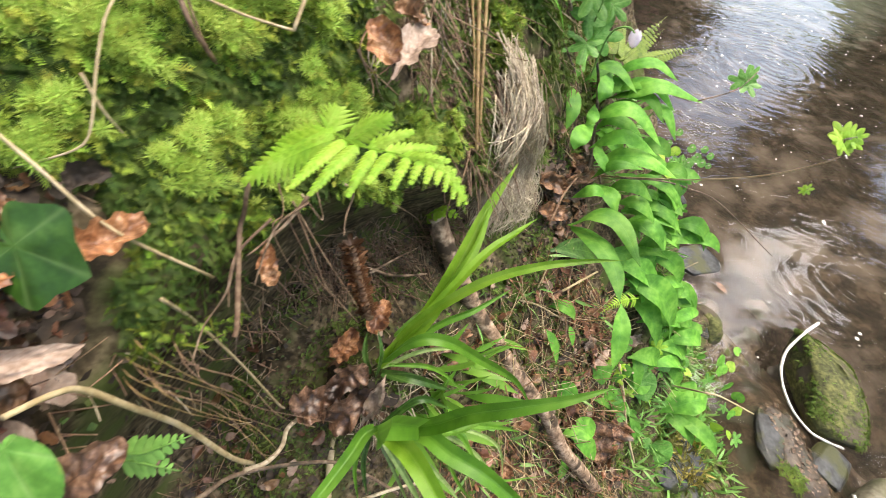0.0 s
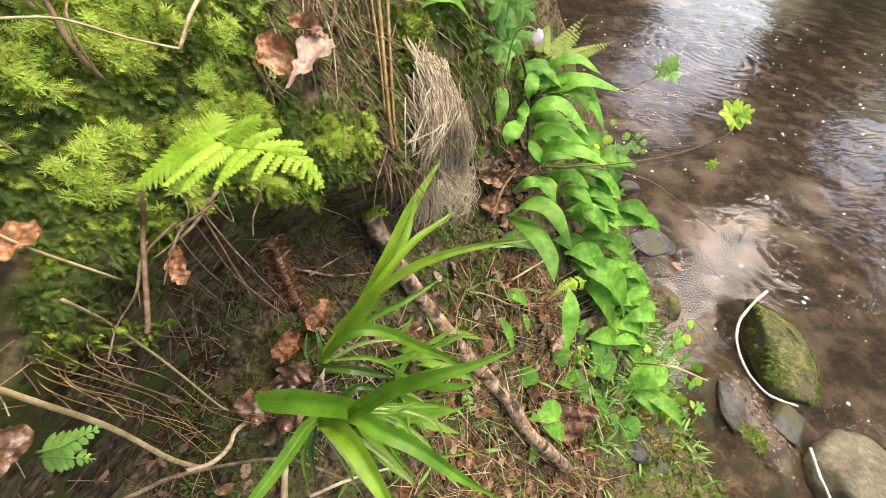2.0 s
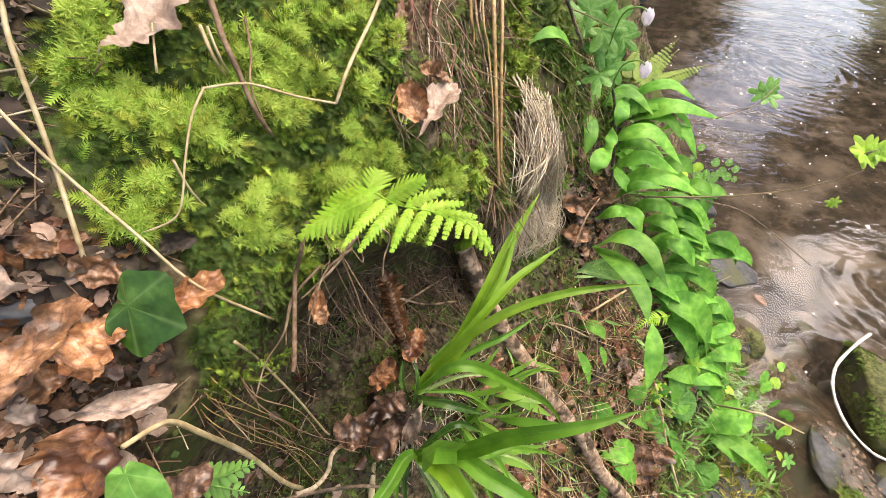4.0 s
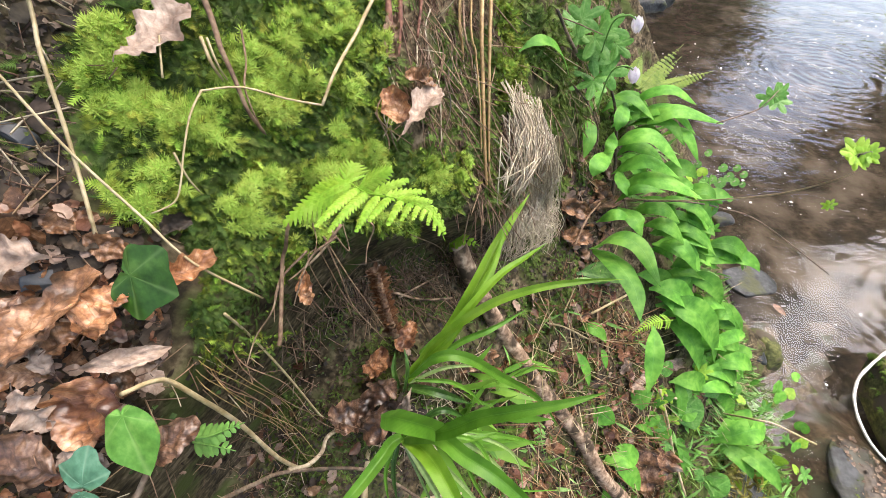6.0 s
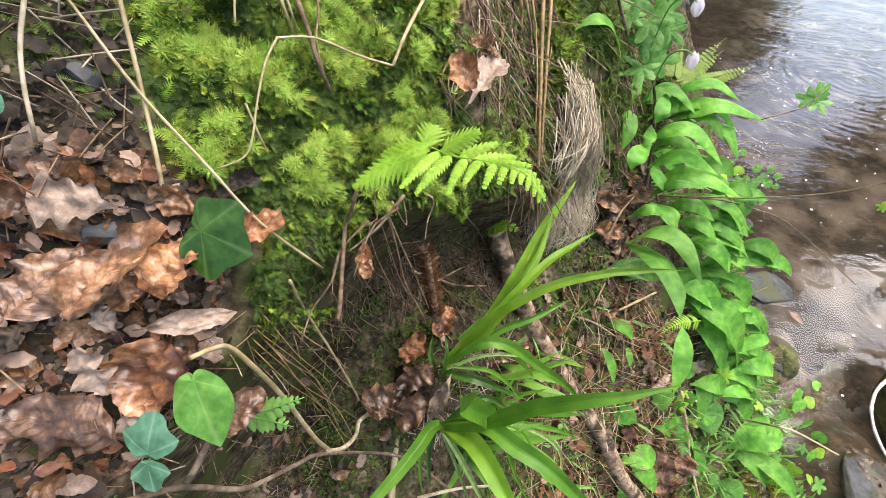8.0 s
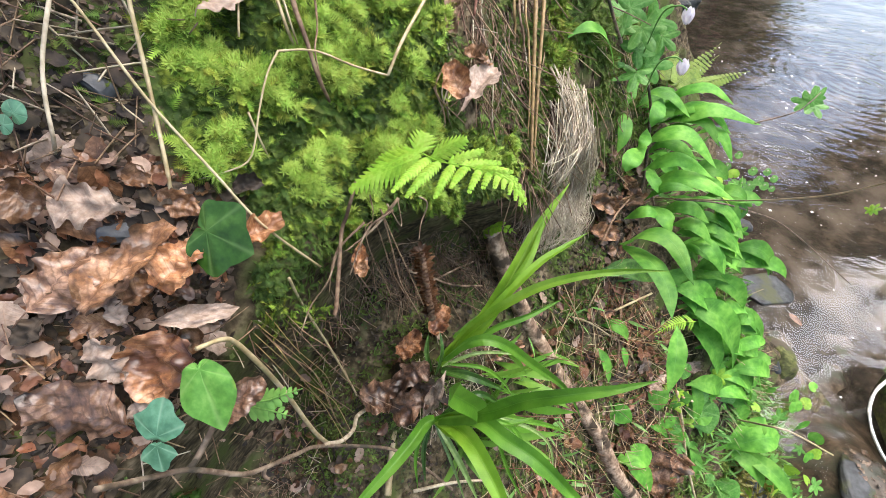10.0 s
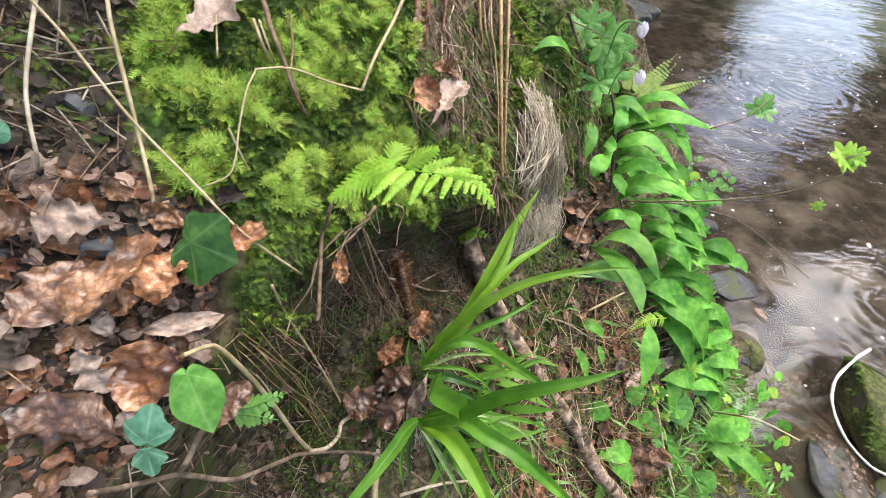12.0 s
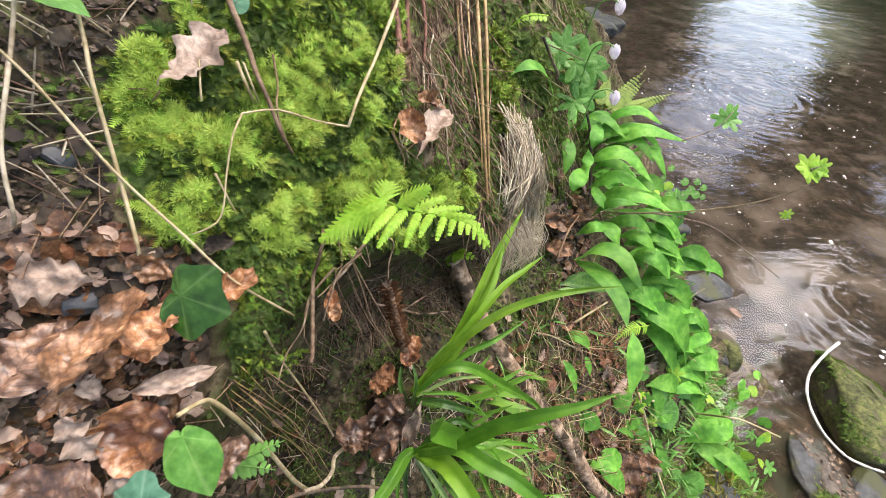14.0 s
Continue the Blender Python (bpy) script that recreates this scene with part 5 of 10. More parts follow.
# ---- ferns ----
big = plant("fern", (-0.092, 0.490, 0.077), "bright yellow-green young fern frond arching out over the hollow", "fern")
midrib(big, ((-0.092, 0.490, 0.077), (-0.079, 0.455, 0.083), (-0.067, 0.438, 0.081), (-0.052, 0.420, 0.072), (-0.032, 0.405, 0.067), (-0.015, 0.396, 0.062), (-0.005, 0.391, 0.054), (0.002, 0.389, 0.039)), 0.0006, FERN)
pinna(big, (-0.067, 0.438, 0.081), (-0.118, 0.447, 0.051), 0.0274, FERN)
pinna(big, (-0.059, 0.429, 0.076), (-0.080, 0.398, 0.046), 0.0081, FERN)
pinna(big, (-0.052, 0.420, 0.072), (-0.071, 0.396, 0.043), 0.0081, FERN)
pinna(big, (-0.043, 0.413, 0.069), (-0.053, 0.391, 0.043), 0.0067, FERN)
pinna(big, (-0.035, 0.407, 0.067), (-0.044, 0.384, 0.049), 0.0055, FERN)
pinna(big, (-0.026, 0.402, 0.065), (-0.033, 0.386, 0.047), 0.0048, FERN)
pinna(big, (-0.020, 0.399, 0.063), (-0.025, 0.386, 0.050), 0.0041, FERN)
pinna(big, (-0.015, 0.396, 0.061), (-0.018, 0.386, 0.051), 0.0034, FERN)
pinna(big, (-0.011, 0.394, 0.059), (-0.013, 0.386, 0.051), 0.0029, FERN)
pinna(big, (-0.007, 0.392, 0.057), (-0.009, 0.387, 0.048), 0.0024, FERN)
pinna(big, (-0.004, 0.391, 0.053), (-0.005, 0.387, 0.045), 0.0022, FERN)
pinna(big, (-0.001, 0.390, 0.048), (-0.002, 0.388, 0.042), 0.0017, FERN)
pinna(big, (-0.072, 0.445, 0.082), (-0.101, 0.455, 0.076), 0.0250, FERN)
pinna(big, (-0.069, 0.440, 0.081), (-0.065, 0.440, 0.096), 0.0229, FERN)
pinna(big, (-0.058, 0.427, 0.075), (-0.035, 0.417, 0.088), 0.0182, FERN)
pinna(big, (-0.046, 0.416, 0.070), (-0.023, 0.416, 0.081), 0.0099, FERN)
pinna(big, (-0.037, 0.409, 0.068), (-0.011, 0.415, 0.073), 0.0084, FERN)
pinna(big, (-0.029, 0.403, 0.066), (-0.006, 0.393, 0.063), 0.0060, FERN)
pinna(big, (-0.021, 0.399, 0.064), (-0.003, 0.392, 0.058), 0.0050, FERN)
pinna(big, (-0.015, 0.396, 0.062), (-0.001, 0.391, 0.054), 0.0040, FERN)
pinna(big, (-0.011, 0.394, 0.059), (0.001, 0.390, 0.050), 0.0033, FERN)
pinna(big, (-0.006, 0.392, 0.055), (0.002, 0.389, 0.046), 0.0030, FERN)
pinna(big, (-0.003, 0.390, 0.051), (0.002, 0.388, 0.043), 0.0023, FERN)
fern("small_fern", ((-0.189, 0.460, -0.115), (-0.169, 0.450, -0.109), (-0.153, 0.445, -0.101), (-0.141, 0.445, -0.096)), 0.0115, HERB, "tiny fresh green fern with rounded leaflets", 7, cut=False)
fern("small_fern", ((-0.187, 0.460, -0.118), (-0.166, 0.450, -0.116), (-0.147, 0.445, -0.117)), 0.0115, HERB, "tiny fresh green fern with rounded leaflets", 6, cut=False)
fern("small_fern", ((0.017, 0.800, 0.047), (0.037, 0.760, 0.055), (0.062, 0.745, 0.044)), 0.017, FERN, "tiny green fern by the branch end", 6, cut=False)
fern("small_fern", ((0.577, 1.130, -0.117), (0.511, 1.100, -0.121), (0.458, 1.090, -0.149)), 0.023, FERN, "light green fern tip over ramsons leaves", 13, stem_r=0.0014)
fern("fern", ((0.477, 1.120, 0.437), (0.539, 1.140, 0.505), (0.611, 1.160, 0.575)), 0.027, FERN_OLIVE, "olive green fern frond leaning over the stream", 15, "olive ferns", stem_r=0.0016, cut=False)
fern("fern", ((0.484, 1.120, 0.441), (0.541, 1.140, 0.487), (0.606, 1.160, 0.543)), 0.027, FERN_OLIVE, "olive green fern frond leaning over the stream", 15, "olive ferns", stem_r=0.0016, cut=False)
fern("fern", ((0.527, 1.120, 0.446), (0.604, 1.140, 0.478), (0.689, 1.160, 0.510)), 0.027, FERN_OLIVE, "olive green fern frond leaning over the stream", 15, "olive ferns", stem_r=0.0016, cut=False)
fern("fern", ((0.469, 1.120, 0.453), (0.484, 1.140, 0.504), (0.507, 1.160, 0.550)), 0.027, FERN_OLIVE, "olive green fern frond leaning over the stream", 15, "olive ferns", stem_r=0.0016, cut=False)
fern("small_fern", ((0.218, 0.984, -0.309), (0.219, 0.972, -0.344), (0.241, 0.999, -0.405)), 0.018, HERB, "tiny dark green fern beside the rush", 9)

p = plant("small_herb", (-0.270, 0.365, 0.187), "bright green pointed leaf at the top of the bank", "herb")
leaf(p, (-0.270, 0.365, 0.187), (-0.232, 0.372, 0.174), 0.004, 0.0200, HERB, "beech", across=6)
fern("small_fern", ((0.162, 0.700, 0.406), (0.141, 0.690, 0.400), (0.119, 0.690, 0.394), (0.102, 0.700, 0.382)), 0.011, HERB_YELLOW, "tiny pale green fern tip among hanging roots", 8, cut=False)

# ---- the rush tufts ----
p = plant("wood_rush", (-0.041, 0.700, -0.145), "fresh green wood-rush tuft with long arching blades", "rush", "wood-rush tufts")
blade(p, ((-0.039, 0.690, -0.138), (0.013, 0.680, -0.079), (0.051, 0.690, -0.013), (0.086, 0.710, 0.055), (0.133, 0.740, 0.123)), 0.0251, RUSH_BRIGHT)
blade(p, ((-0.035, 0.690, -0.134), (0.020, 0.675, -0.065), (0.054, 0.680, -0.016), (0.075, 0.690, 0.022), (0.092, 0.700, 0.077)), 0.0178, RUSH_BRIGHT, lean=0.5)
blade(p, ((-0.032, 0.690, -0.131), (0.036, 0.660, -0.043), (0.079, 0.660, 0.005), (0.113, 0.670, 0.028), (0.144, 0.680, 0.049)), 0.0130, RUSH_BRIGHT, lean=-0.3)
blade(p, ((-0.028, 0.690, -0.123), (-0.002, 0.670, -0.085), (0.034, 0.640, -0.049), (0.074, 0.620, -0.021), (0.122, 0.610, -0.004), (0.172, 0.607, 0.004), (0.214, 0.607, 0.007)), 0.0134, RUSH_BRIGHT)
blade(p, ((-0.032, 0.690, -0.131), (0.028, 0.680, -0.085), (0.071, 0.680, -0.066), (0.123, 0.700, -0.042)), 0.0126, RUSH, lean=0.7)
blade(p, ((-0.039, 0.690, -0.138), (-0.004, 0.660, -0.101), (0.034, 0.660, -0.099), (0.087, 0.700, -0.134), (0.158, 0.770, -0.188), (0.217, 0.850, -0.265)), 0.0174, RUSH)
# a few short blades of both tufts take the darker green of IVY
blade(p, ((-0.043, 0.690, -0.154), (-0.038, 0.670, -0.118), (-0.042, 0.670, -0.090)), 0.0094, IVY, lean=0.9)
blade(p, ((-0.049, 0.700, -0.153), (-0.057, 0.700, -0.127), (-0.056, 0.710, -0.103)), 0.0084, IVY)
blade(p, ((-0.035, 0.690, -0.142), (0.017, 0.700, -0.123), (0.088, 0.740, -0.132)), 0.0062, RUSH_PALE)
blade(p, ((-0.027, 0.690, -0.138), (0.019, 0.700, -0.143), (0.052, 0.730, -0.168), (0.075, 0.760, -0.198)), 0.0071, RUSH)
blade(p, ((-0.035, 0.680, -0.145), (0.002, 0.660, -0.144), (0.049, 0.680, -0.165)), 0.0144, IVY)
blade(p, ((-0.022, 0.690, -0.104), (-0.014, 0.690, -0.096), (0.014, 0.700, -0.073), (0.059, 0.720, -0.062)), 0.0076, RUSH, lean=-0.6)
p = plant("wood_rush", (-0.038, 0.660, -0.200), "lower wood-rush tuft with broad glossy blades", "rush", "wood-rush tufts")
blade(p, ((-0.038, 0.650, -0.198), (-0.012, 0.600, -0.171), (0.016, 0.560, -0.148), (0.042, 0.530, -0.124), (0.075, 0.505, -0.107), (0.110, 0.494, -0.096), (0.147, 0.492, -0.085)), 0.0187, RUSH)
blade(p, ((-0.036, 0.620, -0.184), (0.000, 0.550, -0.145), (-0.031, 0.460, -0.097), (-0.034, 0.395, -0.070), (-0.031, 0.362, -0.056)), 0.0230, RUSH, lean=1.2)
blade(p, ((-0.040, 0.650, -0.196), (-0.052, 0.640, -0.200), (-0.064, 0.620, -0.211), (-0.085, 0.600, -0.232), (-0.111, 0.580, -0.256), (-0.131, 0.570, -0.276)), 0.0184, RUSH)
blade(p, ((-0.035, 0.640, -0.194), (-0.020, 0.600, -0.182), (-0.002, 0.575, -0.187), (0.017, 0.555, -0.208), (0.032, 0.545, -0.233), (0.043, 0.550, -0.263)), 0.0248, RUSH_BRIGHT)
blade(p, ((-0.029, 0.630, -0.187), (0.005, 0.580, -0.165), (0.030, 0.555, -0.172), (0.062, 0.545, -0.187), (0.104, 0.550, -0.224), (0.151, 0.570, -0.268)), 0.0215, RUSH)
blade(p, ((-0.029, 0.640, -0.188), (0.011, 0.600, -0.177), (0.045, 0.600, -0.175), (0.072, 0.610, -0.171)), 0.0109, RUSH, lean=-0.5)
blade(p, ((-0.037, 0.650, -0.201), (-0.016, 0.640, -0.227), (0.005, 0.640, -0.261), (0.022, 0.650, -0.297)), 0.0089, RUSH_PALE)
blade(p, ((-0.039, 0.650, -0.201), (-0.022, 0.650, -0.233), (-0.004, 0.660, -0.276), (0.009, 0.670, -0.313)), 0.0063, RUSH_PALE, lean=0.6)
blade(p, ((-0.033, 0.650, -0.199), (0.006, 0.660, -0.230), (0.048, 0.680, -0.281), (0.077, 0.700, -0.328)), 0.0072, RUSH_PALE)
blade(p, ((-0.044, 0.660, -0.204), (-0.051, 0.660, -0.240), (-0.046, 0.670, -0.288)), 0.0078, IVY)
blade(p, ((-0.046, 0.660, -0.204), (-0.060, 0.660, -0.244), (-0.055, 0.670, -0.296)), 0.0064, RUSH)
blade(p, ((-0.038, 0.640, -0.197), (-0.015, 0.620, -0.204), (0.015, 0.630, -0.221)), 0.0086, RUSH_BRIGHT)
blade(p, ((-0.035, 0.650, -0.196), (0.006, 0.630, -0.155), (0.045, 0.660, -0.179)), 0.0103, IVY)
blade(p, ((-0.004, 0.600, -0.173), (0.023, 0.600, -0.174), (0.077, 0.630, -0.222), (0.121, 0.680, -0.310)), 0.0066, RUSH_PALE)
blade(p, ((-0.004, 0.600, -0.173), (0.034, 0.600, -0.169), (0.096, 0.630, -0.208), (0.121, 0.680, -0.301)), 0.0053, RUSH_PALE)
blade(p, ((-0.004, 0.600, -0.173), (0.012, 0.600, -0.166), (0.091, 0.630, -0.186), (0.140, 0.680, -0.218)), 0.0080, RUSH)
blade(p, ((-0.004, 0.600, -0.173), (0.045, 0.600, -0.178), (0.088, 0.630, -0.244), (0.174, 0.680, -0.276)), 0.0060, RUSH)
blade(p, ((-0.004, 0.600, -0.173), (0.022, 0.600, -0.179), (0.051, 0.630, -0.244), (0.085, 0.680, -0.309)), 0.0060, RUSH)

# ---- ramsons and other leaves on the slope ----
p = plant("ramsons", (0.484, 1.170, 0.319), "ramsons clump with long glossy green leaves arching over the water", "wild garlic", "ramsons plants")
blade(p, ((0.463, 1.140, 0.399), (0.481, 1.091, 0.416), (0.532, 1.067, 0.420), (0.590, 1.070, 0.387)), 0.0312, RAMSONS, "ramsons")
blade(p, ((0.388, 1.100, 0.399), (0.396, 1.051, 0.397), (0.428, 1.027, 0.377), (0.471, 1.030, 0.335)), 0.0323, RAMSONS, "ramsons")
blade(p, ((0.481, 1.130, 0.356), (0.497, 1.077, 0.360), (0.539, 1.051, 0.366), (0.639, 1.050, 0.338)), 0.0435, RAMSONS, "ramsons")
blade(p, ((0.472, 1.140, 0.372), (0.490, 1.091, 0.379), (0.535, 1.067, 0.372), (0.588, 1.070, 0.319)), 0.0416, RAMSONS, "ramsons")
blade(p, ((0.459, 1.140, 0.357), (0.492, 1.091, 0.357), (0.530, 1.067, 0.340), (0.565, 1.070, 0.290)), 0.0338, RAMSONS, "ramsons")
blade(p, ((0.530, 1.140, 0.328), (0.553, 1.091, 0.335), (0.571, 1.067, 0.310), (0.596, 1.070, 0.255)), 0.0312, RAMSONS, "ramsons")
blade(p, ((0.402, 1.100, 0.288), (0.419, 1.047, 0.301), (0.466, 1.021, 0.296), (0.528, 1.020, 0.228)), 0.0470, RAMSONS, "ramsons")
blade(p, ((0.420, 1.120, 0.268), (0.434, 1.074, 0.290), (0.469, 1.054, 0.277), (0.512, 1.060, 0.247)), 0.0332, RAMSONS, "ramsons")
blade(p, ((0.411, 1.110, 0.231), (0.432, 1.064, 0.245), (0.471, 1.044, 0.247), (0.541, 1.050, 0.213)), 0.0379, RAMSONS, "ramsons")
blade(p, ((0.431, 1.120, 0.201), (0.463, 1.071, 0.212), (0.514, 1.047, 0.203), (0.595, 1.050, 0.167)), 0.0483, RAMSONS, "ramsons")
blade(p, ((0.412, 1.090, 0.159), (0.425, 1.044, 0.180), (0.451, 1.024, 0.184), (0.500, 1.030, 0.178)), 0.0235, RAMSONS, "ramsons")
blade(p, ((0.424, 1.060, 0.390), (0.398, 1.021, 0.352), (0.385, 1.007, 0.323), (0.383, 1.020, 0.306)), 0.0327, RAMSONS, "ramsons")
blade(p, ((0.367, 1.050, 0.419), (0.329, 1.007, 0.385), (0.318, 0.991, 0.356), (0.319, 1.000, 0.339)), 0.0309, RAMSONS, "ramsons")
blade(p, ((0.315, 1.030, 0.374), (0.282, 0.987, 0.344), (0.264, 0.971, 0.308), (0.260, 0.980, 0.279)), 0.0279, RAMSONS, "ramsons")
blade(p, ((0.313, 1.040, 0.347), (0.313, 0.994, 0.314), (0.307, 0.974, 0.272), (0.298, 0.980, 0.235)), 0.0304, RAMSONS, "ramsons")
blade(p, ((0.396, 1.060, 0.274), (0.353, 1.014, 0.245), (0.331, 0.994, 0.221), (0.325, 1.000, 0.202)), 0.0407, RAMSONS, "ramsons")
blade(p, ((0.403, 1.080, 0.322), (0.383, 1.037, 0.292), (0.369, 1.021, 0.272), (0.360, 1.030, 0.259)), 0.0271, RAMSONS, "ramsons")
blade(p, ((0.429, 1.100, 0.244), (0.413, 1.061, 0.212), (0.418, 1.047, 0.188), (0.436, 1.060, 0.166)), 0.0341, RAMSONS, "ramsons")
blade(p, ((0.365, 1.080, 0.112), (0.379, 1.044, 0.124), (0.402, 1.034, 0.127), (0.439, 1.050, 0.111)), 0.0299, RAMSONS, "ramsons")
blade(p, ((0.419, 1.090, 0.150), (0.430, 1.047, 0.130), (0.439, 1.031, 0.107), (0.453, 1.040, 0.079)), 0.0448, RAMSONS, "ramsons")
blade(p, ((0.468, 1.130, 0.137), (0.494, 1.094, 0.152), (0.528, 1.084, 0.146), (0.573, 1.100, 0.118)), 0.0394, RAMSONS, "ramsons")
blade(p, ((0.502, 1.140, 0.112), (0.531, 1.107, 0.116), (0.561, 1.101, 0.100), (0.597, 1.120, 0.067)), 0.0400, RAMSONS, "ramsons")
blade(p, ((0.543, 1.170, 0.181), (0.584, 1.134, 0.176), (0.634, 1.124, 0.151), (0.686, 1.140, 0.106)), 0.0328, RAMSONS, "ramsons")
blade(p, ((0.583, 1.180, 0.099), (0.616, 1.147, 0.106), (0.658, 1.141, 0.081), (0.702, 1.160, 0.042)), 0.0333, RAMSONS, "ramsons")
blade(p, ((0.572, 1.170, 0.076), (0.582, 1.131, 0.076), (0.605, 1.117, 0.046), (0.634, 1.130, 0.002)), 0.0435, RAMSONS, "ramsons")
p = plant("ramsons", (0.334, 0.990, 0.051), "ramsons plant with two broad drooping leaves", "wild garlic", "ramsons plants")
blade(p, ((0.324, 0.980, 0.048), (0.314, 0.940, 0.055), (0.328, 0.890, 0.071), (0.359, 0.860, 0.051), (0.380, 0.830, -0.017)), 0.0476, RAMSONS, "ramsons")
blade(p, ((0.324, 0.980, 0.048), (0.318, 0.930, 0.042), (0.327, 0.870, 0.016), (0.341, 0.840, -0.024), (0.336, 0.810, -0.073)), 0.0477, RAMSONS, "ramsons")
p = plant("ramsons", (0.110, 0.723, 0.325), "single ramsons leaf high on the bank", "wild garlic", "ramsons plants")
leaf(p, (0.108, 0.714, 0.320), (0.206, 0.794, 0.319), 0.032, 0.0230, RAMSONS, "ramsons")
p = plant("ramsons", (0.495, 1.200, 0.065), "ramsons clump with broad glossy green leaves arching over the water", "wild garlic", "ramsons plants")
leaf(p, (0.313, 1.055, -0.007), (0.487, 1.159, -0.028), 0.020, 0.0530, IVY, "ramsons")
leaf(p, (0.553, 1.187, 0.068), (0.670, 1.175, 0.001), 0.034, 0.0588, RAMSONS, "ramsons")
leaf(p, (0.587, 1.185, 0.092), (0.683, 1.148, 0.055), 0.022, 0.0501, RAMSONS, "ramsons")
p = plant("ramsons", (0.697, 1.320, -0.067), "ramsons clump with broad glossy green leaves arching over the water", "wild garlic", "ramsons plants")
leaf(p, (0.649, 1.208, 0.045), (0.728, 1.200, 0.007), 0.018, 0.0377, RAMSONS, "ramsons")
leaf(p, (0.560, 1.211, -0.049), (0.717, 1.267, -0.130), 0.046, 0.0694, RAMSONS, "ramsons")
leaf(p, (0.587, 1.227, -0.094), (0.806, 1.312, -0.266), 0.087, 0.0861, RAMSONS, "ramsons")
leaf(p, (0.626, 1.250, -0.140), (0.735, 1.270, -0.277), 0.044, 0.0642, RAMSONS, "ramsons")
leaf(p, (0.503, 1.080, -0.124), (0.476, 1.050, -0.269), 0.018, 0.0451, RAMSONS, "ramsons")
leaf(p, (0.601, 1.234, -0.124), (0.766, 1.264, -0.118), 0.034, 0.0533, RAMSONS, "ramsons")
p = plant("ramsons", (0.921, 1.489, -0.584), "ramsons plant low over wet stones", "wild garlic", "ramsons plants")
leaf(p, (0.934, 1.494, -0.576), (1.097, 1.478, -0.525), 0.051, 0.0795, RAMSONS, "ramsons")
leaf(p, (0.944, 1.501, -0.589), (1.063, 1.488, -0.692), 0.040, 0.0576, RAMSONS, "ramsons")
leaf(p, (0.979, 1.530, -0.591), (1.126, 1.448, -0.714), 0.052, 0.0590, RAMSONS, "ramsons")
leaf(p, (0.959, 1.517, -0.576), (1.029, 1.458, -0.453), 0.031, 0.0689, RAMSONS, "ramsons")
leaf(p, (0.934, 1.494, -0.576), (1.007, 1.475, -0.470), 0.026, 0.0570, RAMSONS, "ramsons")
p = plant("ramsons", (0.446, 1.221, -0.511), "young ramsons plant by the fallen branch", "wild garlic", "ramsons plants")
leaf(p, (0.446, 1.221, -0.511), (0.566, 1.259, -0.509), 0.031, 0.0608, RAMSONS, "ramsons")
leaf(p, (0.469, 1.223, -0.506), (0.570, 1.262, -0.606), 0.030, 0.0504, RAMSONS, "ramsons")
p = plant("ramsons", (0.484, 1.262, -0.583), "young ramsons plant by the fallen branch", "wild garlic", "ramsons plants")
leaf(p, (0.484, 1.262, -0.583), (0.525, 1.254, -0.641), 0.014, 0.0421, RAMSONS, "ramsons")
leaf(p, (0.484, 1.262, -0.583), (0.439, 1.204, -0.626), 0.017, 0.0276, RAMSONS, "ramsons")
p = plant("ramsons", (0.329, 1.081, -0.135), "small ramsons seedling on litter", "wild garlic", "ramsons plants")
leaf(p, (0.329, 1.081, -0.135), (0.400, 1.094, -0.169), 0.028, 0.0315, RAMSONS, "ramsons")
leaf(p, (0.317, 1.059, -0.182), (0.348, 1.060, -0.260), 0.017, 0.0217, RAMSONS, "ramsons")
leaf(p, (0.401, 1.124, -0.186), (0.408, 1.112, -0.234), 0.005, 0.0161, RAMSONS, "ramsons")
p = plant("ramsons", (0.685, 1.303, -0.306), "narrow-leaved ramsons plant on the slope", "wild garlic", "ramsons plants")
leaf(p, (0.685, 1.303, -0.306), (0.706, 1.307, -0.432), 0.025, 0.0359, RAMSONS, "ramsons")
leaf(p, (0.536, 1.234, -0.417), (0.610, 1.271, -0.460), 0.018, 0.0214, RAMSONS, "ramsons")
leaf(p, (0.726, 1.354, -0.501), (0.756, 1.352, -0.615), 0.012, 0.0345, RAMSONS, "ramsons")
p = plant("ramsons", (0.738, 1.300, -0.030), "ramsons leaves at the bank's edge", "wild garlic", "ramsons plants")
leaf(p, (0.644, 1.245, 0.014), (0.548, 1.188, 0.053), 0.024, 0.0347, RAMSONS, "ramsons")
leaf(p, (0.646, 1.201, 0.118), (0.702, 1.164, 0.092), 0.014, 0.0315, RAMSONS, "ramsons")
leaf(p, (0.660, 1.200, 0.127), (0.705, 1.203, 0.034), 0.021, 0.0302, RAMSONS, "ramsons")
p = plant("ramsons", (0.501, 1.199, 0.298), "ramsons clump with broad bright green leaves", "wild garlic", "ramsons plants")
leaf(p, (0.478, 1.176, 0.283), (0.554, 1.126, 0.199), 0.032, 0.0341, RAMSONS, "ramsons", roll=0.07)
leaf(p, (0.447, 1.154, 0.278), (0.512, 1.148, 0.217), 0.021, 0.0421, RAMSONS, "ramsons", roll=0.29)
leaf(p, (0.458, 1.165, 0.291), (0.495, 1.145, 0.239), 0.020, 0.0298, RAMSONS, "ramsons", roll=-0.03)
leaf(p, (0.471, 1.172, 0.333), (0.523, 1.111, 0.328), 0.015, 0.0326, RAMSONS, "ramsons", roll=0.44)
leaf(p, (0.452, 1.154, 0.315), (0.527, 1.104, 0.325), 0.019, 0.0406, RAMSONS, "ramsons", roll=0.05)
p = plant("ramsons", (0.548, 1.207, 0.215), "ramsons clump with broad bright green leaves", "wild garlic", "ramsons plants")
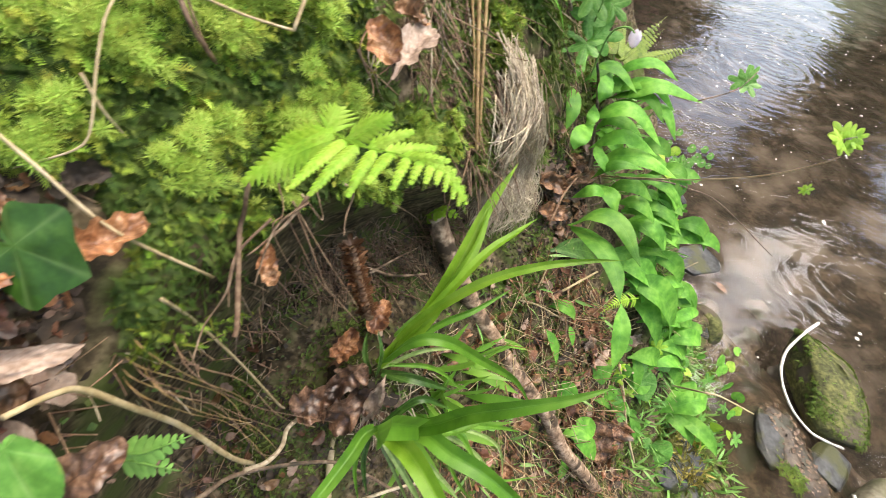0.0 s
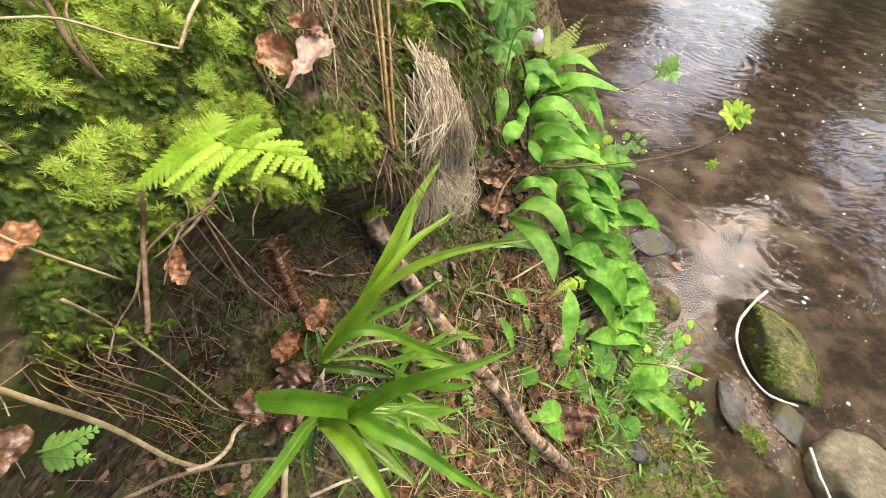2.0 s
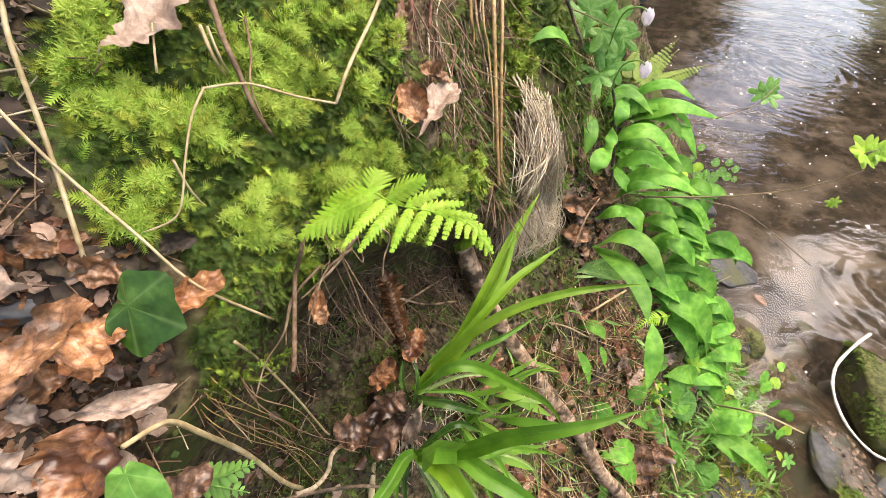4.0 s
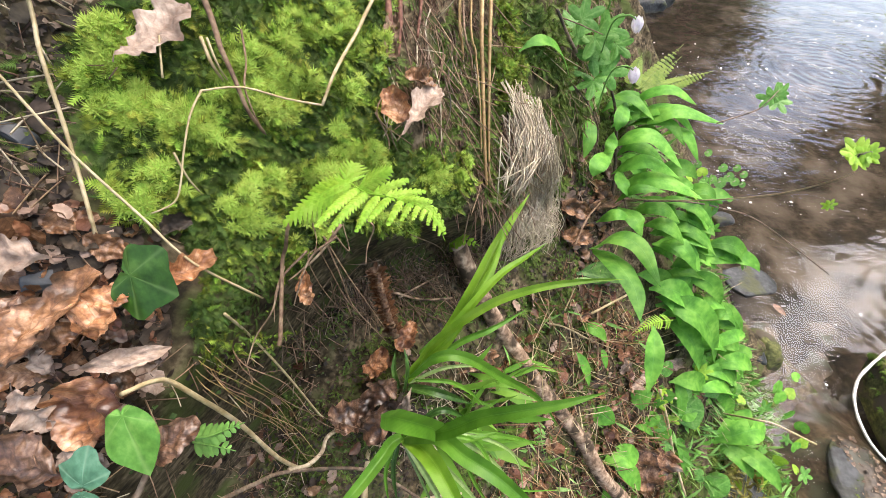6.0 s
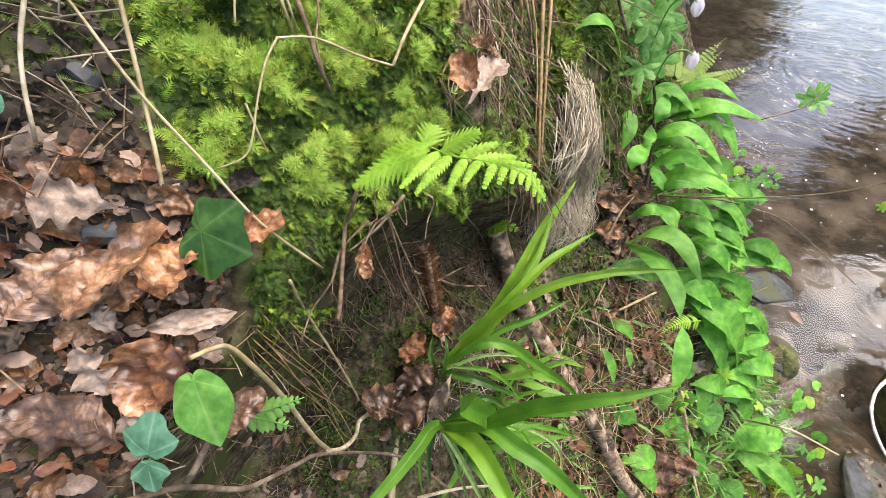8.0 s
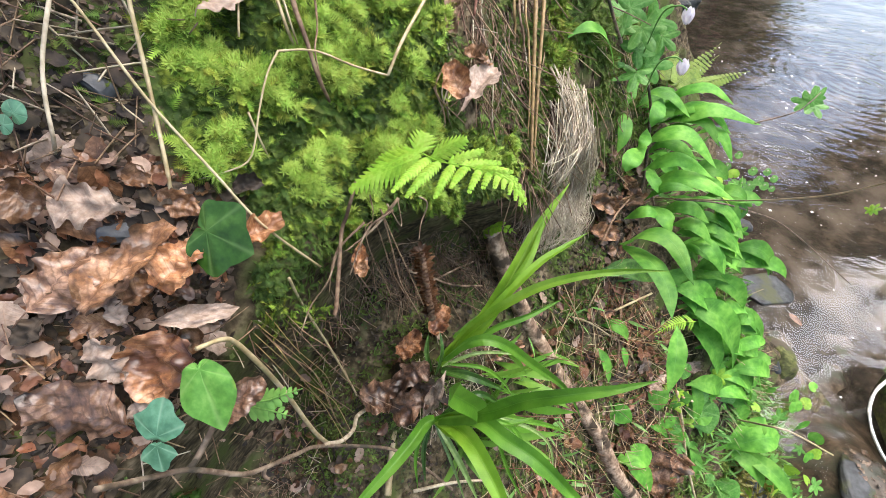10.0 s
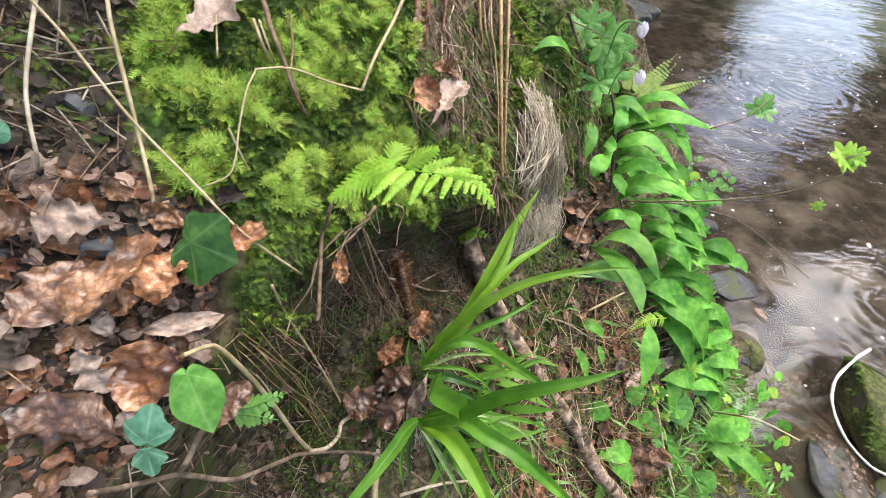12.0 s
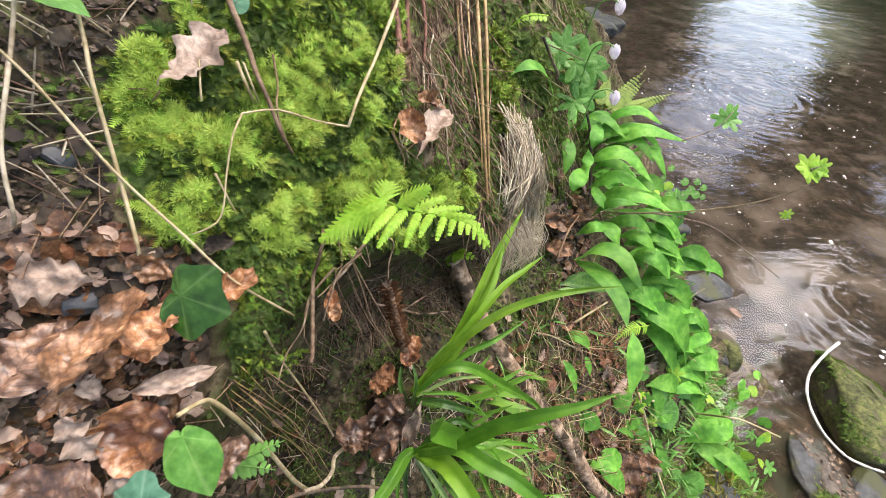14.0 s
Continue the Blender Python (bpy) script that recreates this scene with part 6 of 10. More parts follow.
leaf(p, (0.530, 1.165, 0.212), (0.601, 1.148, 0.202), 0.025, 0.0369, RAMSONS, "ramsons", roll=-0.26)
leaf(p, (0.534, 1.187, 0.210), (0.637, 1.143, 0.203), 0.024, 0.0397, RAMSONS, "ramsons", roll=-0.11)
leaf(p, (0.519, 1.175, 0.187), (0.606, 1.159, 0.107), 0.021, 0.0394, RAMSONS, "ramsons", roll=-0.03)
leaf(p, (0.598, 1.187, 0.182), (0.678, 1.128, 0.179), 0.034, 0.0359, RAMSONS, "ramsons", roll=-0.02)
leaf(p, (0.567, 1.188, 0.221), (0.606, 1.151, 0.233), 0.019, 0.0341, RAMSONS, "ramsons", roll=0.3)
leaf(p, (0.529, 1.169, 0.226), (0.633, 1.135, 0.230), 0.037, 0.0454, RAMSONS, "ramsons", roll=0.24)
p = plant("ramsons", (0.583, 1.217, 0.115), "ramsons clump with broad bright green leaves", "wild garlic", "ramsons plants")
leaf(p, (0.570, 1.192, 0.127), (0.624, 1.183, 0.062), 0.023, 0.0299, RAMSONS, "ramsons", roll=-0.23)
leaf(p, (0.569, 1.198, 0.092), (0.683, 1.177, 0.090), 0.035, 0.0378, RAMSONS, "ramsons", roll=0.47)
leaf(p, (0.550, 1.173, 0.143), (0.677, 1.177, 0.104), 0.022, 0.0341, RAMSONS, "ramsons", roll=-0.31)
leaf(p, (0.562, 1.200, 0.107), (0.631, 1.143, 0.096), 0.020, 0.0435, RAMSONS, "ramsons", roll=-0.21)
leaf(p, (0.555, 1.200, 0.097), (0.639, 1.171, 0.087), 0.022, 0.0482, RAMSONS, "ramsons", roll=0.38)
leaf(p, (0.587, 1.200, 0.109), (0.684, 1.168, 0.116), 0.022, 0.0350, RAMSONS, "ramsons", roll=0.2)
p = plant("ramsons", (0.652, 1.270, 0.014), "ramsons clump with broad bright green leaves", "wild garlic", "ramsons plants")
leaf(p, (0.596, 1.238, -0.021), (0.758, 1.264, -0.044), 0.043, 0.0395, RAMSONS, "ramsons", roll=-0.39)
leaf(p, (0.666, 1.255, -0.024), (0.789, 1.265, -0.093), 0.046, 0.0508, RAMSONS, "ramsons", roll=0.46)
leaf(p, (0.610, 1.217, 0.045), (0.741, 1.207, 0.039), 0.026, 0.0373, RAMSONS, "ramsons", roll=-0.07)
leaf(p, (0.635, 1.243, 0.008), (0.695, 1.189, 0.024), 0.024, 0.0482, RAMSONS, "ramsons", roll=0.48)
leaf(p, (0.666, 1.229, 0.019), (0.784, 1.206, 0.023), 0.030, 0.0438, RAMSONS, "ramsons", roll=0.06)
leaf(p, (0.626, 1.249, -0.001), (0.698, 1.266, -0.087), 0.030, 0.0472, RAMSONS, "ramsons", roll=0.21)
p = plant("ramsons", (0.729, 1.338, -0.133), "ramsons clump with broad bright green leaves", "wild garlic", "ramsons plants")
leaf(p, (0.712, 1.309, -0.129), (0.770, 1.320, -0.246), 0.022, 0.0496, RAMSONS, "ramsons", roll=-0.1)
leaf(p, (0.694, 1.302, -0.144), (0.792, 1.327, -0.190), 0.034, 0.0523, RAMSONS, "ramsons", roll=-0.28)
leaf(p, (0.709, 1.306, -0.121), (0.758, 1.324, -0.199), 0.018, 0.0511, RAMSONS, "ramsons", roll=-0.26)
leaf(p, (0.693, 1.300, -0.094), (0.736, 1.254, -0.087), 0.014, 0.0397, RAMSONS, "ramsons", roll=-0.08)
leaf(p, (0.682, 1.285, -0.129), (0.813, 1.280, -0.105), 0.041, 0.0424, RAMSONS, "ramsons", roll=-0.33)
leaf(p, (0.645, 1.266, -0.142), (0.743, 1.306, -0.219), 0.040, 0.0341, RAMSONS, "ramsons", roll=-0.24)
p = plant("ramsons", (0.772, 1.356, -0.234), "ramsons clump with broad bright green leaves", "wild garlic", "ramsons plants")
leaf(p, (0.780, 1.345, -0.245), (0.922, 1.345, -0.194), 0.046, 0.0376, RAMSONS, "ramsons", roll=0.06)
leaf(p, (0.672, 1.276, -0.210), (0.870, 1.350, -0.242), 0.045, 0.0488, RAMSONS, "ramsons", roll=-0.05)
leaf(p, (0.838, 1.378, -0.250), (0.968, 1.407, -0.355), 0.037, 0.0465, RAMSONS, "ramsons", roll=-0.44)
leaf(p, (0.724, 1.317, -0.215), (0.851, 1.372, -0.222), 0.032, 0.0496, RAMSONS, "ramsons", roll=-0.21)
leaf(p, (0.724, 1.311, -0.217), (0.823, 1.349, -0.202), 0.023, 0.0455, RAMSONS, "ramsons", roll=-0.14)
p = plant("ramsons", (0.421, 1.151, 0.379), "ramsons clump with broad bright green leaves", "wild garlic", "ramsons plants")
leaf(p, (0.417, 1.132, 0.349), (0.533, 1.140, 0.373), 0.031, 0.0387, RAMSONS, "ramsons", roll=0.07)
leaf(p, (0.407, 1.125, 0.385), (0.489, 1.138, 0.385), 0.017, 0.0449, RAMSONS, "ramsons", roll=-0.2)
leaf(p, (0.423, 1.138, 0.380), (0.491, 1.118, 0.358), 0.016, 0.0348, RAMSONS, "ramsons", roll=0.11)
leaf(p, (0.380, 1.098, 0.374), (0.523, 1.144, 0.386), 0.041, 0.0448, RAMSONS, "ramsons", roll=-0.14)
p = plant("ramsons", (0.597, 1.263, -0.036), "ramsons clump with broad bright green leaves", "wild garlic", "ramsons plants")
leaf(p, (0.631, 1.246, -0.008), (0.709, 1.199, 0.029), 0.020, 0.0322, RAMSONS, "ramsons", roll=-0.18)
leaf(p, (0.585, 1.227, -0.071), (0.663, 1.241, -0.159), 0.039, 0.0346, RAMSONS, "ramsons", roll=0.11)
leaf(p, (0.516, 1.196, -0.011), (0.658, 1.264, -0.069), 0.031, 0.0508, RAMSONS, "ramsons", roll=0.49)
leaf(p, (0.586, 1.244, -0.036), (0.666, 1.271, -0.133), 0.027, 0.0386, RAMSONS, "ramsons", roll=-0.6)
p = plant("ramsons", (0.657, 1.211, 0.179), "ramsons clump with broad bright green leaves", "wild garlic", "ramsons plants")
leaf(p, (0.609, 1.195, 0.123), (0.716, 1.206, 0.029), 0.049, 0.0415, RAMSONS, "ramsons", roll=-0.24)
leaf(p, (0.622, 1.173, 0.170), (0.699, 1.179, 0.086), 0.029, 0.0363, RAMSONS, "ramsons", roll=0.08)
leaf(p, (0.634, 1.171, 0.180), (0.685, 1.165, 0.113), 0.022, 0.0340, RAMSONS, "ramsons", roll=0.22)
leaf(p, (0.653, 1.182, 0.183), (0.746, 1.166, 0.185), 0.017, 0.0374, RAMSONS, "ramsons", roll=-0.03)
p = plant("ramsons", (0.803, 1.360, -0.132), "ramsons clump with broad bright green leaves", "wild garlic", "ramsons plants")
leaf(p, (0.769, 1.322, -0.103), (0.923, 1.360, -0.198), 0.045, 0.0472, RAMSONS, "ramsons", roll=0.09)
leaf(p, (0.810, 1.345, -0.148), (0.897, 1.339, -0.208), 0.030, 0.0387, RAMSONS, "ramsons", roll=0.43)
leaf(p, (0.782, 1.329, -0.134), (0.846, 1.293, -0.128), 0.019, 0.0498, RAMSONS, "ramsons", roll=-0.1)
leaf(p, (0.804, 1.363, -0.170), (0.902, 1.341, -0.163), 0.029, 0.0544, RAMSONS, "ramsons", roll=-0.21)
leaf(p, (0.760, 1.327, -0.140), (0.819, 1.284, -0.118), 0.022, 0.0498, RAMSONS, "ramsons", roll=-0.11)
p = plant("ramsons", (0.864, 1.409, -0.276), "ramsons clump with broad bright green leaves", "wild garlic", "ramsons plants")
leaf(p, (0.814, 1.354, -0.292), (0.977, 1.390, -0.306), 0.051, 0.0525, RAMSONS, "ramsons", roll=-0.01)
leaf(p, (0.891, 1.411, -0.269), (0.982, 1.393, -0.265), 0.026, 0.0461, RAMSONS, "ramsons", roll=-0.04)
leaf(p, (0.846, 1.389, -0.244), (0.927, 1.415, -0.353), 0.047, 0.0402, RAMSONS, "ramsons", roll=0.1)
leaf(p, (0.821, 1.363, -0.227), (0.921, 1.368, -0.238), 0.029, 0.0473, RAMSONS, "ramsons", roll=-0.0)
leaf(p, (0.824, 1.364, -0.273), (0.916, 1.423, -0.367), 0.029, 0.0373, RAMSONS, "ramsons", roll=-0.06)
p = plant("ramsons", (0.753, 1.340, -0.347), "ramsons clump with broad bright green leaves", "wild garlic", "ramsons plants")
leaf(p, (0.846, 1.387, -0.374), (0.975, 1.485, -0.494), 0.043, 0.0476, RAMSONS, "ramsons", roll=0.4)
leaf(p, (0.776, 1.339, -0.329), (0.956, 1.424, -0.340), 0.051, 0.0493, RAMSONS, "ramsons", roll=0.13)
leaf(p, (0.742, 1.316, -0.355), (0.941, 1.425, -0.409), 0.065, 0.0418, RAMSONS, "ramsons", roll=-0.38)
leaf(p, (0.651, 1.271, -0.311), (0.799, 1.339, -0.352), 0.039, 0.0559, RAMSONS, "ramsons", roll=0.24)
leaf(p, (0.777, 1.341, -0.302), (0.962, 1.446, -0.398), 0.064, 0.0559, RAMSONS, "ramsons", roll=-0.23)
p = plant("ramsons", (0.738, 1.250, 0.051), "ramsons clump with broad bright green leaves", "wild garlic", "ramsons plants")
leaf(p, (0.709, 1.238, 0.039), (0.777, 1.199, 0.024), 0.027, 0.0391, RAMSONS, "ramsons", roll=-0.03)
leaf(p, (0.702, 1.201, 0.068), (0.828, 1.225, 0.009), 0.043, 0.0484, RAMSONS, "ramsons", roll=0.09)
leaf(p, (0.712, 1.217, 0.071), (0.821, 1.226, 0.004), 0.042, 0.0477, RAMSONS, "ramsons", roll=0.12)
leaf(p, (0.743, 1.233, 0.026), (0.854, 1.210, 0.002), 0.036, 0.0395, RAMSONS, "ramsons", roll=0.13)
p = plant("small_herb", (-0.282, 0.409, 0.208), "fresh green leaf over the litter at the bank's top", "herb", "herbs on the slope")
round_leaf(p, (-0.266, 0.389, 0.195), (-0.6, 0.3), 0.0164, HERB, "ovate", 0.2, 0.1)
stalk(p, (-0.282, 0.409, 0.208), (-0.266, 0.389, 0.195))
p = plant("small_herb", (-0.189, 0.464, 0.246), "small blue-green leaf at the edge of the moss", "herb", "herbs on the slope")
round_leaf(p, (-0.180, 0.442, 0.232), (0.6, 0.2), 0.0112, IVY_PALE, "round", 0.2, 0.1)
stalk(p, (-0.189, 0.464, 0.246), (-0.180, 0.442, 0.232))
p = plant("small_herb", (0.757, 1.354, -0.410), "light green heart-shaped herb leaf", "herb", "herbs on the slope")
round_leaf(p, (0.742, 1.332, -0.402), (0.3, -0.8), 0.0689, HERB, "heart", 0.2, 0.1)
stalk(p, (0.757, 1.354, -0.410), (0.742, 1.332, -0.402))
p = plant("small_herb", (0.832, 1.383, -0.340), "light green heart-shaped herb leaf", "herb", "herbs on the slope")
round_leaf(p, (0.816, 1.360, -0.333), (0.4, -0.6), 0.0606, HERB, "heart", 0.2, 0.1)
stalk(p, (0.832, 1.383, -0.340), (0.816, 1.360, -0.333))
p = plant("small_herb", (0.899, 1.423, -0.252), "round light green herb leaf", "herb", "herbs on the slope")
round_leaf(p, (0.883, 1.401, -0.247), (0.8, 0.0), 0.0591, HERB, "round", 0.2, 0.1)
stalk(p, (0.899, 1.423, -0.252), (0.883, 1.401, -0.247))
p = plant("small_herb", (0.717, 1.323, -0.360), "small round green leaf", "herb", "herbs on the slope")
round_leaf(p, (0.703, 1.300, -0.352), (0.6, -0.2), 0.0383, HERB, "round", 0.2, 0.1)
stalk(p, (0.717, 1.323, -0.360), (0.703, 1.300, -0.352))
p = plant("small_herb", (0.416, 1.151, -0.355), "small dark green heart-shaped leaf", "herb", "herbs on the slope")
round_leaf(p, (0.404, 1.127, -0.347), (0.5, -0.3), 0.0406, RAMSONS, "heart", 0.2, 0.1)
stalk(p, (0.416, 1.151, -0.355), (0.404, 1.127, -0.347))
p = plant("small_herb", (0.552, 1.231, -0.329), "small dark green leaf", "herb", "herbs on the slope")
round_leaf(p, (0.539, 1.208, -0.322), (0.1, -0.8), 0.0440, RAMSONS, "heart", 0.2, 0.1)
stalk(p, (0.552, 1.231, -0.329), (0.539, 1.208, -0.322))
p = plant("small_herb", (0.606, 1.277, -0.413), "small green leaf on litter", "herb", "herbs on the slope")
round_leaf(p, (0.592, 1.254, -0.404), (0.5, -0.5), 0.0306, RAMSONS, "round", 0.2, 0.1)
stalk(p, (0.606, 1.277, -0.413), (0.592, 1.254, -0.404))
p = plant("small_herb", (1.002, 1.498, -0.405), "small green leaf on wet stone", "herb", "herbs on the slope")
round_leaf(p, (0.985, 1.477, -0.399), (0.5, 0.5), 0.0369, HERB, "round", 0.2, 0.1)
stalk(p, (1.002, 1.498, -0.405), (0.985, 1.477, -0.399))
p = plant("small_herb", (0.915, 1.467, -0.711), "round light green leaf at the bank's foot", "herb", "herbs on the slope")
round_leaf(p, (0.900, 1.447, -0.700), (0.6, 0.3), 0.0721, HERB, "round", 0.2, 0.1)
stalk(p, (0.915, 1.467, -0.711), (0.900, 1.447, -0.700))
p = plant("small_herb", (0.885, 1.368, -0.145), "small bright green herb leaf at the bank's edge", "herb", "herbs on the slope")
round_leaf(p, (0.866, 1.344, -0.142), (-1.22, -1.43), 0.0364, HERB, "round", -0.42, -0.42)
stalk(p, (0.885, 1.368, -0.145), (0.866, 1.344, -0.142))
p = plant("small_herb", (0.966, 1.481, -0.370), "small bright green herb leaf at the bank's edge", "herb", "herbs on the slope")
round_leaf(p, (0.944, 1.452, -0.361), (0.66, -0.52), 0.0345, RAMSONS, "round", -0.3, 0.54)
stalk(p, (0.966, 1.481, -0.370), (0.944, 1.452, -0.361))
p = plant("small_herb", (0.662, 1.203, 0.250), "small bright green herb leaf at the bank's edge", "herb", "herbs on the slope")
round_leaf(p, (0.650, 1.186, 0.246), (-0.31, 0.07), 0.0218, HERB_YELLOW, "round", 0.45, 0.32)
stalk(p, (0.662, 1.203, 0.250), (0.650, 1.186, 0.246))
p = plant("small_herb", (0.652, 1.285, -0.279), "small bright green herb leaf at the bank's edge", "herb", "herbs on the slope")
round_leaf(p, (0.636, 1.260, -0.273), (1.71, 0.36), 0.0316, HERB, "round", 0.19, -0.15)
stalk(p, (0.652, 1.285, -0.279), (0.636, 1.260, -0.273))
p = plant("small_herb", (0.938, 1.412, -0.227), "small bright green herb leaf at the bank's edge", "herb", "herbs on the slope")
round_leaf(p, (0.913, 1.381, -0.221), (-0.25, 0.54), 0.0277, RAMSONS, "heart", 0.22, -0.26)
stalk(p, (0.938, 1.412, -0.227), (0.913, 1.381, -0.221))
p = plant("small_herb", (1.036, 1.507, -0.440), "small bright green herb leaf at the bank's edge", "herb", "herbs on the slope")
round_leaf(p, (1.015, 1.481, -0.432), (0.4, 1.45), 0.0230, HERB_YELLOW, "heart", -0.19, -0.62)
stalk(p, (1.036, 1.507, -0.440), (1.015, 1.481, -0.432))
p = plant("small_herb", (0.713, 1.212, 0.165), "small bright green herb leaf at the bank's edge", "herb", "herbs on the slope")
round_leaf(p, (0.693, 1.183, 0.161), (-0.67, 0.02), 0.0256, HERB, "heart", -0.19, -0.19)
stalk(p, (0.713, 1.212, 0.165), (0.693, 1.183, 0.161))
p = plant("small_herb", (0.667, 1.323, -0.462), "small bright green herb leaf at the bank's edge", "herb", "herbs on the slope")
round_leaf(p, (0.653, 1.300, -0.453), (-0.74, -1.14), 0.0380, RAMSONS, "heart", 0.71, 0.05)
stalk(p, (0.667, 1.323, -0.462), (0.653, 1.300, -0.453))
p = plant("small_herb", (0.926, 1.464, -0.401), "small bright green herb leaf at the bank's edge", "herb", "herbs on the slope")
round_leaf(p, (0.901, 1.431, -0.391), (0.75, 0.81), 0.0407, HERB_YELLOW, "lobed", -0.4, -0.58)
stalk(p, (0.926, 1.464, -0.401), (0.901, 1.431, -0.391))
p = plant("small_herb", (1.194, 1.525, -0.503), "small bright green herb leaf at the bank's edge", "herb", "herbs on the slope")
round_leaf(p, (1.171, 1.499, -0.493), (-0.72, -0.31), 0.0205, HERB, "lobed", -1.04, 0.43)
stalk(p, (1.194, 1.525, -0.503), (1.171, 1.499, -0.493))
p = plant("small_herb", (0.735, 1.250, 0.047), "small bright green herb leaf at the bank's edge", "herb", "herbs on the slope")
round_leaf(p, (0.713, 1.219, 0.046), (-0.27, 0.16), 0.0154, RAMSONS, "lobed", -0.32, 0.08)
stalk(p, (0.735, 1.250, 0.047), (0.713, 1.219, 0.046))
p = plant("small_herb", (0.624, 1.276, -0.372), "small bright green herb leaf at the bank's edge", "herb", "herbs on the slope")
round_leaf(p, (0.609, 1.251, -0.364), (0.03, 0.13), 0.0342, HERB_YELLOW, "lobed", -0.53, 0.16)
stalk(p, (0.624, 1.276, -0.372), (0.609, 1.251, -0.364))
p = plant("small_herb", (0.835, 1.392, -0.194), "small bright green herb leaf at the bank's edge", "herb", "herbs on the slope")
round_leaf(p, (0.809, 1.356, -0.188), (0.84, -0.71), 0.0313, HERB, "round", -0.26, 0.57)
stalk(p, (0.835, 1.392, -0.194), (0.809, 1.356, -0.188))
p = plant("small_herb", (1.153, 1.499, -0.396), "small bright green herb leaf at the bank's edge", "herb", "herbs on the slope")
round_leaf(p, (1.122, 1.464, -0.386), (0.23, 1.17), 0.0344, RAMSONS, "round", 0.37, 0.11)
stalk(p, (1.153, 1.499, -0.396), (1.122, 1.464, -0.386))
p = plant("small_herb", (0.646, 1.204, 0.235), "small bright green herb leaf at the bank's edge", "herb", "herbs on the slope")
round_leaf(p, (0.632, 1.183, 0.230), (-0.04, -1.26), 0.0163, HERB_YELLOW, "round", -0.44, 0.2)
stalk(p, (0.646, 1.204, 0.235), (0.632, 1.183, 0.230))
p = plant("small_herb", (0.748, 1.378, -0.530), "small bright green herb leaf at the bank's edge", "herb", "herbs on the slope")
round_leaf(p, (0.737, 1.361, -0.522), (-1.15, 0.45), 0.0294, HERB, "round", -0.43, -0.06)
stalk(p, (0.748, 1.378, -0.530), (0.737, 1.361, -0.522))
p = plant("small_herb", (0.991, 1.471, -0.347), "small bright green herb leaf at the bank's edge", "herb", "herbs on the slope")
round_leaf(p, (0.966, 1.440, -0.338), (0.4, -0.36), 0.0278, RAMSONS, "heart", 0.14, -0.36)
stalk(p, (0.991, 1.471, -0.347), (0.966, 1.440, -0.338))
p = plant("small_herb", (1.120, 1.512, -0.452), "small bright green herb leaf at the bank's edge", "herb", "herbs on the slope")
round_leaf(p, (1.101, 1.489, -0.444), (-0.33, 0.5), 0.0211, HERB_YELLOW, "heart", 0.01, 0.34)
stalk(p, (1.120, 1.512, -0.452), (1.101, 1.489, -0.444))
p = plant("small_herb", (0.718, 1.248, 0.049), "small bright green herb leaf at the bank's edge", "herb", "herbs on the slope")
round_leaf(p, (0.707, 1.233, 0.049), (-0.78, 0.12), 0.0234, HERB, "heart", 0.6, -0.52)
stalk(p, (0.718, 1.248, 0.049), (0.707, 1.233, 0.049))
p = plant("small_herb", (0.641, 1.280, -0.351), "small bright green herb leaf at the bank's edge", "herb", "herbs on the slope")
round_leaf(p, (0.623, 1.251, -0.341), (0.87, 0.12), 0.0321, RAMSONS, "heart", -0.21, 0.64)
stalk(p, (0.641, 1.280, -0.351), (0.623, 1.251, -0.341))
p = plant("small_herb", (0.874, 1.391, -0.190), "small bright green herb leaf at the bank's edge", "herb", "herbs on the slope")
round_leaf(p, (0.850, 1.359, -0.184), (-0.61, -0.61), 0.0400, HERB_YELLOW, "lobed", -0.26, -0.02)
stalk(p, (0.874, 1.391, -0.190), (0.850, 1.359, -0.184))
p = plant("small_herb", (1.295, 1.554, -0.709), "small bright green herb leaf at the bank's edge", "herb", "herbs on the slope")
round_leaf(p, (1.283, 1.542, -0.703), (1.71, -0.67), 0.0405, HERB, "lobed", -0.14, -0.02)
stalk(p, (1.295, 1.554, -0.709), (1.283, 1.542, -0.703))
p = plant("small_herb", (0.687, 1.213, 0.145), "small bright green herb leaf at the bank's edge", "herb", "herbs on the slope")
round_leaf(p, (0.674, 1.194, 0.143), (0.05, -0.82), 0.0221, RAMSONS, "lobed", 0.14, -0.51)
stalk(p, (0.687, 1.213, 0.145), (0.674, 1.194, 0.143))
p = plant("small_herb", (0.638, 1.278, -0.334), "small bright green herb leaf at the bank's edge", "herb", "herbs on the slope")
round_leaf(p, (0.618, 1.243, -0.324), (0.2, -1.99), 0.0167, HERB_YELLOW, "lobed", 0.64, 0.56)
stalk(p, (0.638, 1.278, -0.334), (0.618, 1.243, -0.324))
p = plant("small_herb", (0.921, 1.421, -0.246), "small bright green herb leaf at the bank's edge", "herb", "herbs on the slope")
round_leaf(p, (0.909, 1.406, -0.243), (-0.72, 0.39), 0.0229, HERB, "round", -0.65, 0.18)
stalk(p, (0.921, 1.421, -0.246), (0.909, 1.406, -0.243))
p = plant("small_herb", (1.209, 1.522, -0.491), "small bright green herb leaf at the bank's edge", "herb", "herbs on the slope")
round_leaf(p, (1.180, 1.491, -0.480), (1.59, 0.49), 0.0302, RAMSONS, "round", 0.62, 0.08)
stalk(p, (1.209, 1.522, -0.491), (1.180, 1.491, -0.480))
p = plant("small_herb", (0.657, 1.214, 0.138), "small bright green herb leaf at the bank's edge", "herb", "herbs on the slope")
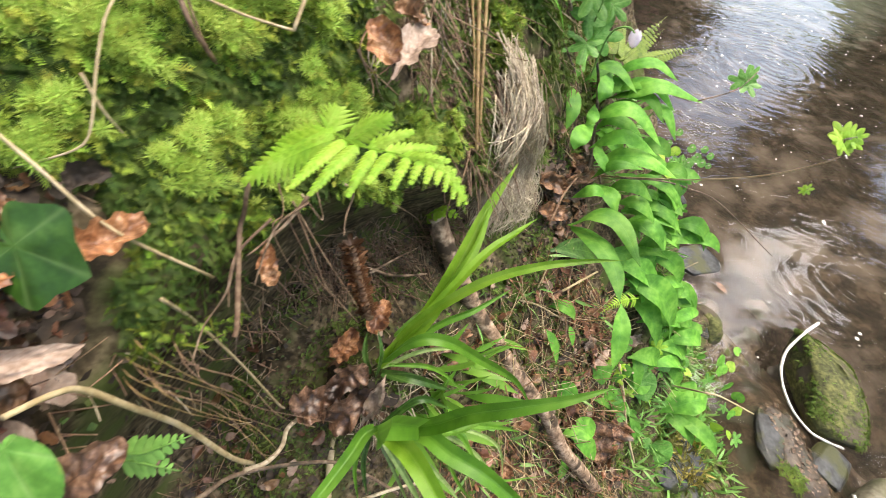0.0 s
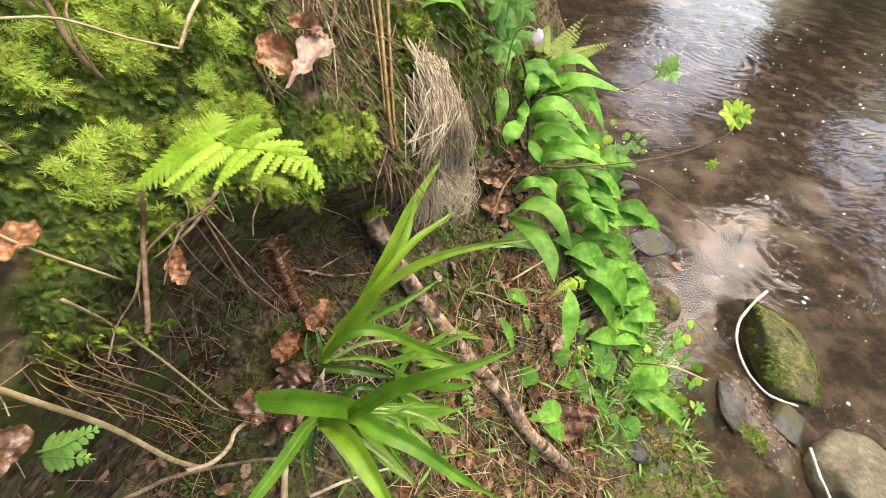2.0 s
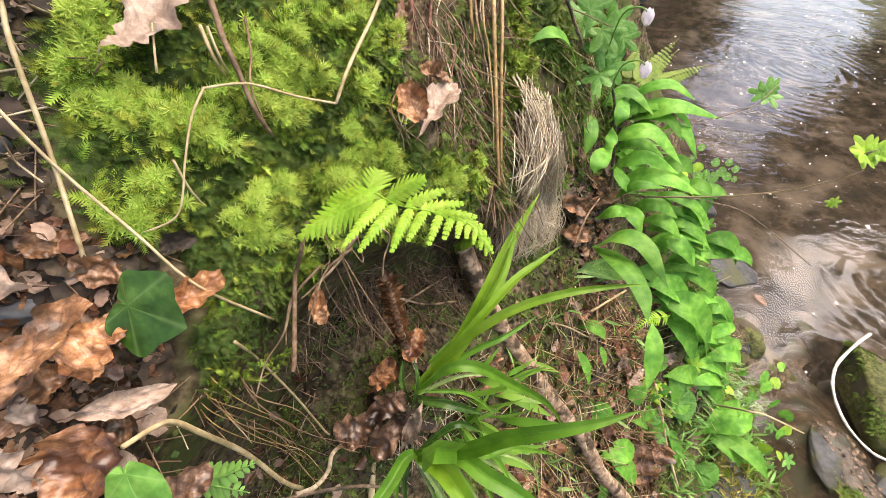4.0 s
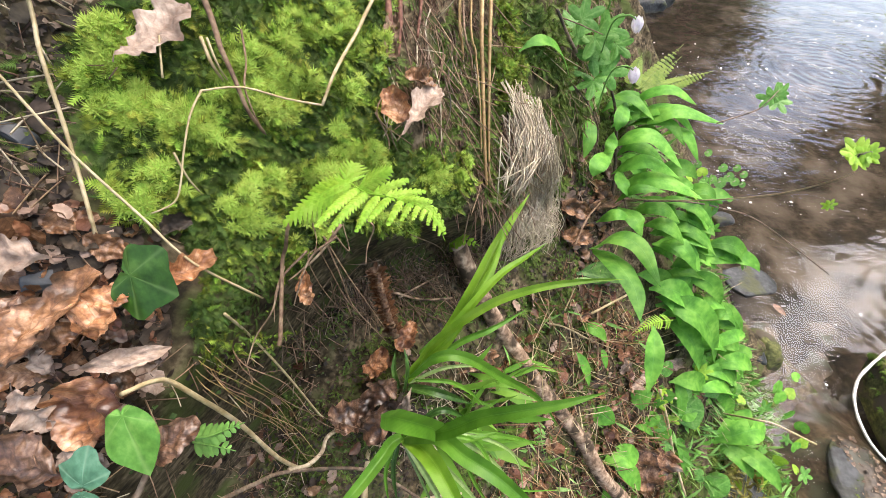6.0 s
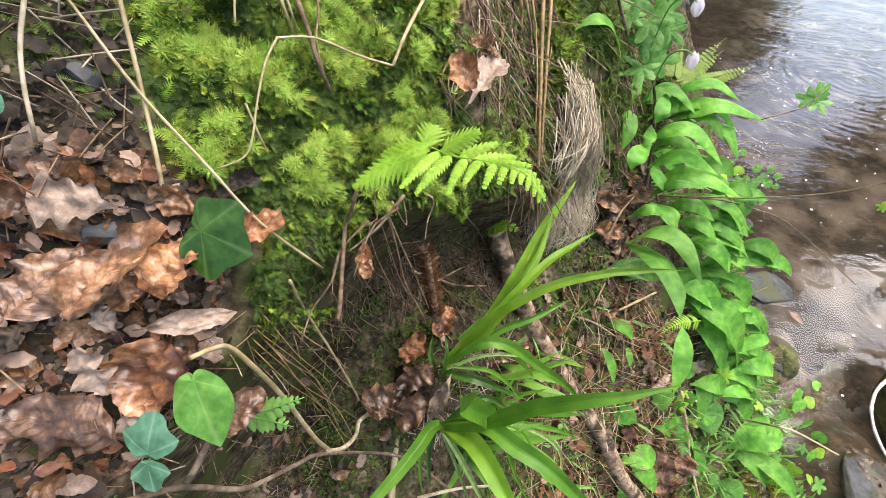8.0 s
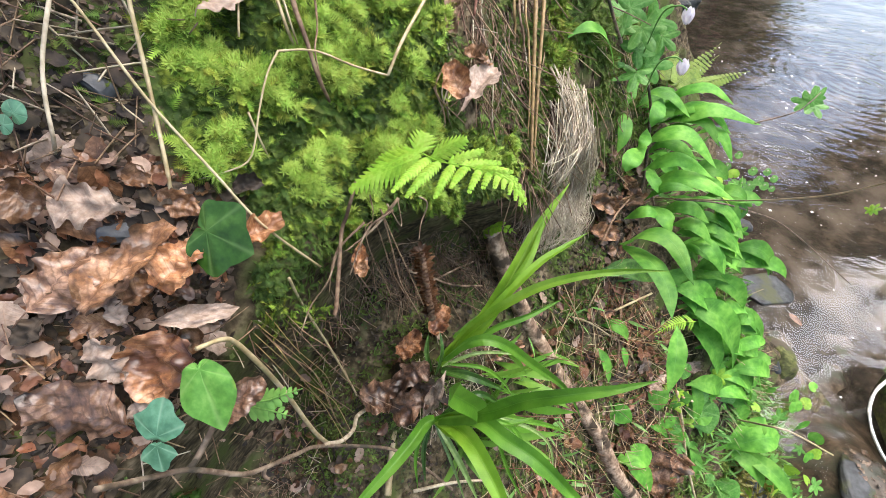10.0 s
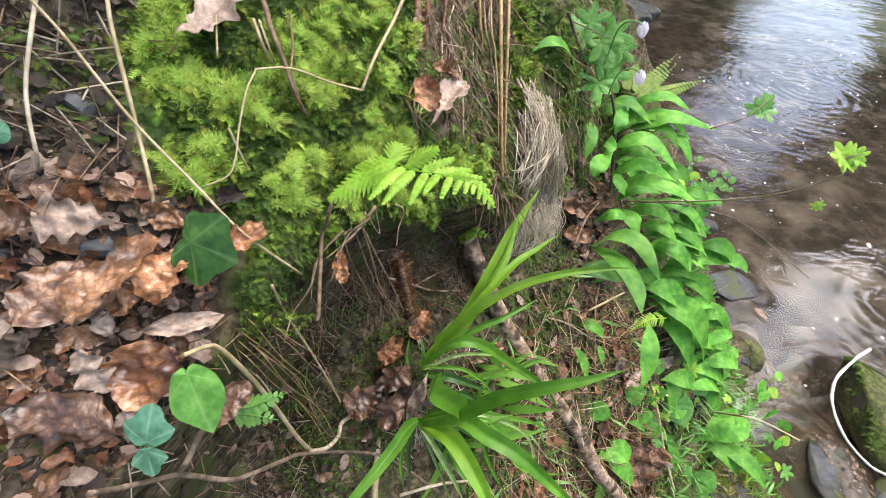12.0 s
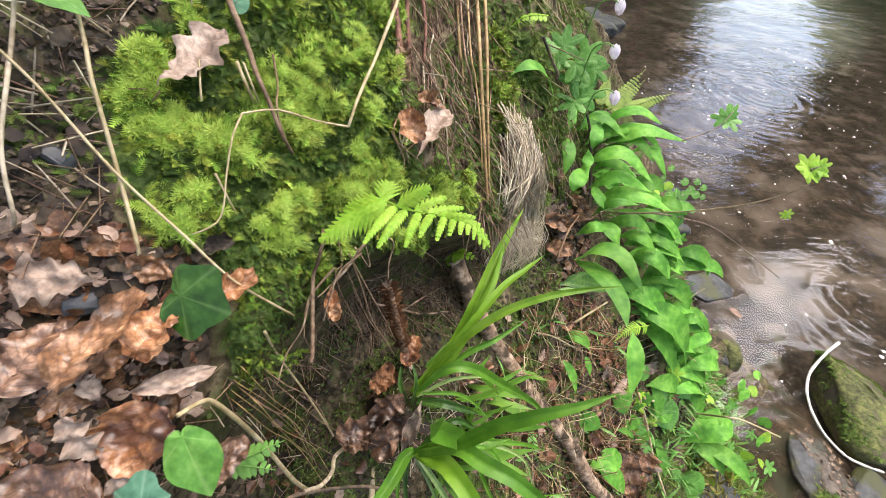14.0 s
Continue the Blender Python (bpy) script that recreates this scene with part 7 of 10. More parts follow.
round_leaf(p, (0.631, 1.174, 0.133), (-1.36, 0.02), 0.0183, HERB_YELLOW, "round", 0.12, 0.41)
stalk(p, (0.657, 1.214, 0.138), (0.631, 1.174, 0.133))
p = plant("small_herb", (0.818, 1.375, -0.357), "small bright green herb leaf at the bank's edge", "herb", "herbs on the slope")
round_leaf(p, (0.797, 1.346, -0.348), (-0.44, -0.57), 0.0383, HERB, "round", -0.78, -0.04)
stalk(p, (0.818, 1.375, -0.357), (0.797, 1.346, -0.348))
p = plant("small_herb", (0.858, 1.395, -0.198), "small bright green herb leaf at the bank's edge", "herb", "herbs on the slope")
round_leaf(p, (0.843, 1.375, -0.195), (-1.43, -0.5), 0.0339, RAMSONS, "heart", 0.29, 0.41)
stalk(p, (0.858, 1.395, -0.198), (0.843, 1.375, -0.195))
p = plant("small_herb", (1.291, 1.548, -0.596), "small bright green herb leaf at the bank's edge", "herb", "herbs on the slope")
round_leaf(p, (1.266, 1.521, -0.585), (-0.92, -0.07), 0.0302, HERB_YELLOW, "heart", -0.11, -0.16)
stalk(p, (1.291, 1.548, -0.596), (1.266, 1.521, -0.585))
p = plant("small_herb", (0.701, 1.213, 0.148), "small bright green herb leaf at the bank's edge", "herb", "herbs on the slope")
round_leaf(p, (0.675, 1.177, 0.143), (0.14, -0.05), 0.0174, HERB, "heart", 0.85, -0.6)
stalk(p, (0.701, 1.213, 0.148), (0.675, 1.177, 0.143))
p = plant("small_herb", (0.754, 1.357, -0.430), "small bright green herb leaf at the bank's edge", "herb", "herbs on the slope")
round_leaf(p, (0.737, 1.332, -0.421), (2.71, 0.65), 0.0359, RAMSONS, "heart", -0.72, 0.22)
stalk(p, (0.754, 1.357, -0.430), (0.737, 1.332, -0.421))
p = plant("small_herb", (0.936, 1.467, -0.356), "small bright green herb leaf at the bank's edge", "herb", "herbs on the slope")
round_leaf(p, (0.922, 1.448, -0.350), (0.83, -0.85), 0.0369, HERB_YELLOW, "lobed", 0.48, 0.37)
stalk(p, (0.936, 1.467, -0.356), (0.922, 1.448, -0.350))
p = plant("small_herb", (1.162, 1.568, -0.693), "small bright green herb leaf at the bank's edge", "herb", "herbs on the slope")
round_leaf(p, (1.136, 1.537, -0.677), (0.8, 0.19), 0.0358, HERB, "lobed", -0.09, -0.67)
stalk(p, (1.162, 1.568, -0.693), (1.136, 1.537, -0.677))
p = plant("small_herb", (0.715, 1.204, 0.239), "small bright green herb leaf at the bank's edge", "herb", "herbs on the slope")
round_leaf(p, (0.689, 1.167, 0.231), (0.58, 0.29), 0.0219, RAMSONS, "lobed", 0.53, -0.57)
stalk(p, (0.715, 1.204, 0.239), (0.689, 1.167, 0.231))
p = plant("small_herb", (0.704, 1.335, -0.441), "small bright green herb leaf at the bank's edge", "herb", "herbs on the slope")
round_leaf(p, (0.692, 1.316, -0.434), (0.14, 1.35), 0.0287, HERB_YELLOW, "lobed", -0.09, -0.09)
stalk(p, (0.704, 1.335, -0.441), (0.692, 1.316, -0.434))
p = plant("small_herb", (0.815, 1.372, -0.292), "small bright green herb leaf at the bank's edge", "herb", "herbs on the slope")
round_leaf(p, (0.796, 1.346, -0.285), (-1.34, -0.37), 0.0378, HERB, "round", 0.25, 0.02)
stalk(p, (0.815, 1.372, -0.292), (0.796, 1.346, -0.285))
p = plant("small_herb", (1.171, 1.508, -0.432), "small bright green herb leaf at the bank's edge", "herb", "herbs on the slope")
round_leaf(p, (1.140, 1.473, -0.421), (-0.48, 1.46), 0.0340, RAMSONS, "round", 0.11, 0.16)
stalk(p, (1.171, 1.508, -0.432), (1.140, 1.473, -0.421))
p = plant("small_herb", (0.716, 1.211, 0.169), "small bright green herb leaf at the bank's edge", "herb", "herbs on the slope")
round_leaf(p, (0.701, 1.191, 0.166), (1.21, 0.93), 0.0150, HERB_YELLOW, "round", -0.41, 0.6)
stalk(p, (0.716, 1.211, 0.169), (0.701, 1.191, 0.166))
p = plant("small_herb", (0.707, 1.357, -0.517), "small bright green herb leaf at the bank's edge", "herb", "herbs on the slope")
round_leaf(p, (0.685, 1.322, -0.501), (-1.31, 0.59), 0.0345, HERB, "round", 0.13, -0.09)
stalk(p, (0.707, 1.357, -0.517), (0.685, 1.322, -0.501))
p = plant("small_herb", (0.949, 1.439, -0.281), "small bright green herb leaf at the bank's edge", "herb", "herbs on the slope")
round_leaf(p, (0.924, 1.407, -0.274), (-0.74, 2.91), 0.0232, RAMSONS, "heart", 0.42, -0.45)
stalk(p, (0.949, 1.439, -0.281), (0.924, 1.407, -0.274))
p = plant("small_herb", (1.296, 1.548, -0.598), "small bright green herb leaf at the bank's edge", "herb", "herbs on the slope")
round_leaf(p, (1.270, 1.521, -0.586), (1.05, 0.11), 0.0206, HERB_YELLOW, "heart", 0.11, -0.29)
stalk(p, (1.296, 1.548, -0.598), (1.270, 1.521, -0.586))
p = plant("small_herb", (0.699, 1.207, 0.206), "small bright green herb leaf at the bank's edge", "herb", "herbs on the slope")
round_leaf(p, (0.681, 1.183, 0.202), (-0.81, 1.58), 0.0232, HERB, "heart", 0.23, -0.05)
stalk(p, (0.699, 1.207, 0.206), (0.681, 1.183, 0.202))
p = plant("small_herb", (0.786, 1.360, -0.372), "small bright green herb leaf at the bank's edge", "herb", "herbs on the slope")
round_leaf(p, (0.762, 1.325, -0.361), (0.79, -0.01), 0.0190, RAMSONS, "heart", -0.2, -0.3)
stalk(p, (0.786, 1.360, -0.372), (0.762, 1.325, -0.361))
p = plant("small_herb", (0.863, 1.383, -0.175), "small bright green herb leaf at the bank's edge", "herb", "herbs on the slope")
round_leaf(p, (0.837, 1.347, -0.169), (-1.75, 0.38), 0.0358, HERB_YELLOW, "lobed", 0.04, 0.2)
stalk(p, (0.863, 1.383, -0.175), (0.837, 1.347, -0.169))
p = plant("small_herb", (0.987, 1.503, -0.425), "small bright green herb leaf at the bank's edge", "herb", "herbs on the slope")
round_leaf(p, (0.962, 1.470, -0.414), (0.32, 0.67), 0.0359, HERB, "lobed", -0.21, 0.89)
stalk(p, (0.987, 1.503, -0.425), (0.962, 1.470, -0.414))
p = plant("small_herb", (0.722, 1.239, 0.063), "small bright green herb leaf at the bank's edge", "herb", "herbs on the slope")
round_leaf(p, (0.703, 1.213, 0.062), (-0.04, 0.98), 0.0179, RAMSONS, "lobed", -0.24, -0.04)
stalk(p, (0.722, 1.239, 0.063), (0.703, 1.213, 0.062))
p = plant("small_herb", (0.747, 1.383, -0.576), "small bright green herb leaf at the bank's edge", "herb", "herbs on the slope")
round_leaf(p, (0.735, 1.364, -0.568), (-0.88, -0.49), 0.0262, HERB_YELLOW, "lobed", 0.19, -0.01)
stalk(p, (0.747, 1.383, -0.576), (0.735, 1.364, -0.568))
p = plant("small_herb", (0.884, 1.403, -0.213), "small bright green herb leaf at the bank's edge", "herb", "herbs on the slope")
round_leaf(p, (0.867, 1.381, -0.209), (-0.85, 0.14), 0.0246, HERB, "round", -0.16, 0.19)
stalk(p, (0.884, 1.403, -0.213), (0.867, 1.381, -0.209))
p = plant("small_herb", (1.268, 1.535, -0.541), "small bright green herb leaf at the bank's edge", "herb", "herbs on the slope")
round_leaf(p, (1.239, 1.504, -0.529), (0.31, 0.58), 0.0281, RAMSONS, "round", -0.77, 0.46)
stalk(p, (1.268, 1.535, -0.541), (1.239, 1.504, -0.529))
p = plant("small_herb", (0.693, 1.202, 0.259), "small bright green herb leaf at the bank's edge", "herb", "herbs on the slope")
round_leaf(p, (0.669, 1.168, 0.251), (-0.18, 1.63), 0.0179, HERB_YELLOW, "round", -0.34, 0.15)
stalk(p, (0.693, 1.202, 0.259), (0.669, 1.168, 0.251))
p = plant("small_herb", (0.709, 1.363, -0.545), "small bright green herb leaf at the bank's edge", "herb", "herbs on the slope")
round_leaf(p, (0.687, 1.328, -0.529), (0.37, 1.09), 0.0297, HERB, "round", 0.54, -0.2)
stalk(p, (0.709, 1.363, -0.545), (0.687, 1.328, -0.529))
p = plant("small_herb", (0.825, 1.384, -0.241), "small bright green herb leaf at the bank's edge", "herb", "herbs on the slope")
round_leaf(p, (0.811, 1.364, -0.237), (-0.42, 2.39), 0.0183, RAMSONS, "heart", 0.09, 0.24)
stalk(p, (0.825, 1.384, -0.241), (0.811, 1.364, -0.237))
p = plant("small_herb", (1.277, 1.561, -0.700), "small bright green herb leaf at the bank's edge", "herb", "herbs on the slope")
round_leaf(p, (1.264, 1.547, -0.693), (-0.66, 1.76), 0.0239, HERB_YELLOW, "heart", 0.46, -0.23)
stalk(p, (1.277, 1.561, -0.700), (1.264, 1.547, -0.693))
p = plant("small_herb", (0.701, 1.207, 0.208), "small bright green herb leaf at the bank's edge", "herb", "herbs on the slope")
round_leaf(p, (0.675, 1.169, 0.201), (-0.17, -0.13), 0.0197, HERB, "heart", 0.11, -0.45)
stalk(p, (0.701, 1.207, 0.208), (0.675, 1.169, 0.201))
p = plant("small_herb", (0.856, 1.411, -0.414), "small bright green herb leaf at the bank's edge", "herb", "herbs on the slope")
round_leaf(p, (0.845, 1.396, -0.409), (-0.85, 2.17), 0.0231, RAMSONS, "heart", 0.13, -0.11)
stalk(p, (0.856, 1.411, -0.414), (0.845, 1.396, -0.409))
p = plant("small_herb", (0.930, 1.401, -0.206), "small bright green herb leaf at the bank's edge", "herb", "herbs on the slope")
round_leaf(p, (0.918, 1.387, -0.203), (0.92, -0.06), 0.0379, HERB_YELLOW, "lobed", 0.1, -0.1)
stalk(p, (0.930, 1.401, -0.206), (0.918, 1.387, -0.203))
p = plant("small_herb", (1.144, 1.554, -0.634), "small bright green herb leaf at the bank's edge", "herb", "herbs on the slope")
round_leaf(p, (1.123, 1.530, -0.623), (0.75, -0.13), 0.0412, HERB, "lobed", 0.11, -0.33)
stalk(p, (1.144, 1.554, -0.634), (1.123, 1.530, -0.623))
p = plant("small_herb", (0.717, 1.207, 0.213), "small bright green herb leaf at the bank's edge", "herb", "herbs on the slope")
round_leaf(p, (0.690, 1.169, 0.206), (1.37, -0.75), 0.0184, RAMSONS, "lobed", 0.04, -0.05)
stalk(p, (0.717, 1.207, 0.213), (0.690, 1.169, 0.206))
p = plant("small_herb", (0.668, 1.295, -0.353), "small bright green herb leaf at the bank's edge", "herb", "herbs on the slope")
round_leaf(p, (0.657, 1.279, -0.348), (0.42, -0.8), 0.0287, HERB_YELLOW, "lobed", -0.34, -0.02)
stalk(p, (0.668, 1.295, -0.353), (0.657, 1.279, -0.348))
p = plant("small_herb", (0.921, 1.391, -0.187), "small bright green herb leaf at the bank's edge", "herb", "herbs on the slope")
round_leaf(p, (0.891, 1.354, -0.181), (-1.43, 1.18), 0.0192, HERB, "round", 0.01, 0.43)
stalk(p, (0.921, 1.391, -0.187), (0.891, 1.354, -0.181))
p = plant("small_herb", (1.012, 1.520, -0.494), "small bright green herb leaf at the bank's edge", "herb", "herbs on the slope")
round_leaf(p, (0.988, 1.488, -0.483), (-3.15, 0.02), 0.0366, RAMSONS, "round", 0.34, 0.08)
stalk(p, (1.012, 1.520, -0.494), (0.988, 1.488, -0.483))
p = plant("small_herb", (0.668, 1.222, 0.085), "small bright green herb leaf at the bank's edge", "herb", "herbs on the slope")
round_leaf(p, (0.648, 1.193, 0.083), (1.78, -0.36), 0.0221, HERB_YELLOW, "round", 0.35, -0.27)
stalk(p, (0.668, 1.222, 0.085), (0.648, 1.193, 0.083))
p = plant("small_herb", (0.773, 1.379, -0.477), "small bright green herb leaf at the bank's edge", "herb", "herbs on the slope")
round_leaf(p, (0.758, 1.356, -0.468), (-1.64, 2.16), 0.0311, HERB, "round", 0.97, 0.05)
stalk(p, (0.773, 1.379, -0.477), (0.758, 1.356, -0.468))
p = plant("small_herb", (0.883, 1.423, -0.253), "small bright green herb leaf at the bank's edge", "herb", "herbs on the slope")
round_leaf(p, (0.861, 1.393, -0.246), (0.65, -1.36), 0.0339, RAMSONS, "heart", -0.01, -0.39)
stalk(p, (0.883, 1.423, -0.253), (0.861, 1.393, -0.246))
p = plant("small_herb", (1.197, 1.504, -0.414), "small bright green herb leaf at the bank's edge", "herb", "herbs on the slope")
round_leaf(p, (1.176, 1.481, -0.407), (1.56, 1.19), 0.0297, HERB_YELLOW, "heart", -0.32, -0.25)
stalk(p, (1.197, 1.504, -0.414), (1.176, 1.481, -0.407))
p = plant("small_herb", (0.692, 1.208, 0.201), "small bright green herb leaf at the bank's edge", "herb", "herbs on the slope")
round_leaf(p, (0.668, 1.174, 0.195), (0.43, 1.53), 0.0331, HERB, "heart", 0.09, -0.48)
stalk(p, (0.692, 1.208, 0.201), (0.668, 1.174, 0.195))
p = plant("small_herb", (0.889, 1.462, -0.565), "small bright green herb leaf at the bank's edge", "herb", "herbs on the slope")
round_leaf(p, (0.864, 1.427, -0.550), (0.51, 1.91), 0.0320, RAMSONS, "heart", 0.41, 0.67)
stalk(p, (0.889, 1.462, -0.565), (0.864, 1.427, -0.550))
p = plant("small_herb", (0.906, 1.442, -0.371), "small bright green herb leaf at the bank's edge", "herb", "herbs on the slope")
round_leaf(p, (0.890, 1.421, -0.365), (-2.13, 0.83), 0.0232, HERB_YELLOW, "lobed", 0.23, -0.36)
stalk(p, (0.906, 1.442, -0.371), (0.890, 1.421, -0.365))
p = plant("small_herb", (1.128, 1.517, -0.473), "small bright green herb leaf at the bank's edge", "herb", "herbs on the slope")
round_leaf(p, (1.104, 1.489, -0.463), (-0.25, 0.56), 0.0408, HERB, "lobed", -0.04, 0.31)
stalk(p, (1.128, 1.517, -0.473), (1.104, 1.489, -0.463))
p = plant("small_herb", (0.727, 1.208, 0.199), "small bright green herb leaf at the bank's edge", "herb", "herbs on the slope")
round_leaf(p, (0.710, 1.185, 0.195), (-0.09, -1.29), 0.0339, RAMSONS, "lobed", 0.24, -0.04)
stalk(p, (0.727, 1.208, 0.199), (0.710, 1.185, 0.195))
p = plant("small_herb", (0.641, 1.307, -0.452), "small bright green herb leaf at the bank's edge", "herb", "herbs on the slope")
round_leaf(p, (0.618, 1.269, -0.437), (-0.19, 0.14), 0.0170, HERB_YELLOW, "lobed", -1.05, 0.1)
stalk(p, (0.641, 1.307, -0.452), (0.618, 1.269, -0.437))
p = plant("small_herb", (0.917, 1.431, -0.267), "small bright green herb leaf at the bank's edge", "herb", "herbs on the slope")
round_leaf(p, (0.903, 1.413, -0.263), (0.64, -0.48), 0.0414, HERB, "round", -0.16, -0.28)
stalk(p, (0.917, 1.431, -0.267), (0.903, 1.413, -0.263))
p = plant("small_herb", (1.060, 1.484, -0.371), "small bright green herb leaf at the bank's edge", "herb", "herbs on the slope")
round_leaf(p, (1.032, 1.450, -0.361), (1.17, -0.17), 0.0199, RAMSONS, "round", 0.63, 0.07)
stalk(p, (1.060, 1.484, -0.371), (1.032, 1.450, -0.361))
p = plant("small_herb", (0.685, 1.208, 0.199), "small bright green herb leaf at the bank's edge", "herb", "herbs on the slope")
round_leaf(p, (0.659, 1.171, 0.193), (-0.39, -1.28), 0.0323, HERB_YELLOW, "round", -0.24, 0.83)
stalk(p, (0.685, 1.208, 0.199), (0.659, 1.171, 0.193))
p = plant("small_herb", (0.723, 1.334, -0.405), "small bright green herb leaf at the bank's edge", "herb", "herbs on the slope")
round_leaf(p, (0.705, 1.306, -0.395), (-0.77, 1.56), 0.0357, HERB, "round", 0.46, -0.51)
stalk(p, (0.723, 1.334, -0.405), (0.705, 1.306, -0.395))
p = plant("small_herb", (0.994, 1.501, -0.418), "small bright green herb leaf at the bank's edge", "herb", "herbs on the slope")
round_leaf(p, (0.975, 1.477, -0.410), (-1.35, -1.38), 0.0331, RAMSONS, "heart", -0.0, -0.03)
stalk(p, (0.994, 1.501, -0.418), (0.975, 1.477, -0.410))
p = plant("small_herb", (1.034, 1.536, -0.730), "small bright green herb leaf at the bank's edge", "herb", "herbs on the slope")
round_leaf(p, (1.015, 1.512, -0.716), (-0.75, -1.07), 0.0427, HERB_YELLOW, "heart", 0.95, -0.37)
stalk(p, (1.034, 1.536, -0.730), (1.015, 1.512, -0.716))
p = plant("small_herb", (0.721, 1.211, 0.171), "small bright green herb leaf at the bank's edge", "herb", "herbs on the slope")
round_leaf(p, (0.707, 1.191, 0.168), (-0.04, -0.96), 0.0311, HERB, "heart", 0.16, -0.34)
stalk(p, (0.721, 1.211, 0.171), (0.707, 1.191, 0.168))
p = plant("small_herb", (0.629, 1.272, -0.331), "small bright green herb leaf at the bank's edge", "herb", "herbs on the slope")
round_leaf(p, (0.613, 1.246, -0.323), (0.78, -0.22), 0.0179, RAMSONS, "heart", 0.05, 0.14)
stalk(p, (0.629, 1.272, -0.331), (0.613, 1.246, -0.323))
p = plant("small_herb", (0.947, 1.430, -0.263), "small bright green herb leaf at the bank's edge", "herb", "herbs on the slope")
round_leaf(p, (0.927, 1.405, -0.257), (-2.14, -1.6), 0.0297, HERB_YELLOW, "lobed", -0.14, 0.02)
stalk(p, (0.947, 1.430, -0.263), (0.927, 1.405, -0.257))
p = plant("small_herb", (1.230, 1.544, -0.582), "small bright green herb leaf at the bank's edge", "herb", "herbs on the slope")
round_leaf(p, (1.213, 1.526, -0.575), (-0.93, -0.34), 0.0277, HERB, "lobed", 0.15, -0.15)
stalk(p, (1.230, 1.544, -0.582), (1.213, 1.526, -0.575))
p = plant("small_herb", (0.708, 1.218, 0.103), "small bright green herb leaf at the bank's edge", "herb", "herbs on the slope")
round_leaf(p, (0.690, 1.192, 0.100), (-0.6, 1.07), 0.0284, RAMSONS, "lobed", 0.32, 0.32)
stalk(p, (0.708, 1.218, 0.103), (0.690, 1.192, 0.100))
p = plant("small_herb", (0.811, 1.400, -0.486), "small bright green herb leaf at the bank's edge", "herb", "herbs on the slope")
round_leaf(p, (0.790, 1.369, -0.474), (1.04, -0.67), 0.0188, HERB_YELLOW, "lobed", 0.34, 0.06)
stalk(p, (0.811, 1.400, -0.486), (0.790, 1.369, -0.474))
p = plant("small_herb", (0.851, 1.377, -0.164), "small bright green herb leaf at the bank's edge", "herb", "herbs on the slope")
round_leaf(p, (0.830, 1.348, -0.160), (0.69, -0.87), 0.0265, HERB, "round", -0.74, 0.08)
stalk(p, (0.851, 1.377, -0.164), (0.830, 1.348, -0.160))
p = plant("small_herb", (1.201, 1.480, -0.351), "small bright green herb leaf at the bank's edge", "herb", "herbs on the slope")
round_leaf(p, (1.183, 1.461, -0.346), (-0.49, 0.42), 0.0213, RAMSONS, "round", 0.23, -0.13)
stalk(p, (1.201, 1.480, -0.351), (1.183, 1.461, -0.346))
p = plant("small_herb", (0.664, 1.210, 0.172), "small bright green herb leaf at the bank's edge", "herb", "herbs on the slope")
round_leaf(p, (0.643, 1.178, 0.167), (1.77, 0.82), 0.0298, HERB_YELLOW, "round", 0.31, -0.41)
stalk(p, (0.664, 1.210, 0.172), (0.643, 1.178, 0.167))
p = plant("small_herb", (0.647, 1.305, -0.436), "small bright green herb leaf at the bank's edge", "herb", "herbs on the slope")
round_leaf(p, (0.636, 1.287, -0.429), (0.43, -0.33), 0.0351, HERB, "round", 0.07, -0.01)
stalk(p, (0.647, 1.305, -0.436), (0.636, 1.287, -0.429))
p = plant("small_herb", (0.867, 1.411, -0.266), "small bright green herb leaf at the bank's edge", "herb", "herbs on the slope")
round_leaf(p, (0.842, 1.377, -0.259), (-1.35, -1.02), 0.0299, RAMSONS, "heart", 0.36, 0.29)
stalk(p, (0.867, 1.411, -0.266), (0.842, 1.377, -0.259))
p = plant("small_herb", (1.226, 1.564, -0.673), "small bright green herb leaf at the bank's edge", "herb", "herbs on the slope")
round_leaf(p, (1.209, 1.545, -0.664), (-0.63, 0.33), 0.0328, HERB_YELLOW, "heart", -0.69, -0.34)
stalk(p, (1.226, 1.564, -0.673), (1.209, 1.545, -0.664))
p = plant("small_herb", (0.689, 1.212, 0.159), "small bright green herb leaf at the bank's edge", "herb", "herbs on the slope")
round_leaf(p, (0.663, 1.175, 0.154), (-0.77, 0.42), 0.0330, HERB, "heart", -0.24, 0.08)
stalk(p, (0.689, 1.212, 0.159), (0.663, 1.175, 0.154))
p = plant("small_herb", (0.636, 1.282, -0.371), "small bright green herb leaf at the bank's edge", "herb", "herbs on the slope")
round_leaf(p, (0.612, 1.244, -0.358), (-0.33, -0.84), 0.0215, RAMSONS, "heart", 0.01, -0.4)
stalk(p, (0.636, 1.282, -0.371), (0.612, 1.244, -0.358))
p = plant("small_herb", (0.824, 1.377, -0.166), "small bright green herb leaf at the bank's edge", "herb", "herbs on the slope")
round_leaf(p, (0.801, 1.346, -0.161), (-1.35, -0.53), 0.0372, HERB_YELLOW, "lobed", -0.04, 0.32)
stalk(p, (0.824, 1.377, -0.166), (0.801, 1.346, -0.161))
p = plant("small_herb", (1.188, 1.532, -0.734), "small bright green herb leaf at the bank's edge", "herb", "herbs on the slope")
round_leaf(p, (1.159, 1.499, -0.716), (1.3, 0.99), 0.0217, HERB, "lobed", 0.38, -0.09)
stalk(p, (1.188, 1.532, -0.734), (1.159, 1.499, -0.716))
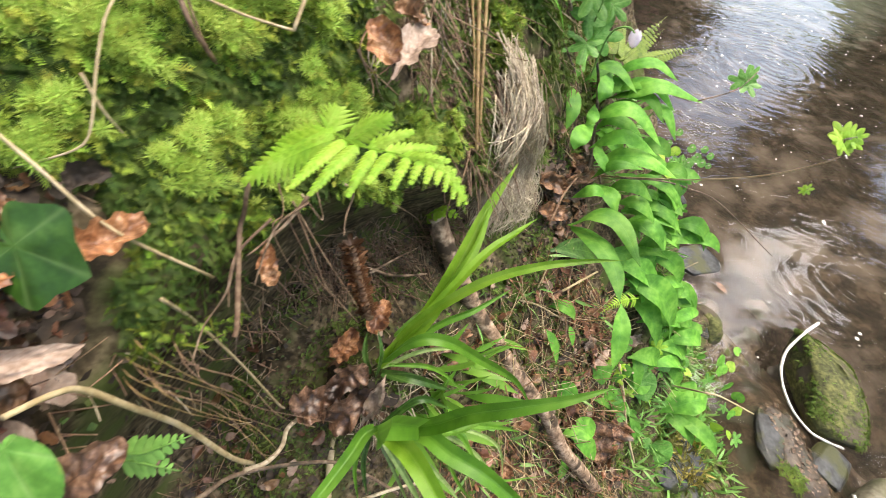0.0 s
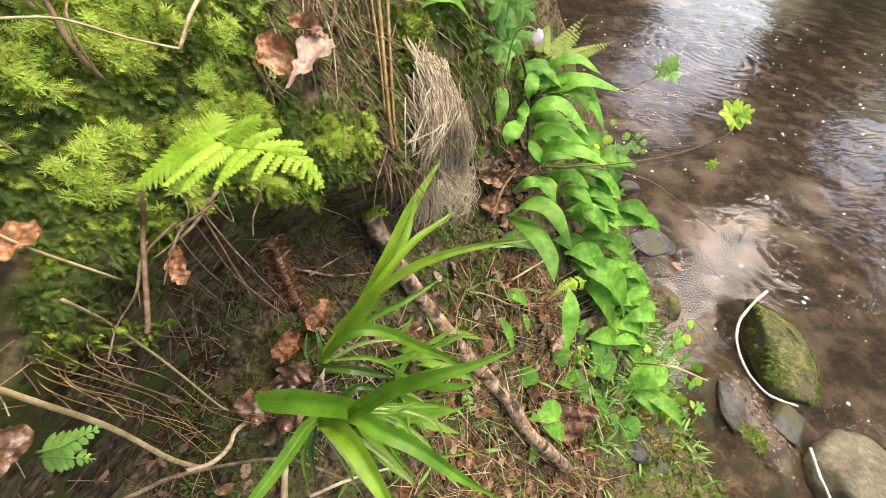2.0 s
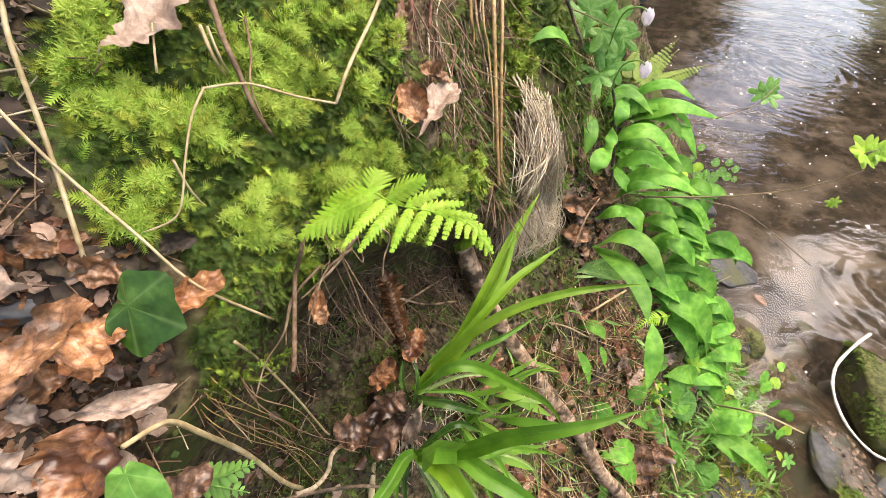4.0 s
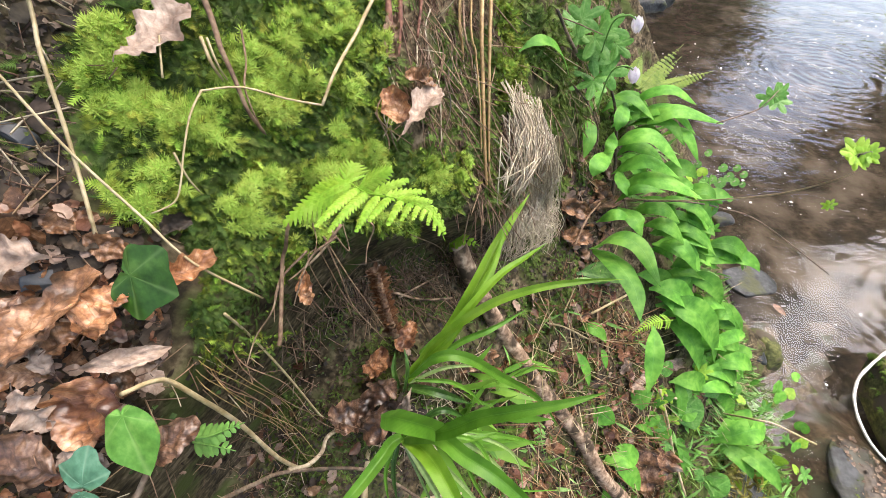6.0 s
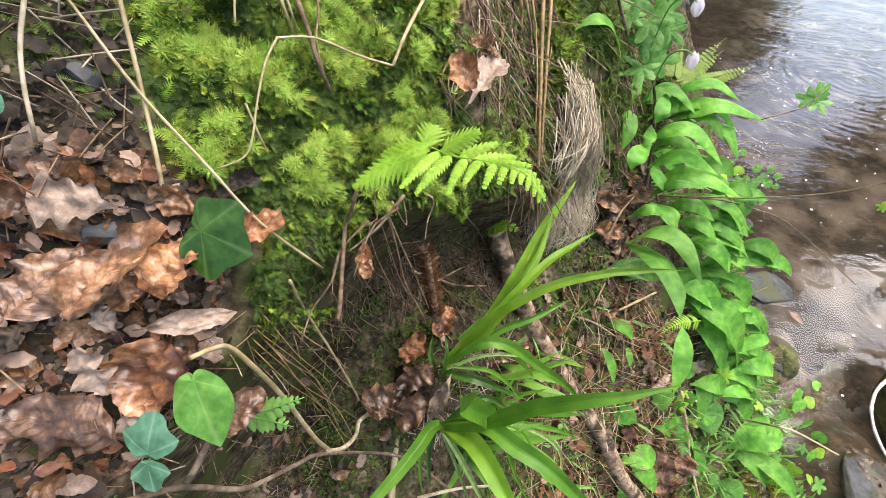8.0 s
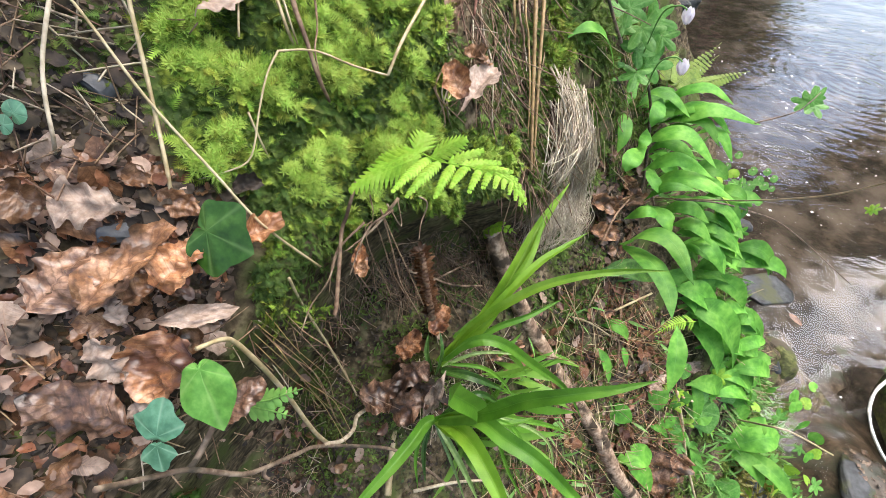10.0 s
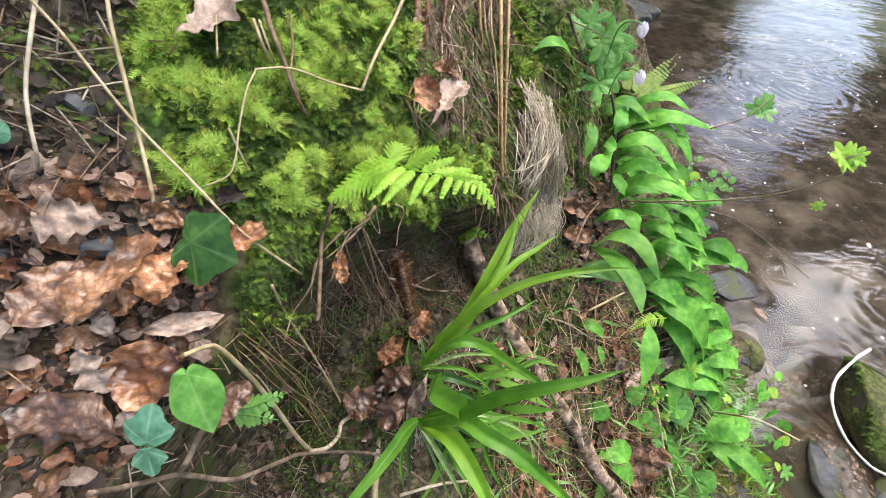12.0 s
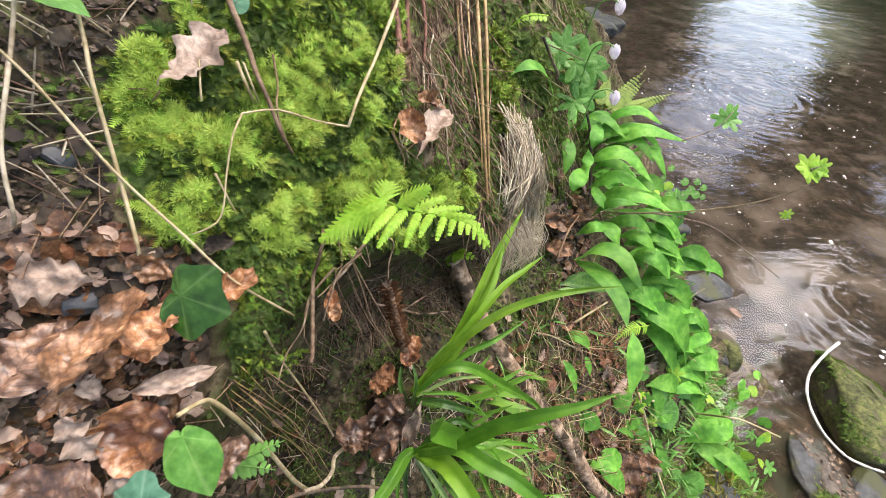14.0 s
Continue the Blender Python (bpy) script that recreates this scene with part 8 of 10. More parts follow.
p = plant("small_herb", (0.702, 1.208, 0.205), "small bright green herb leaf at the bank's edge", "herb", "herbs on the slope")
round_leaf(p, (0.687, 1.186, 0.201), (-1.33, -0.32), 0.0305, RAMSONS, "lobed", -0.34, -0.13)
stalk(p, (0.702, 1.208, 0.205), (0.687, 1.186, 0.201))
p = plant("small_herb", (0.692, 1.358, -0.599), "small bright green herb leaf at the bank's edge", "herb", "herbs on the slope")
round_leaf(p, (0.678, 1.334, -0.587), (0.97, -1.09), 0.0264, HERB_YELLOW, "lobed", -0.31, -0.17)
stalk(p, (0.692, 1.358, -0.599), (0.678, 1.334, -0.587))
p = plant("small_herb", (0.862, 1.408, -0.378), "small bright green herb leaf at the bank's edge", "herb", "herbs on the slope")
round_leaf(p, (0.842, 1.379, -0.369), (0.42, 1.85), 0.0260, HERB, "round", 0.22, 0.65)
stalk(p, (0.862, 1.408, -0.378), (0.842, 1.379, -0.369))
p = plant("small_herb", (1.267, 1.552, -0.615), "small bright green herb leaf at the bank's edge", "herb", "herbs on the slope")
round_leaf(p, (1.238, 1.521, -0.602), (-0.94, 1.32), 0.0277, RAMSONS, "round", 0.03, 0.28)
stalk(p, (1.267, 1.552, -0.615), (1.238, 1.521, -0.602))
p = plant("small_herb", (0.736, 1.232, 0.075), "small bright green herb leaf at the bank's edge", "herb", "herbs on the slope")
round_leaf(p, (0.725, 1.218, 0.074), (-3.05, 0.58), 0.0185, HERB_YELLOW, "round", -0.4, 0.28)
stalk(p, (0.736, 1.232, 0.075), (0.725, 1.218, 0.074))
p = plant("small_herb", (0.850, 1.429, -0.649), "small bright green herb leaf at the bank's edge", "herb", "herbs on the slope")
round_leaf(p, (0.831, 1.402, -0.636), (-2.52, -0.05), 0.0256, HERB, "round", 0.17, -0.23)
stalk(p, (0.850, 1.429, -0.649), (0.831, 1.402, -0.636))
p = plant("small_herb", (0.818, 1.375, -0.282), "small bright green herb leaf at the bank's edge", "herb", "herbs on the slope")
round_leaf(p, (0.791, 1.337, -0.273), (0.51, -0.29), 0.0218, RAMSONS, "heart", -0.1, -0.15)
stalk(p, (0.818, 1.375, -0.282), (0.791, 1.337, -0.273))
p = plant("small_herb", (1.148, 1.535, -0.732), "small bright green herb leaf at the bank's edge", "herb", "herbs on the slope")
round_leaf(p, (1.136, 1.521, -0.724), (-1.06, 0.81), 0.0321, HERB_YELLOW, "heart", -0.09, 0.64)
stalk(p, (1.148, 1.535, -0.732), (1.136, 1.521, -0.724))
p = plant("small_herb", (0.715, 1.217, 0.110), "small bright green herb leaf at the bank's edge", "herb", "herbs on the slope")
round_leaf(p, (0.693, 1.187, 0.108), (-1.52, -0.83), 0.0272, HERB, "heart", -0.48, -0.64)
stalk(p, (0.715, 1.217, 0.110), (0.693, 1.187, 0.108))
p = plant("small_herb", (0.938, 1.492, -0.661), "small bright green herb leaf at the bank's edge", "herb", "herbs on the slope")
round_leaf(p, (0.921, 1.469, -0.649), (2.27, -0.25), 0.0230, RAMSONS, "heart", 0.86, -0.1)
stalk(p, (0.938, 1.492, -0.661), (0.921, 1.469, -0.649))
p = plant("small_herb", (0.849, 1.384, -0.178), "small bright green herb leaf at the bank's edge", "herb", "herbs on the slope")
round_leaf(p, (0.838, 1.369, -0.175), (0.72, -0.36), 0.0243, HERB_YELLOW, "lobed", 0.31, 0.34)
stalk(p, (0.849, 1.384, -0.178), (0.838, 1.369, -0.175))
p = plant("small_herb", (1.162, 1.560, -0.659), "small bright green herb leaf at the bank's edge", "herb", "herbs on the slope")
round_leaf(p, (1.147, 1.542, -0.651), (-0.55, -0.73), 0.0297, HERB, "lobed", 0.25, 0.19)
stalk(p, (1.162, 1.560, -0.659), (1.147, 1.542, -0.651))
p = plant("small_herb", (0.732, 1.217, 0.113), "small bright green herb leaf at the bank's edge", "herb", "herbs on the slope")
round_leaf(p, (0.718, 1.197, 0.111), (-0.36, 1.66), 0.0254, RAMSONS, "lobed", -0.61, -0.28)
stalk(p, (0.732, 1.217, 0.113), (0.718, 1.197, 0.111))
p = plant("small_herb", (0.597, 1.253, -0.315), "small bright green herb leaf at the bank's edge", "herb", "herbs on the slope")
round_leaf(p, (0.579, 1.224, -0.306), (-0.21, 0.14), 0.0301, HERB_YELLOW, "lobed", -0.36, 0.5)
stalk(p, (0.597, 1.253, -0.315), (0.579, 1.224, -0.306))
p = plant("small_herb", (0.918, 1.404, -0.212), "small bright green herb leaf at the bank's edge", "herb", "herbs on the slope")
round_leaf(p, (0.901, 1.382, -0.208), (0.93, 2.88), 0.0353, HERB, "round", 0.07, 0.33)
stalk(p, (0.918, 1.404, -0.212), (0.901, 1.382, -0.208))
p = plant("small_herb", (1.130, 1.545, -0.719), "small bright green herb leaf at the bank's edge", "herb", "herbs on the slope")
round_leaf(p, (1.115, 1.527, -0.710), (1.04, -0.05), 0.0335, RAMSONS, "round", 0.06, 0.43)
stalk(p, (1.130, 1.545, -0.719), (1.115, 1.527, -0.710))
p = plant("small_herb", (0.666, 1.210, 0.179), "small bright green herb leaf at the bank's edge", "herb", "herbs on the slope")
round_leaf(p, (0.651, 1.187, 0.176), (0.25, 0.29), 0.0187, HERB_YELLOW, "round", -0.08, 0.21)
stalk(p, (0.666, 1.210, 0.179), (0.651, 1.187, 0.176))
p = plant("small_herb", (0.623, 1.273, -0.362), "small bright green herb leaf at the bank's edge", "herb", "herbs on the slope")
round_leaf(p, (0.613, 1.256, -0.356), (-1.37, 1.36), 0.0310, HERB, "round", 0.12, -0.08)
stalk(p, (0.623, 1.273, -0.362), (0.613, 1.256, -0.356))
p = plant("small_herb", (0.844, 1.394, -0.272), "small bright green herb leaf at the bank's edge", "herb", "herbs on the slope")
round_leaf(p, (0.818, 1.358, -0.264), (0.27, -0.68), 0.0366, RAMSONS, "heart", -0.12, -0.12)
stalk(p, (0.844, 1.394, -0.272), (0.818, 1.358, -0.264))
p = plant("small_herb", (1.034, 1.557, -0.706), "small bright green herb leaf at the bank's edge", "herb", "herbs on the slope")
round_leaf(p, (1.017, 1.535, -0.695), (0.61, 0.06), 0.0283, HERB_YELLOW, "heart", 0.34, -0.17)
stalk(p, (1.034, 1.557, -0.706), (1.017, 1.535, -0.695))
p = plant("small_herb", (0.713, 1.210, 0.176), "small bright green herb leaf at the bank's edge", "herb", "herbs on the slope")
round_leaf(p, (0.687, 1.174, 0.171), (1.62, 0.3), 0.0155, HERB, "heart", -0.01, 0.22)
stalk(p, (0.713, 1.210, 0.176), (0.687, 1.174, 0.171))
p = plant("small_herb", (0.834, 1.426, -0.581), "small bright green herb leaf at the bank's edge", "herb", "herbs on the slope")
round_leaf(p, (0.817, 1.400, -0.569), (1.09, 0.26), 0.0190, RAMSONS, "heart", 0.31, -0.02)
stalk(p, (0.834, 1.426, -0.581), (0.817, 1.400, -0.569))
p = plant("small_herb", (1.012, 1.501, -0.415), "small bright green herb leaf at the bank's edge", "herb", "herbs on the slope")
round_leaf(p, (1.000, 1.486, -0.410), (0.48, -0.95), 0.0193, HERB_YELLOW, "lobed", 0.12, -0.46)
stalk(p, (1.012, 1.501, -0.415), (1.000, 1.486, -0.410))
p = plant("small_herb", (1.220, 1.540, -0.726), "small bright green herb leaf at the bank's edge", "herb", "herbs on the slope")
round_leaf(p, (1.201, 1.518, -0.715), (0.33, 1.38), 0.0245, HERB, "lobed", -0.01, 0.29)
stalk(p, (1.220, 1.540, -0.726), (1.201, 1.518, -0.715))
p = plant("small_herb", (0.705, 1.205, 0.236), "small bright green herb leaf at the bank's edge", "herb", "herbs on the slope")
round_leaf(p, (0.682, 1.172, 0.229), (-2.23, 0.14), 0.0178, RAMSONS, "lobed", 0.43, -0.08)
stalk(p, (0.705, 1.205, 0.236), (0.682, 1.172, 0.229))
p = plant("small_herb", (0.801, 1.363, -0.308), "small bright green herb leaf at the bank's edge", "herb", "herbs on the slope")
round_leaf(p, (0.780, 1.332, -0.300), (0.5, 0.08), 0.0387, HERB_YELLOW, "lobed", 0.1, 0.19)
stalk(p, (0.801, 1.363, -0.308), (0.780, 1.332, -0.300))
p = plant("small_herb", (0.693, 1.204, 0.239), "pale green leaflet on a thin stalk over water", "herb", "leaflets over the water")
round_leaf(p, (0.760, 1.300, 0.260), (0.5, -0.5), 0.0168, HERB, "round", 0.2, 0.1)
stalk(p, (0.693, 1.204, 0.239), (0.760, 1.300, 0.260))
p = plant("small_herb", (0.714, 1.204, 0.243), "pale green leaflet on a thin stalk over water", "herb", "leaflets over the water")
round_leaf(p, (0.784, 1.300, 0.264), (0.5, -0.5), 0.0168, HERB, "round", 0.2, 0.1)
stalk(p, (0.714, 1.204, 0.243), (0.784, 1.300, 0.264))
p = plant("small_herb", (0.735, 1.205, 0.235), "pale green leaflet on a thin stalk over water", "herb", "leaflets over the water")
round_leaf(p, (0.806, 1.300, 0.255), (0.5, -0.5), 0.0216, HERB, "round", 0.2, 0.1)
stalk(p, (0.735, 1.205, 0.235), (0.806, 1.300, 0.255))
p = plant("small_herb", (0.758, 1.203, 0.251), "pale green leaflet on a thin stalk over water", "herb", "leaflets over the water")
round_leaf(p, (0.832, 1.300, 0.272), (0.5, -0.5), 0.0192, HERB, "round", 0.2, 0.1)
stalk(p, (0.758, 1.203, 0.251), (0.832, 1.300, 0.272))
p = plant("small_herb", (0.740, 1.201, 0.274), "pale green leaflet on a thin stalk over water", "herb", "leaflets over the water")
round_leaf(p, (0.814, 1.300, 0.298), (0.5, -0.5), 0.0168, HERB, "round", 0.2, 0.1)
stalk(p, (0.740, 1.201, 0.274), (0.814, 1.300, 0.298))
p = plant("small_herb", (0.775, 1.205, 0.237), "pale green leaflet on a thin stalk over water", "herb", "leaflets over the water")
round_leaf(p, (0.849, 1.300, 0.258), (0.5, -0.5), 0.0168, HERB, "round", 0.2, 0.1)
stalk(p, (0.775, 1.205, 0.237), (0.849, 1.300, 0.258))
p = plant("small_herb", (0.777, 1.201, 0.274), "pale green leaflet on a thin stalk over water", "herb", "leaflets over the water")
round_leaf(p, (0.855, 1.300, 0.298), (0.5, -0.5), 0.0144, HERB, "round", 0.2, 0.1)
stalk(p, (0.777, 1.201, 0.274), (0.855, 1.300, 0.298))
p = plant("small_herb", (0.797, 1.203, 0.258), "pale green leaflet on a thin stalk over water", "herb", "leaflets over the water")
round_leaf(p, (0.875, 1.300, 0.280), (0.5, -0.5), 0.0144, HERB, "round", 0.2, 0.1)
stalk(p, (0.797, 1.203, 0.258), (0.875, 1.300, 0.280))
p = plant("small_herb", (0.766, 1.209, 0.193), "pale green leaflet on a thin stalk over water", "herb", "leaflets over the water")
round_leaf(p, (0.836, 1.300, 0.209), (0.5, -0.5), 0.0120, HERB, "round", 0.2, 0.1)
stalk(p, (0.766, 1.209, 0.193), (0.836, 1.300, 0.209))
p = plant("small_herb", (0.672, 1.200, 0.281), "pale green leaflet on a thin stalk over water", "herb", "leaflets over the water")
round_leaf(p, (0.741, 1.300, 0.306), (0.5, -0.5), 0.0144, HERB, "round", 0.2, 0.1)
stalk(p, (0.672, 1.200, 0.281), (0.741, 1.300, 0.306))
p = plant("small_herb", (0.698, 1.197, 0.311), "pale green leaflet on a thin stalk over water", "herb", "leaflets over the water")
round_leaf(p, (0.771, 1.300, 0.340), (0.5, -0.5), 0.0144, HERB, "round", 0.2, 0.1)
stalk(p, (0.698, 1.197, 0.311), (0.771, 1.300, 0.340))
p = plant("small_herb", (0.669, 1.203, 0.252), "pale green leaflet on a thin stalk over water", "herb", "leaflets over the water")
round_leaf(p, (0.735, 1.300, 0.274), (0.5, -0.5), 0.0120, HERB, "round", 0.2, 0.1)
stalk(p, (0.669, 1.203, 0.252), (0.735, 1.300, 0.274))
p = plant("small_herb", (0.795, 1.206, 0.231), "pale green leaflet on a thin stalk over water", "herb", "leaflets over the water")
round_leaf(p, (0.871, 1.300, 0.251), (0.5, -0.5), 0.0120, HERB, "round", 0.2, 0.1)
stalk(p, (0.795, 1.206, 0.231), (0.871, 1.300, 0.251))

# ---- wood anemones ----
anemone((0.275, 0.820, 0.443), (0.275, 0.770, 0.473), (0.289, 0.750, 0.473), (0.305, 0.756, 0.472), (0.310, 0.760, 0.467), 0.0237)
anemone((0.259, 0.810, 0.356), (0.259, 0.760, 0.390), (0.273, 0.740, 0.392), (0.289, 0.746, 0.390), (0.293, 0.750, 0.384), 0.0232)
anemone((0.251, 0.795, 0.267), (0.250, 0.745, 0.305), (0.263, 0.725, 0.309), (0.279, 0.731, 0.306), (0.282, 0.735, 0.300), 0.0225)
p = plant("anemone_leaf", (0.308, 0.990, 0.539), "deeply cut soft green anemone leaf", "anemone leaf", "anemone leaves")
round_leaf(p, (0.219, 0.780, 0.408), (0.6, 0.3), 0.0402, HERB, "lobed", 0.3, 0.2)
stalk(p, (0.308, 0.990, 0.539), (0.219, 0.780, 0.408))
p = plant("anemone_leaf", (0.396, 1.126, 0.580), "deeply cut soft green anemone leaf", "anemone leaf", "anemone leaves")
round_leaf(p, (0.248, 0.800, 0.390), (0.4, -0.7), 0.0451, HERB, "lobed", 0.3, 0.2)
stalk(p, (0.396, 1.126, 0.580), (0.248, 0.800, 0.390))
p = plant("anemone_leaf", (0.440, 1.163, 0.624), "deeply cut soft green anemone leaf", "anemone leaf", "anemone leaves")
round_leaf(p, (0.265, 0.800, 0.405), (0.9, -0.3), 0.0415, HERB, "lobed", 0.3, 0.2)
stalk(p, (0.440, 1.163, 0.624), (0.265, 0.800, 0.405))
p = plant("anemone_leaf", (0.246, 0.877, 0.458), "deeply cut soft green anemone leaf", "anemone leaf", "anemone leaves")
round_leaf(p, (0.215, 0.800, 0.411), (-0.5, 0.4), 0.0361, HERB, "lobed", 0.3, 0.2)
stalk(p, (0.246, 0.877, 0.458), (0.215, 0.800, 0.411))
p = plant("anemone_leaf", (0.372, 1.095, 0.508), "deeply cut soft green anemone leaf", "anemone leaf", "anemone leaves")
round_leaf(p, (0.255, 0.830, 0.370), (0.4, 0.5), 0.0434, HERB, "lobed", 0.3, 0.2)
stalk(p, (0.372, 1.095, 0.508), (0.255, 0.830, 0.370))
p = plant("anemone_leaf", (0.430, 1.157, 0.508), "deeply cut soft green anemone leaf", "anemone leaf", "anemone leaves")
round_leaf(p, (0.284, 0.850, 0.357), (0.8, 0), 0.0447, HERB, "lobed", 0.3, 0.2)
stalk(p, (0.430, 1.157, 0.508), (0.284, 0.850, 0.357))
p = plant("anemone_leaf", (0.380, 1.106, 0.461), "deeply cut soft green anemone leaf", "anemone leaf", "anemone leaves")
round_leaf(p, (0.266, 0.850, 0.341), (-0.2, -0.8), 0.0388, HERB, "lobed", 0.3, 0.2)
stalk(p, (0.380, 1.106, 0.461), (0.266, 0.850, 0.341))
p = plant("anemone_leaf", (0.466, 1.167, 0.586), "deeply cut soft green anemone leaf", "anemone leaf", "anemone leaves")
round_leaf(p, (0.296, 0.830, 0.396), (0.6, -0.6), 0.0340, HERB, "lobed", 0.3, 0.2)
stalk(p, (0.466, 1.167, 0.586), (0.296, 0.830, 0.396))
p = plant("anemone_leaf", (0.233, 0.855, 0.356), "deeply cut soft green anemone leaf", "anemone leaf", "anemone leaves")
round_leaf(p, (0.223, 0.830, 0.344), (-0.3, 0.5), 0.0264, HERB, "lobed", 0.3, 0.2)
stalk(p, (0.233, 0.855, 0.356), (0.223, 0.830, 0.344))
p = plant("anemone_leaf", (0.266, 0.912, 0.464), "deeply cut soft green anemone leaf", "anemone leaf", "anemone leaves")
round_leaf(p, (0.224, 0.810, 0.403), (-0.2, -0.6), 0.0330, HERB, "lobed", 0.3, 0.2)
stalk(p, (0.266, 0.912, 0.464), (0.224, 0.810, 0.403))
p = plant("anemone_leaf", (0.209, 0.827, 0.322), "deeply cut soft green anemone leaf", "anemone leaf", "anemone leaves")
round_leaf(p, (0.210, 0.830, 0.324), (0, -1), 0.0226, HERB, "lobed", 0.3, 0.2)
stalk(p, (0.209, 0.827, 0.322), (0.210, 0.830, 0.324))
p = plant("anemone_leaf", (0.186, 0.792, 0.324), "deeply cut soft green anemone leaf", "anemone leaf", "anemone leaves")
round_leaf(p, (0.199, 0.830, 0.342), (-0.3, -0.8), 0.0189, HERB, "lobed", 0.3, 0.2)
stalk(p, (0.186, 0.792, 0.324), (0.199, 0.830, 0.342))

# ---- sprigs that reach over the water ----
p = plant("sprig", (0.597, 0.709, 0.185), "bright yellow-green sprig of cut leaves reaching over the water", "sprig", "sprigs over the water")
round_leaf(p, (0.588, 0.709, 0.184), (-1, 0.1), 0.0257, HERB_YELLOW, "lobed", 0.3, 0.2)
stalk(p, (0.597, 0.709, 0.185), (0.588, 0.709, 0.184), 0.0005)
round_leaf(p, (0.596, 0.713, 0.193), (-0.6, 0.8), 0.0239, HERB_YELLOW, "lobed", -0.3, -0.2)
stalk(p, (0.597, 0.709, 0.185), (0.596, 0.713, 0.193), 0.0005)
round_leaf(p, (0.600, 0.717, 0.182), (-0.5, -0.8), 0.0240, HERB_YELLOW, "lobed", 0.1, 0.35)
stalk(p, (0.597, 0.709, 0.185), (0.600, 0.717, 0.182), 0.0005)
round_leaf(p, (0.601, 0.709, 0.188), (0.6, 0.5), 0.0238, HERB_YELLOW, "lobed", 0.3, 0.2)
stalk(p, (0.597, 0.709, 0.185), (0.601, 0.709, 0.188), 0.0005)
round_leaf(p, (0.612, 0.713, 0.188), (1, 0.15), 0.0239, HERB_YELLOW, "lobed", -0.3, -0.2)
stalk(p, (0.597, 0.709, 0.185), (0.612, 0.713, 0.188), 0.0005)
round_leaf(p, (0.612, 0.717, 0.184), (0.7, -0.4), 0.0181, HERB_YELLOW, "lobed", 0.1, 0.35)
stalk(p, (0.597, 0.709, 0.185), (0.612, 0.717, 0.184), 0.0005)
round_leaf(p, (0.613, 0.709, 0.189), (1, 0.4), 0.0179, HERB_YELLOW, "lobed", 0.3, 0.2)
stalk(p, (0.597, 0.709, 0.185), (0.613, 0.709, 0.189), 0.0005)
p = plant("sprig", (0.628, 0.787, 0.124), "small yellow-green leaf over the water", "sprig", "sprigs over the water")
round_leaf(p, (0.628, 0.787, 0.124), (1, 0.2), 0.0133, HERB_YELLOW, "lobed", 0.3, 0.2)
stalk(p, (0.628, 0.787, 0.124), (0.628, 0.787, 0.124), 0.0005)
round_leaf(p, (0.629, 0.791, 0.123), (-0.8, 0.3), 0.0111, HERB_YELLOW, "lobed", -0.3, -0.2)
stalk(p, (0.628, 0.787, 0.124), (0.629, 0.791, 0.123), 0.0005)
p = plant("sprig", (0.934, 1.260, 0.491), "pale green sprig of lobed leaves over the water", "sprig", "sprigs over the water")
round_leaf(p, (0.934, 1.260, 0.491), (0.7, 0.7), 0.0454, HERB, "lobed", 0.3, 0.2)
stalk(p, (0.934, 1.260, 0.491), (0.934, 1.260, 0.491), 0.0005)
round_leaf(p, (0.925, 1.264, 0.485), (-0.8, 0.2), 0.0417, HERB, "lobed", -0.3, -0.2)
stalk(p, (0.934, 1.260, 0.491), (0.925, 1.264, 0.485), 0.0005)
round_leaf(p, (0.945, 1.268, 0.484), (0.3, -0.9), 0.0458, HERB, "lobed", 0.1, 0.35)
stalk(p, (0.934, 1.260, 0.491), (0.945, 1.268, 0.484), 0.0005)
round_leaf(p, (0.947, 1.260, 0.501), (0.6, 0.8), 0.0341, HERB, "lobed", 0.3, 0.2)
stalk(p, (0.934, 1.260, 0.491), (0.947, 1.260, 0.501), 0.0005)

# ---- stones and what lies in the stream ----
stone("stone", (0.994, 0.482, 0.055), (0.13, 0.13, 0.025), STONE, "flat wet blue-grey slab at the bank's foot", 25, 2.3)
stone("stone", (1.520, 0.537, -0.030), (0.07, 0.15, 0.035), STONE, "flat wet blue-grey slab at the bank's foot", -20, 5.1)
stone("stone", (1.004, 0.354, 0.030), (0.09, 0.07, 0.02), STONE, "flat wet blue-grey slab at the bank's foot", 10, 6.7)
stone("stone", (1.359, 1.012, 0.030), (0.05, 0.09, 0.05), STONE, "flat wet blue-grey slab at the bank's foot", 20, 1.7)
boulder = stone("boulder", (1.885, 0.745, -0.010), (0.125, 0.26, 0.115), MOSSY_STONE, "mossy olive-brown boulder standing in the stream", -15, 3.0)
stone("boulder", (1.844, 0.160, -0.020), (0.22, 0.2, 0.12), BOULDER, "brown-green boulder at the water's edge", 20, 7.0)
stone("stone", (1.700, 0.425, -0.030), (0.11, 0.07, 0.045), STONE, "wet dark stone between boulders", 30, 9.0)
stone("stone", (1.418, 1.026, 0.000), (0.06, 0.1, 0.1), MOSSY_STONE, "small dark mossy stone at the bank's foot", 10, 4.0)
stone("stone", (1.587, 1.428, -0.009), (0.15, 0.1, 0.025), STONE, "flat wet blue-grey stone at the bank's foot", 10, 13.4)
stone("stone", (1.658, 1.884, -0.013), (0.07, 0.05, 0.04), STONE, "flat wet blue-grey stone at the bank's foot", 0, 13.0)
stone("stone", (2.426, 5.753, -0.000), (0.25, 0.3, 0.12), STONE, "grey stone on the far water's edge", 15, 12.9)
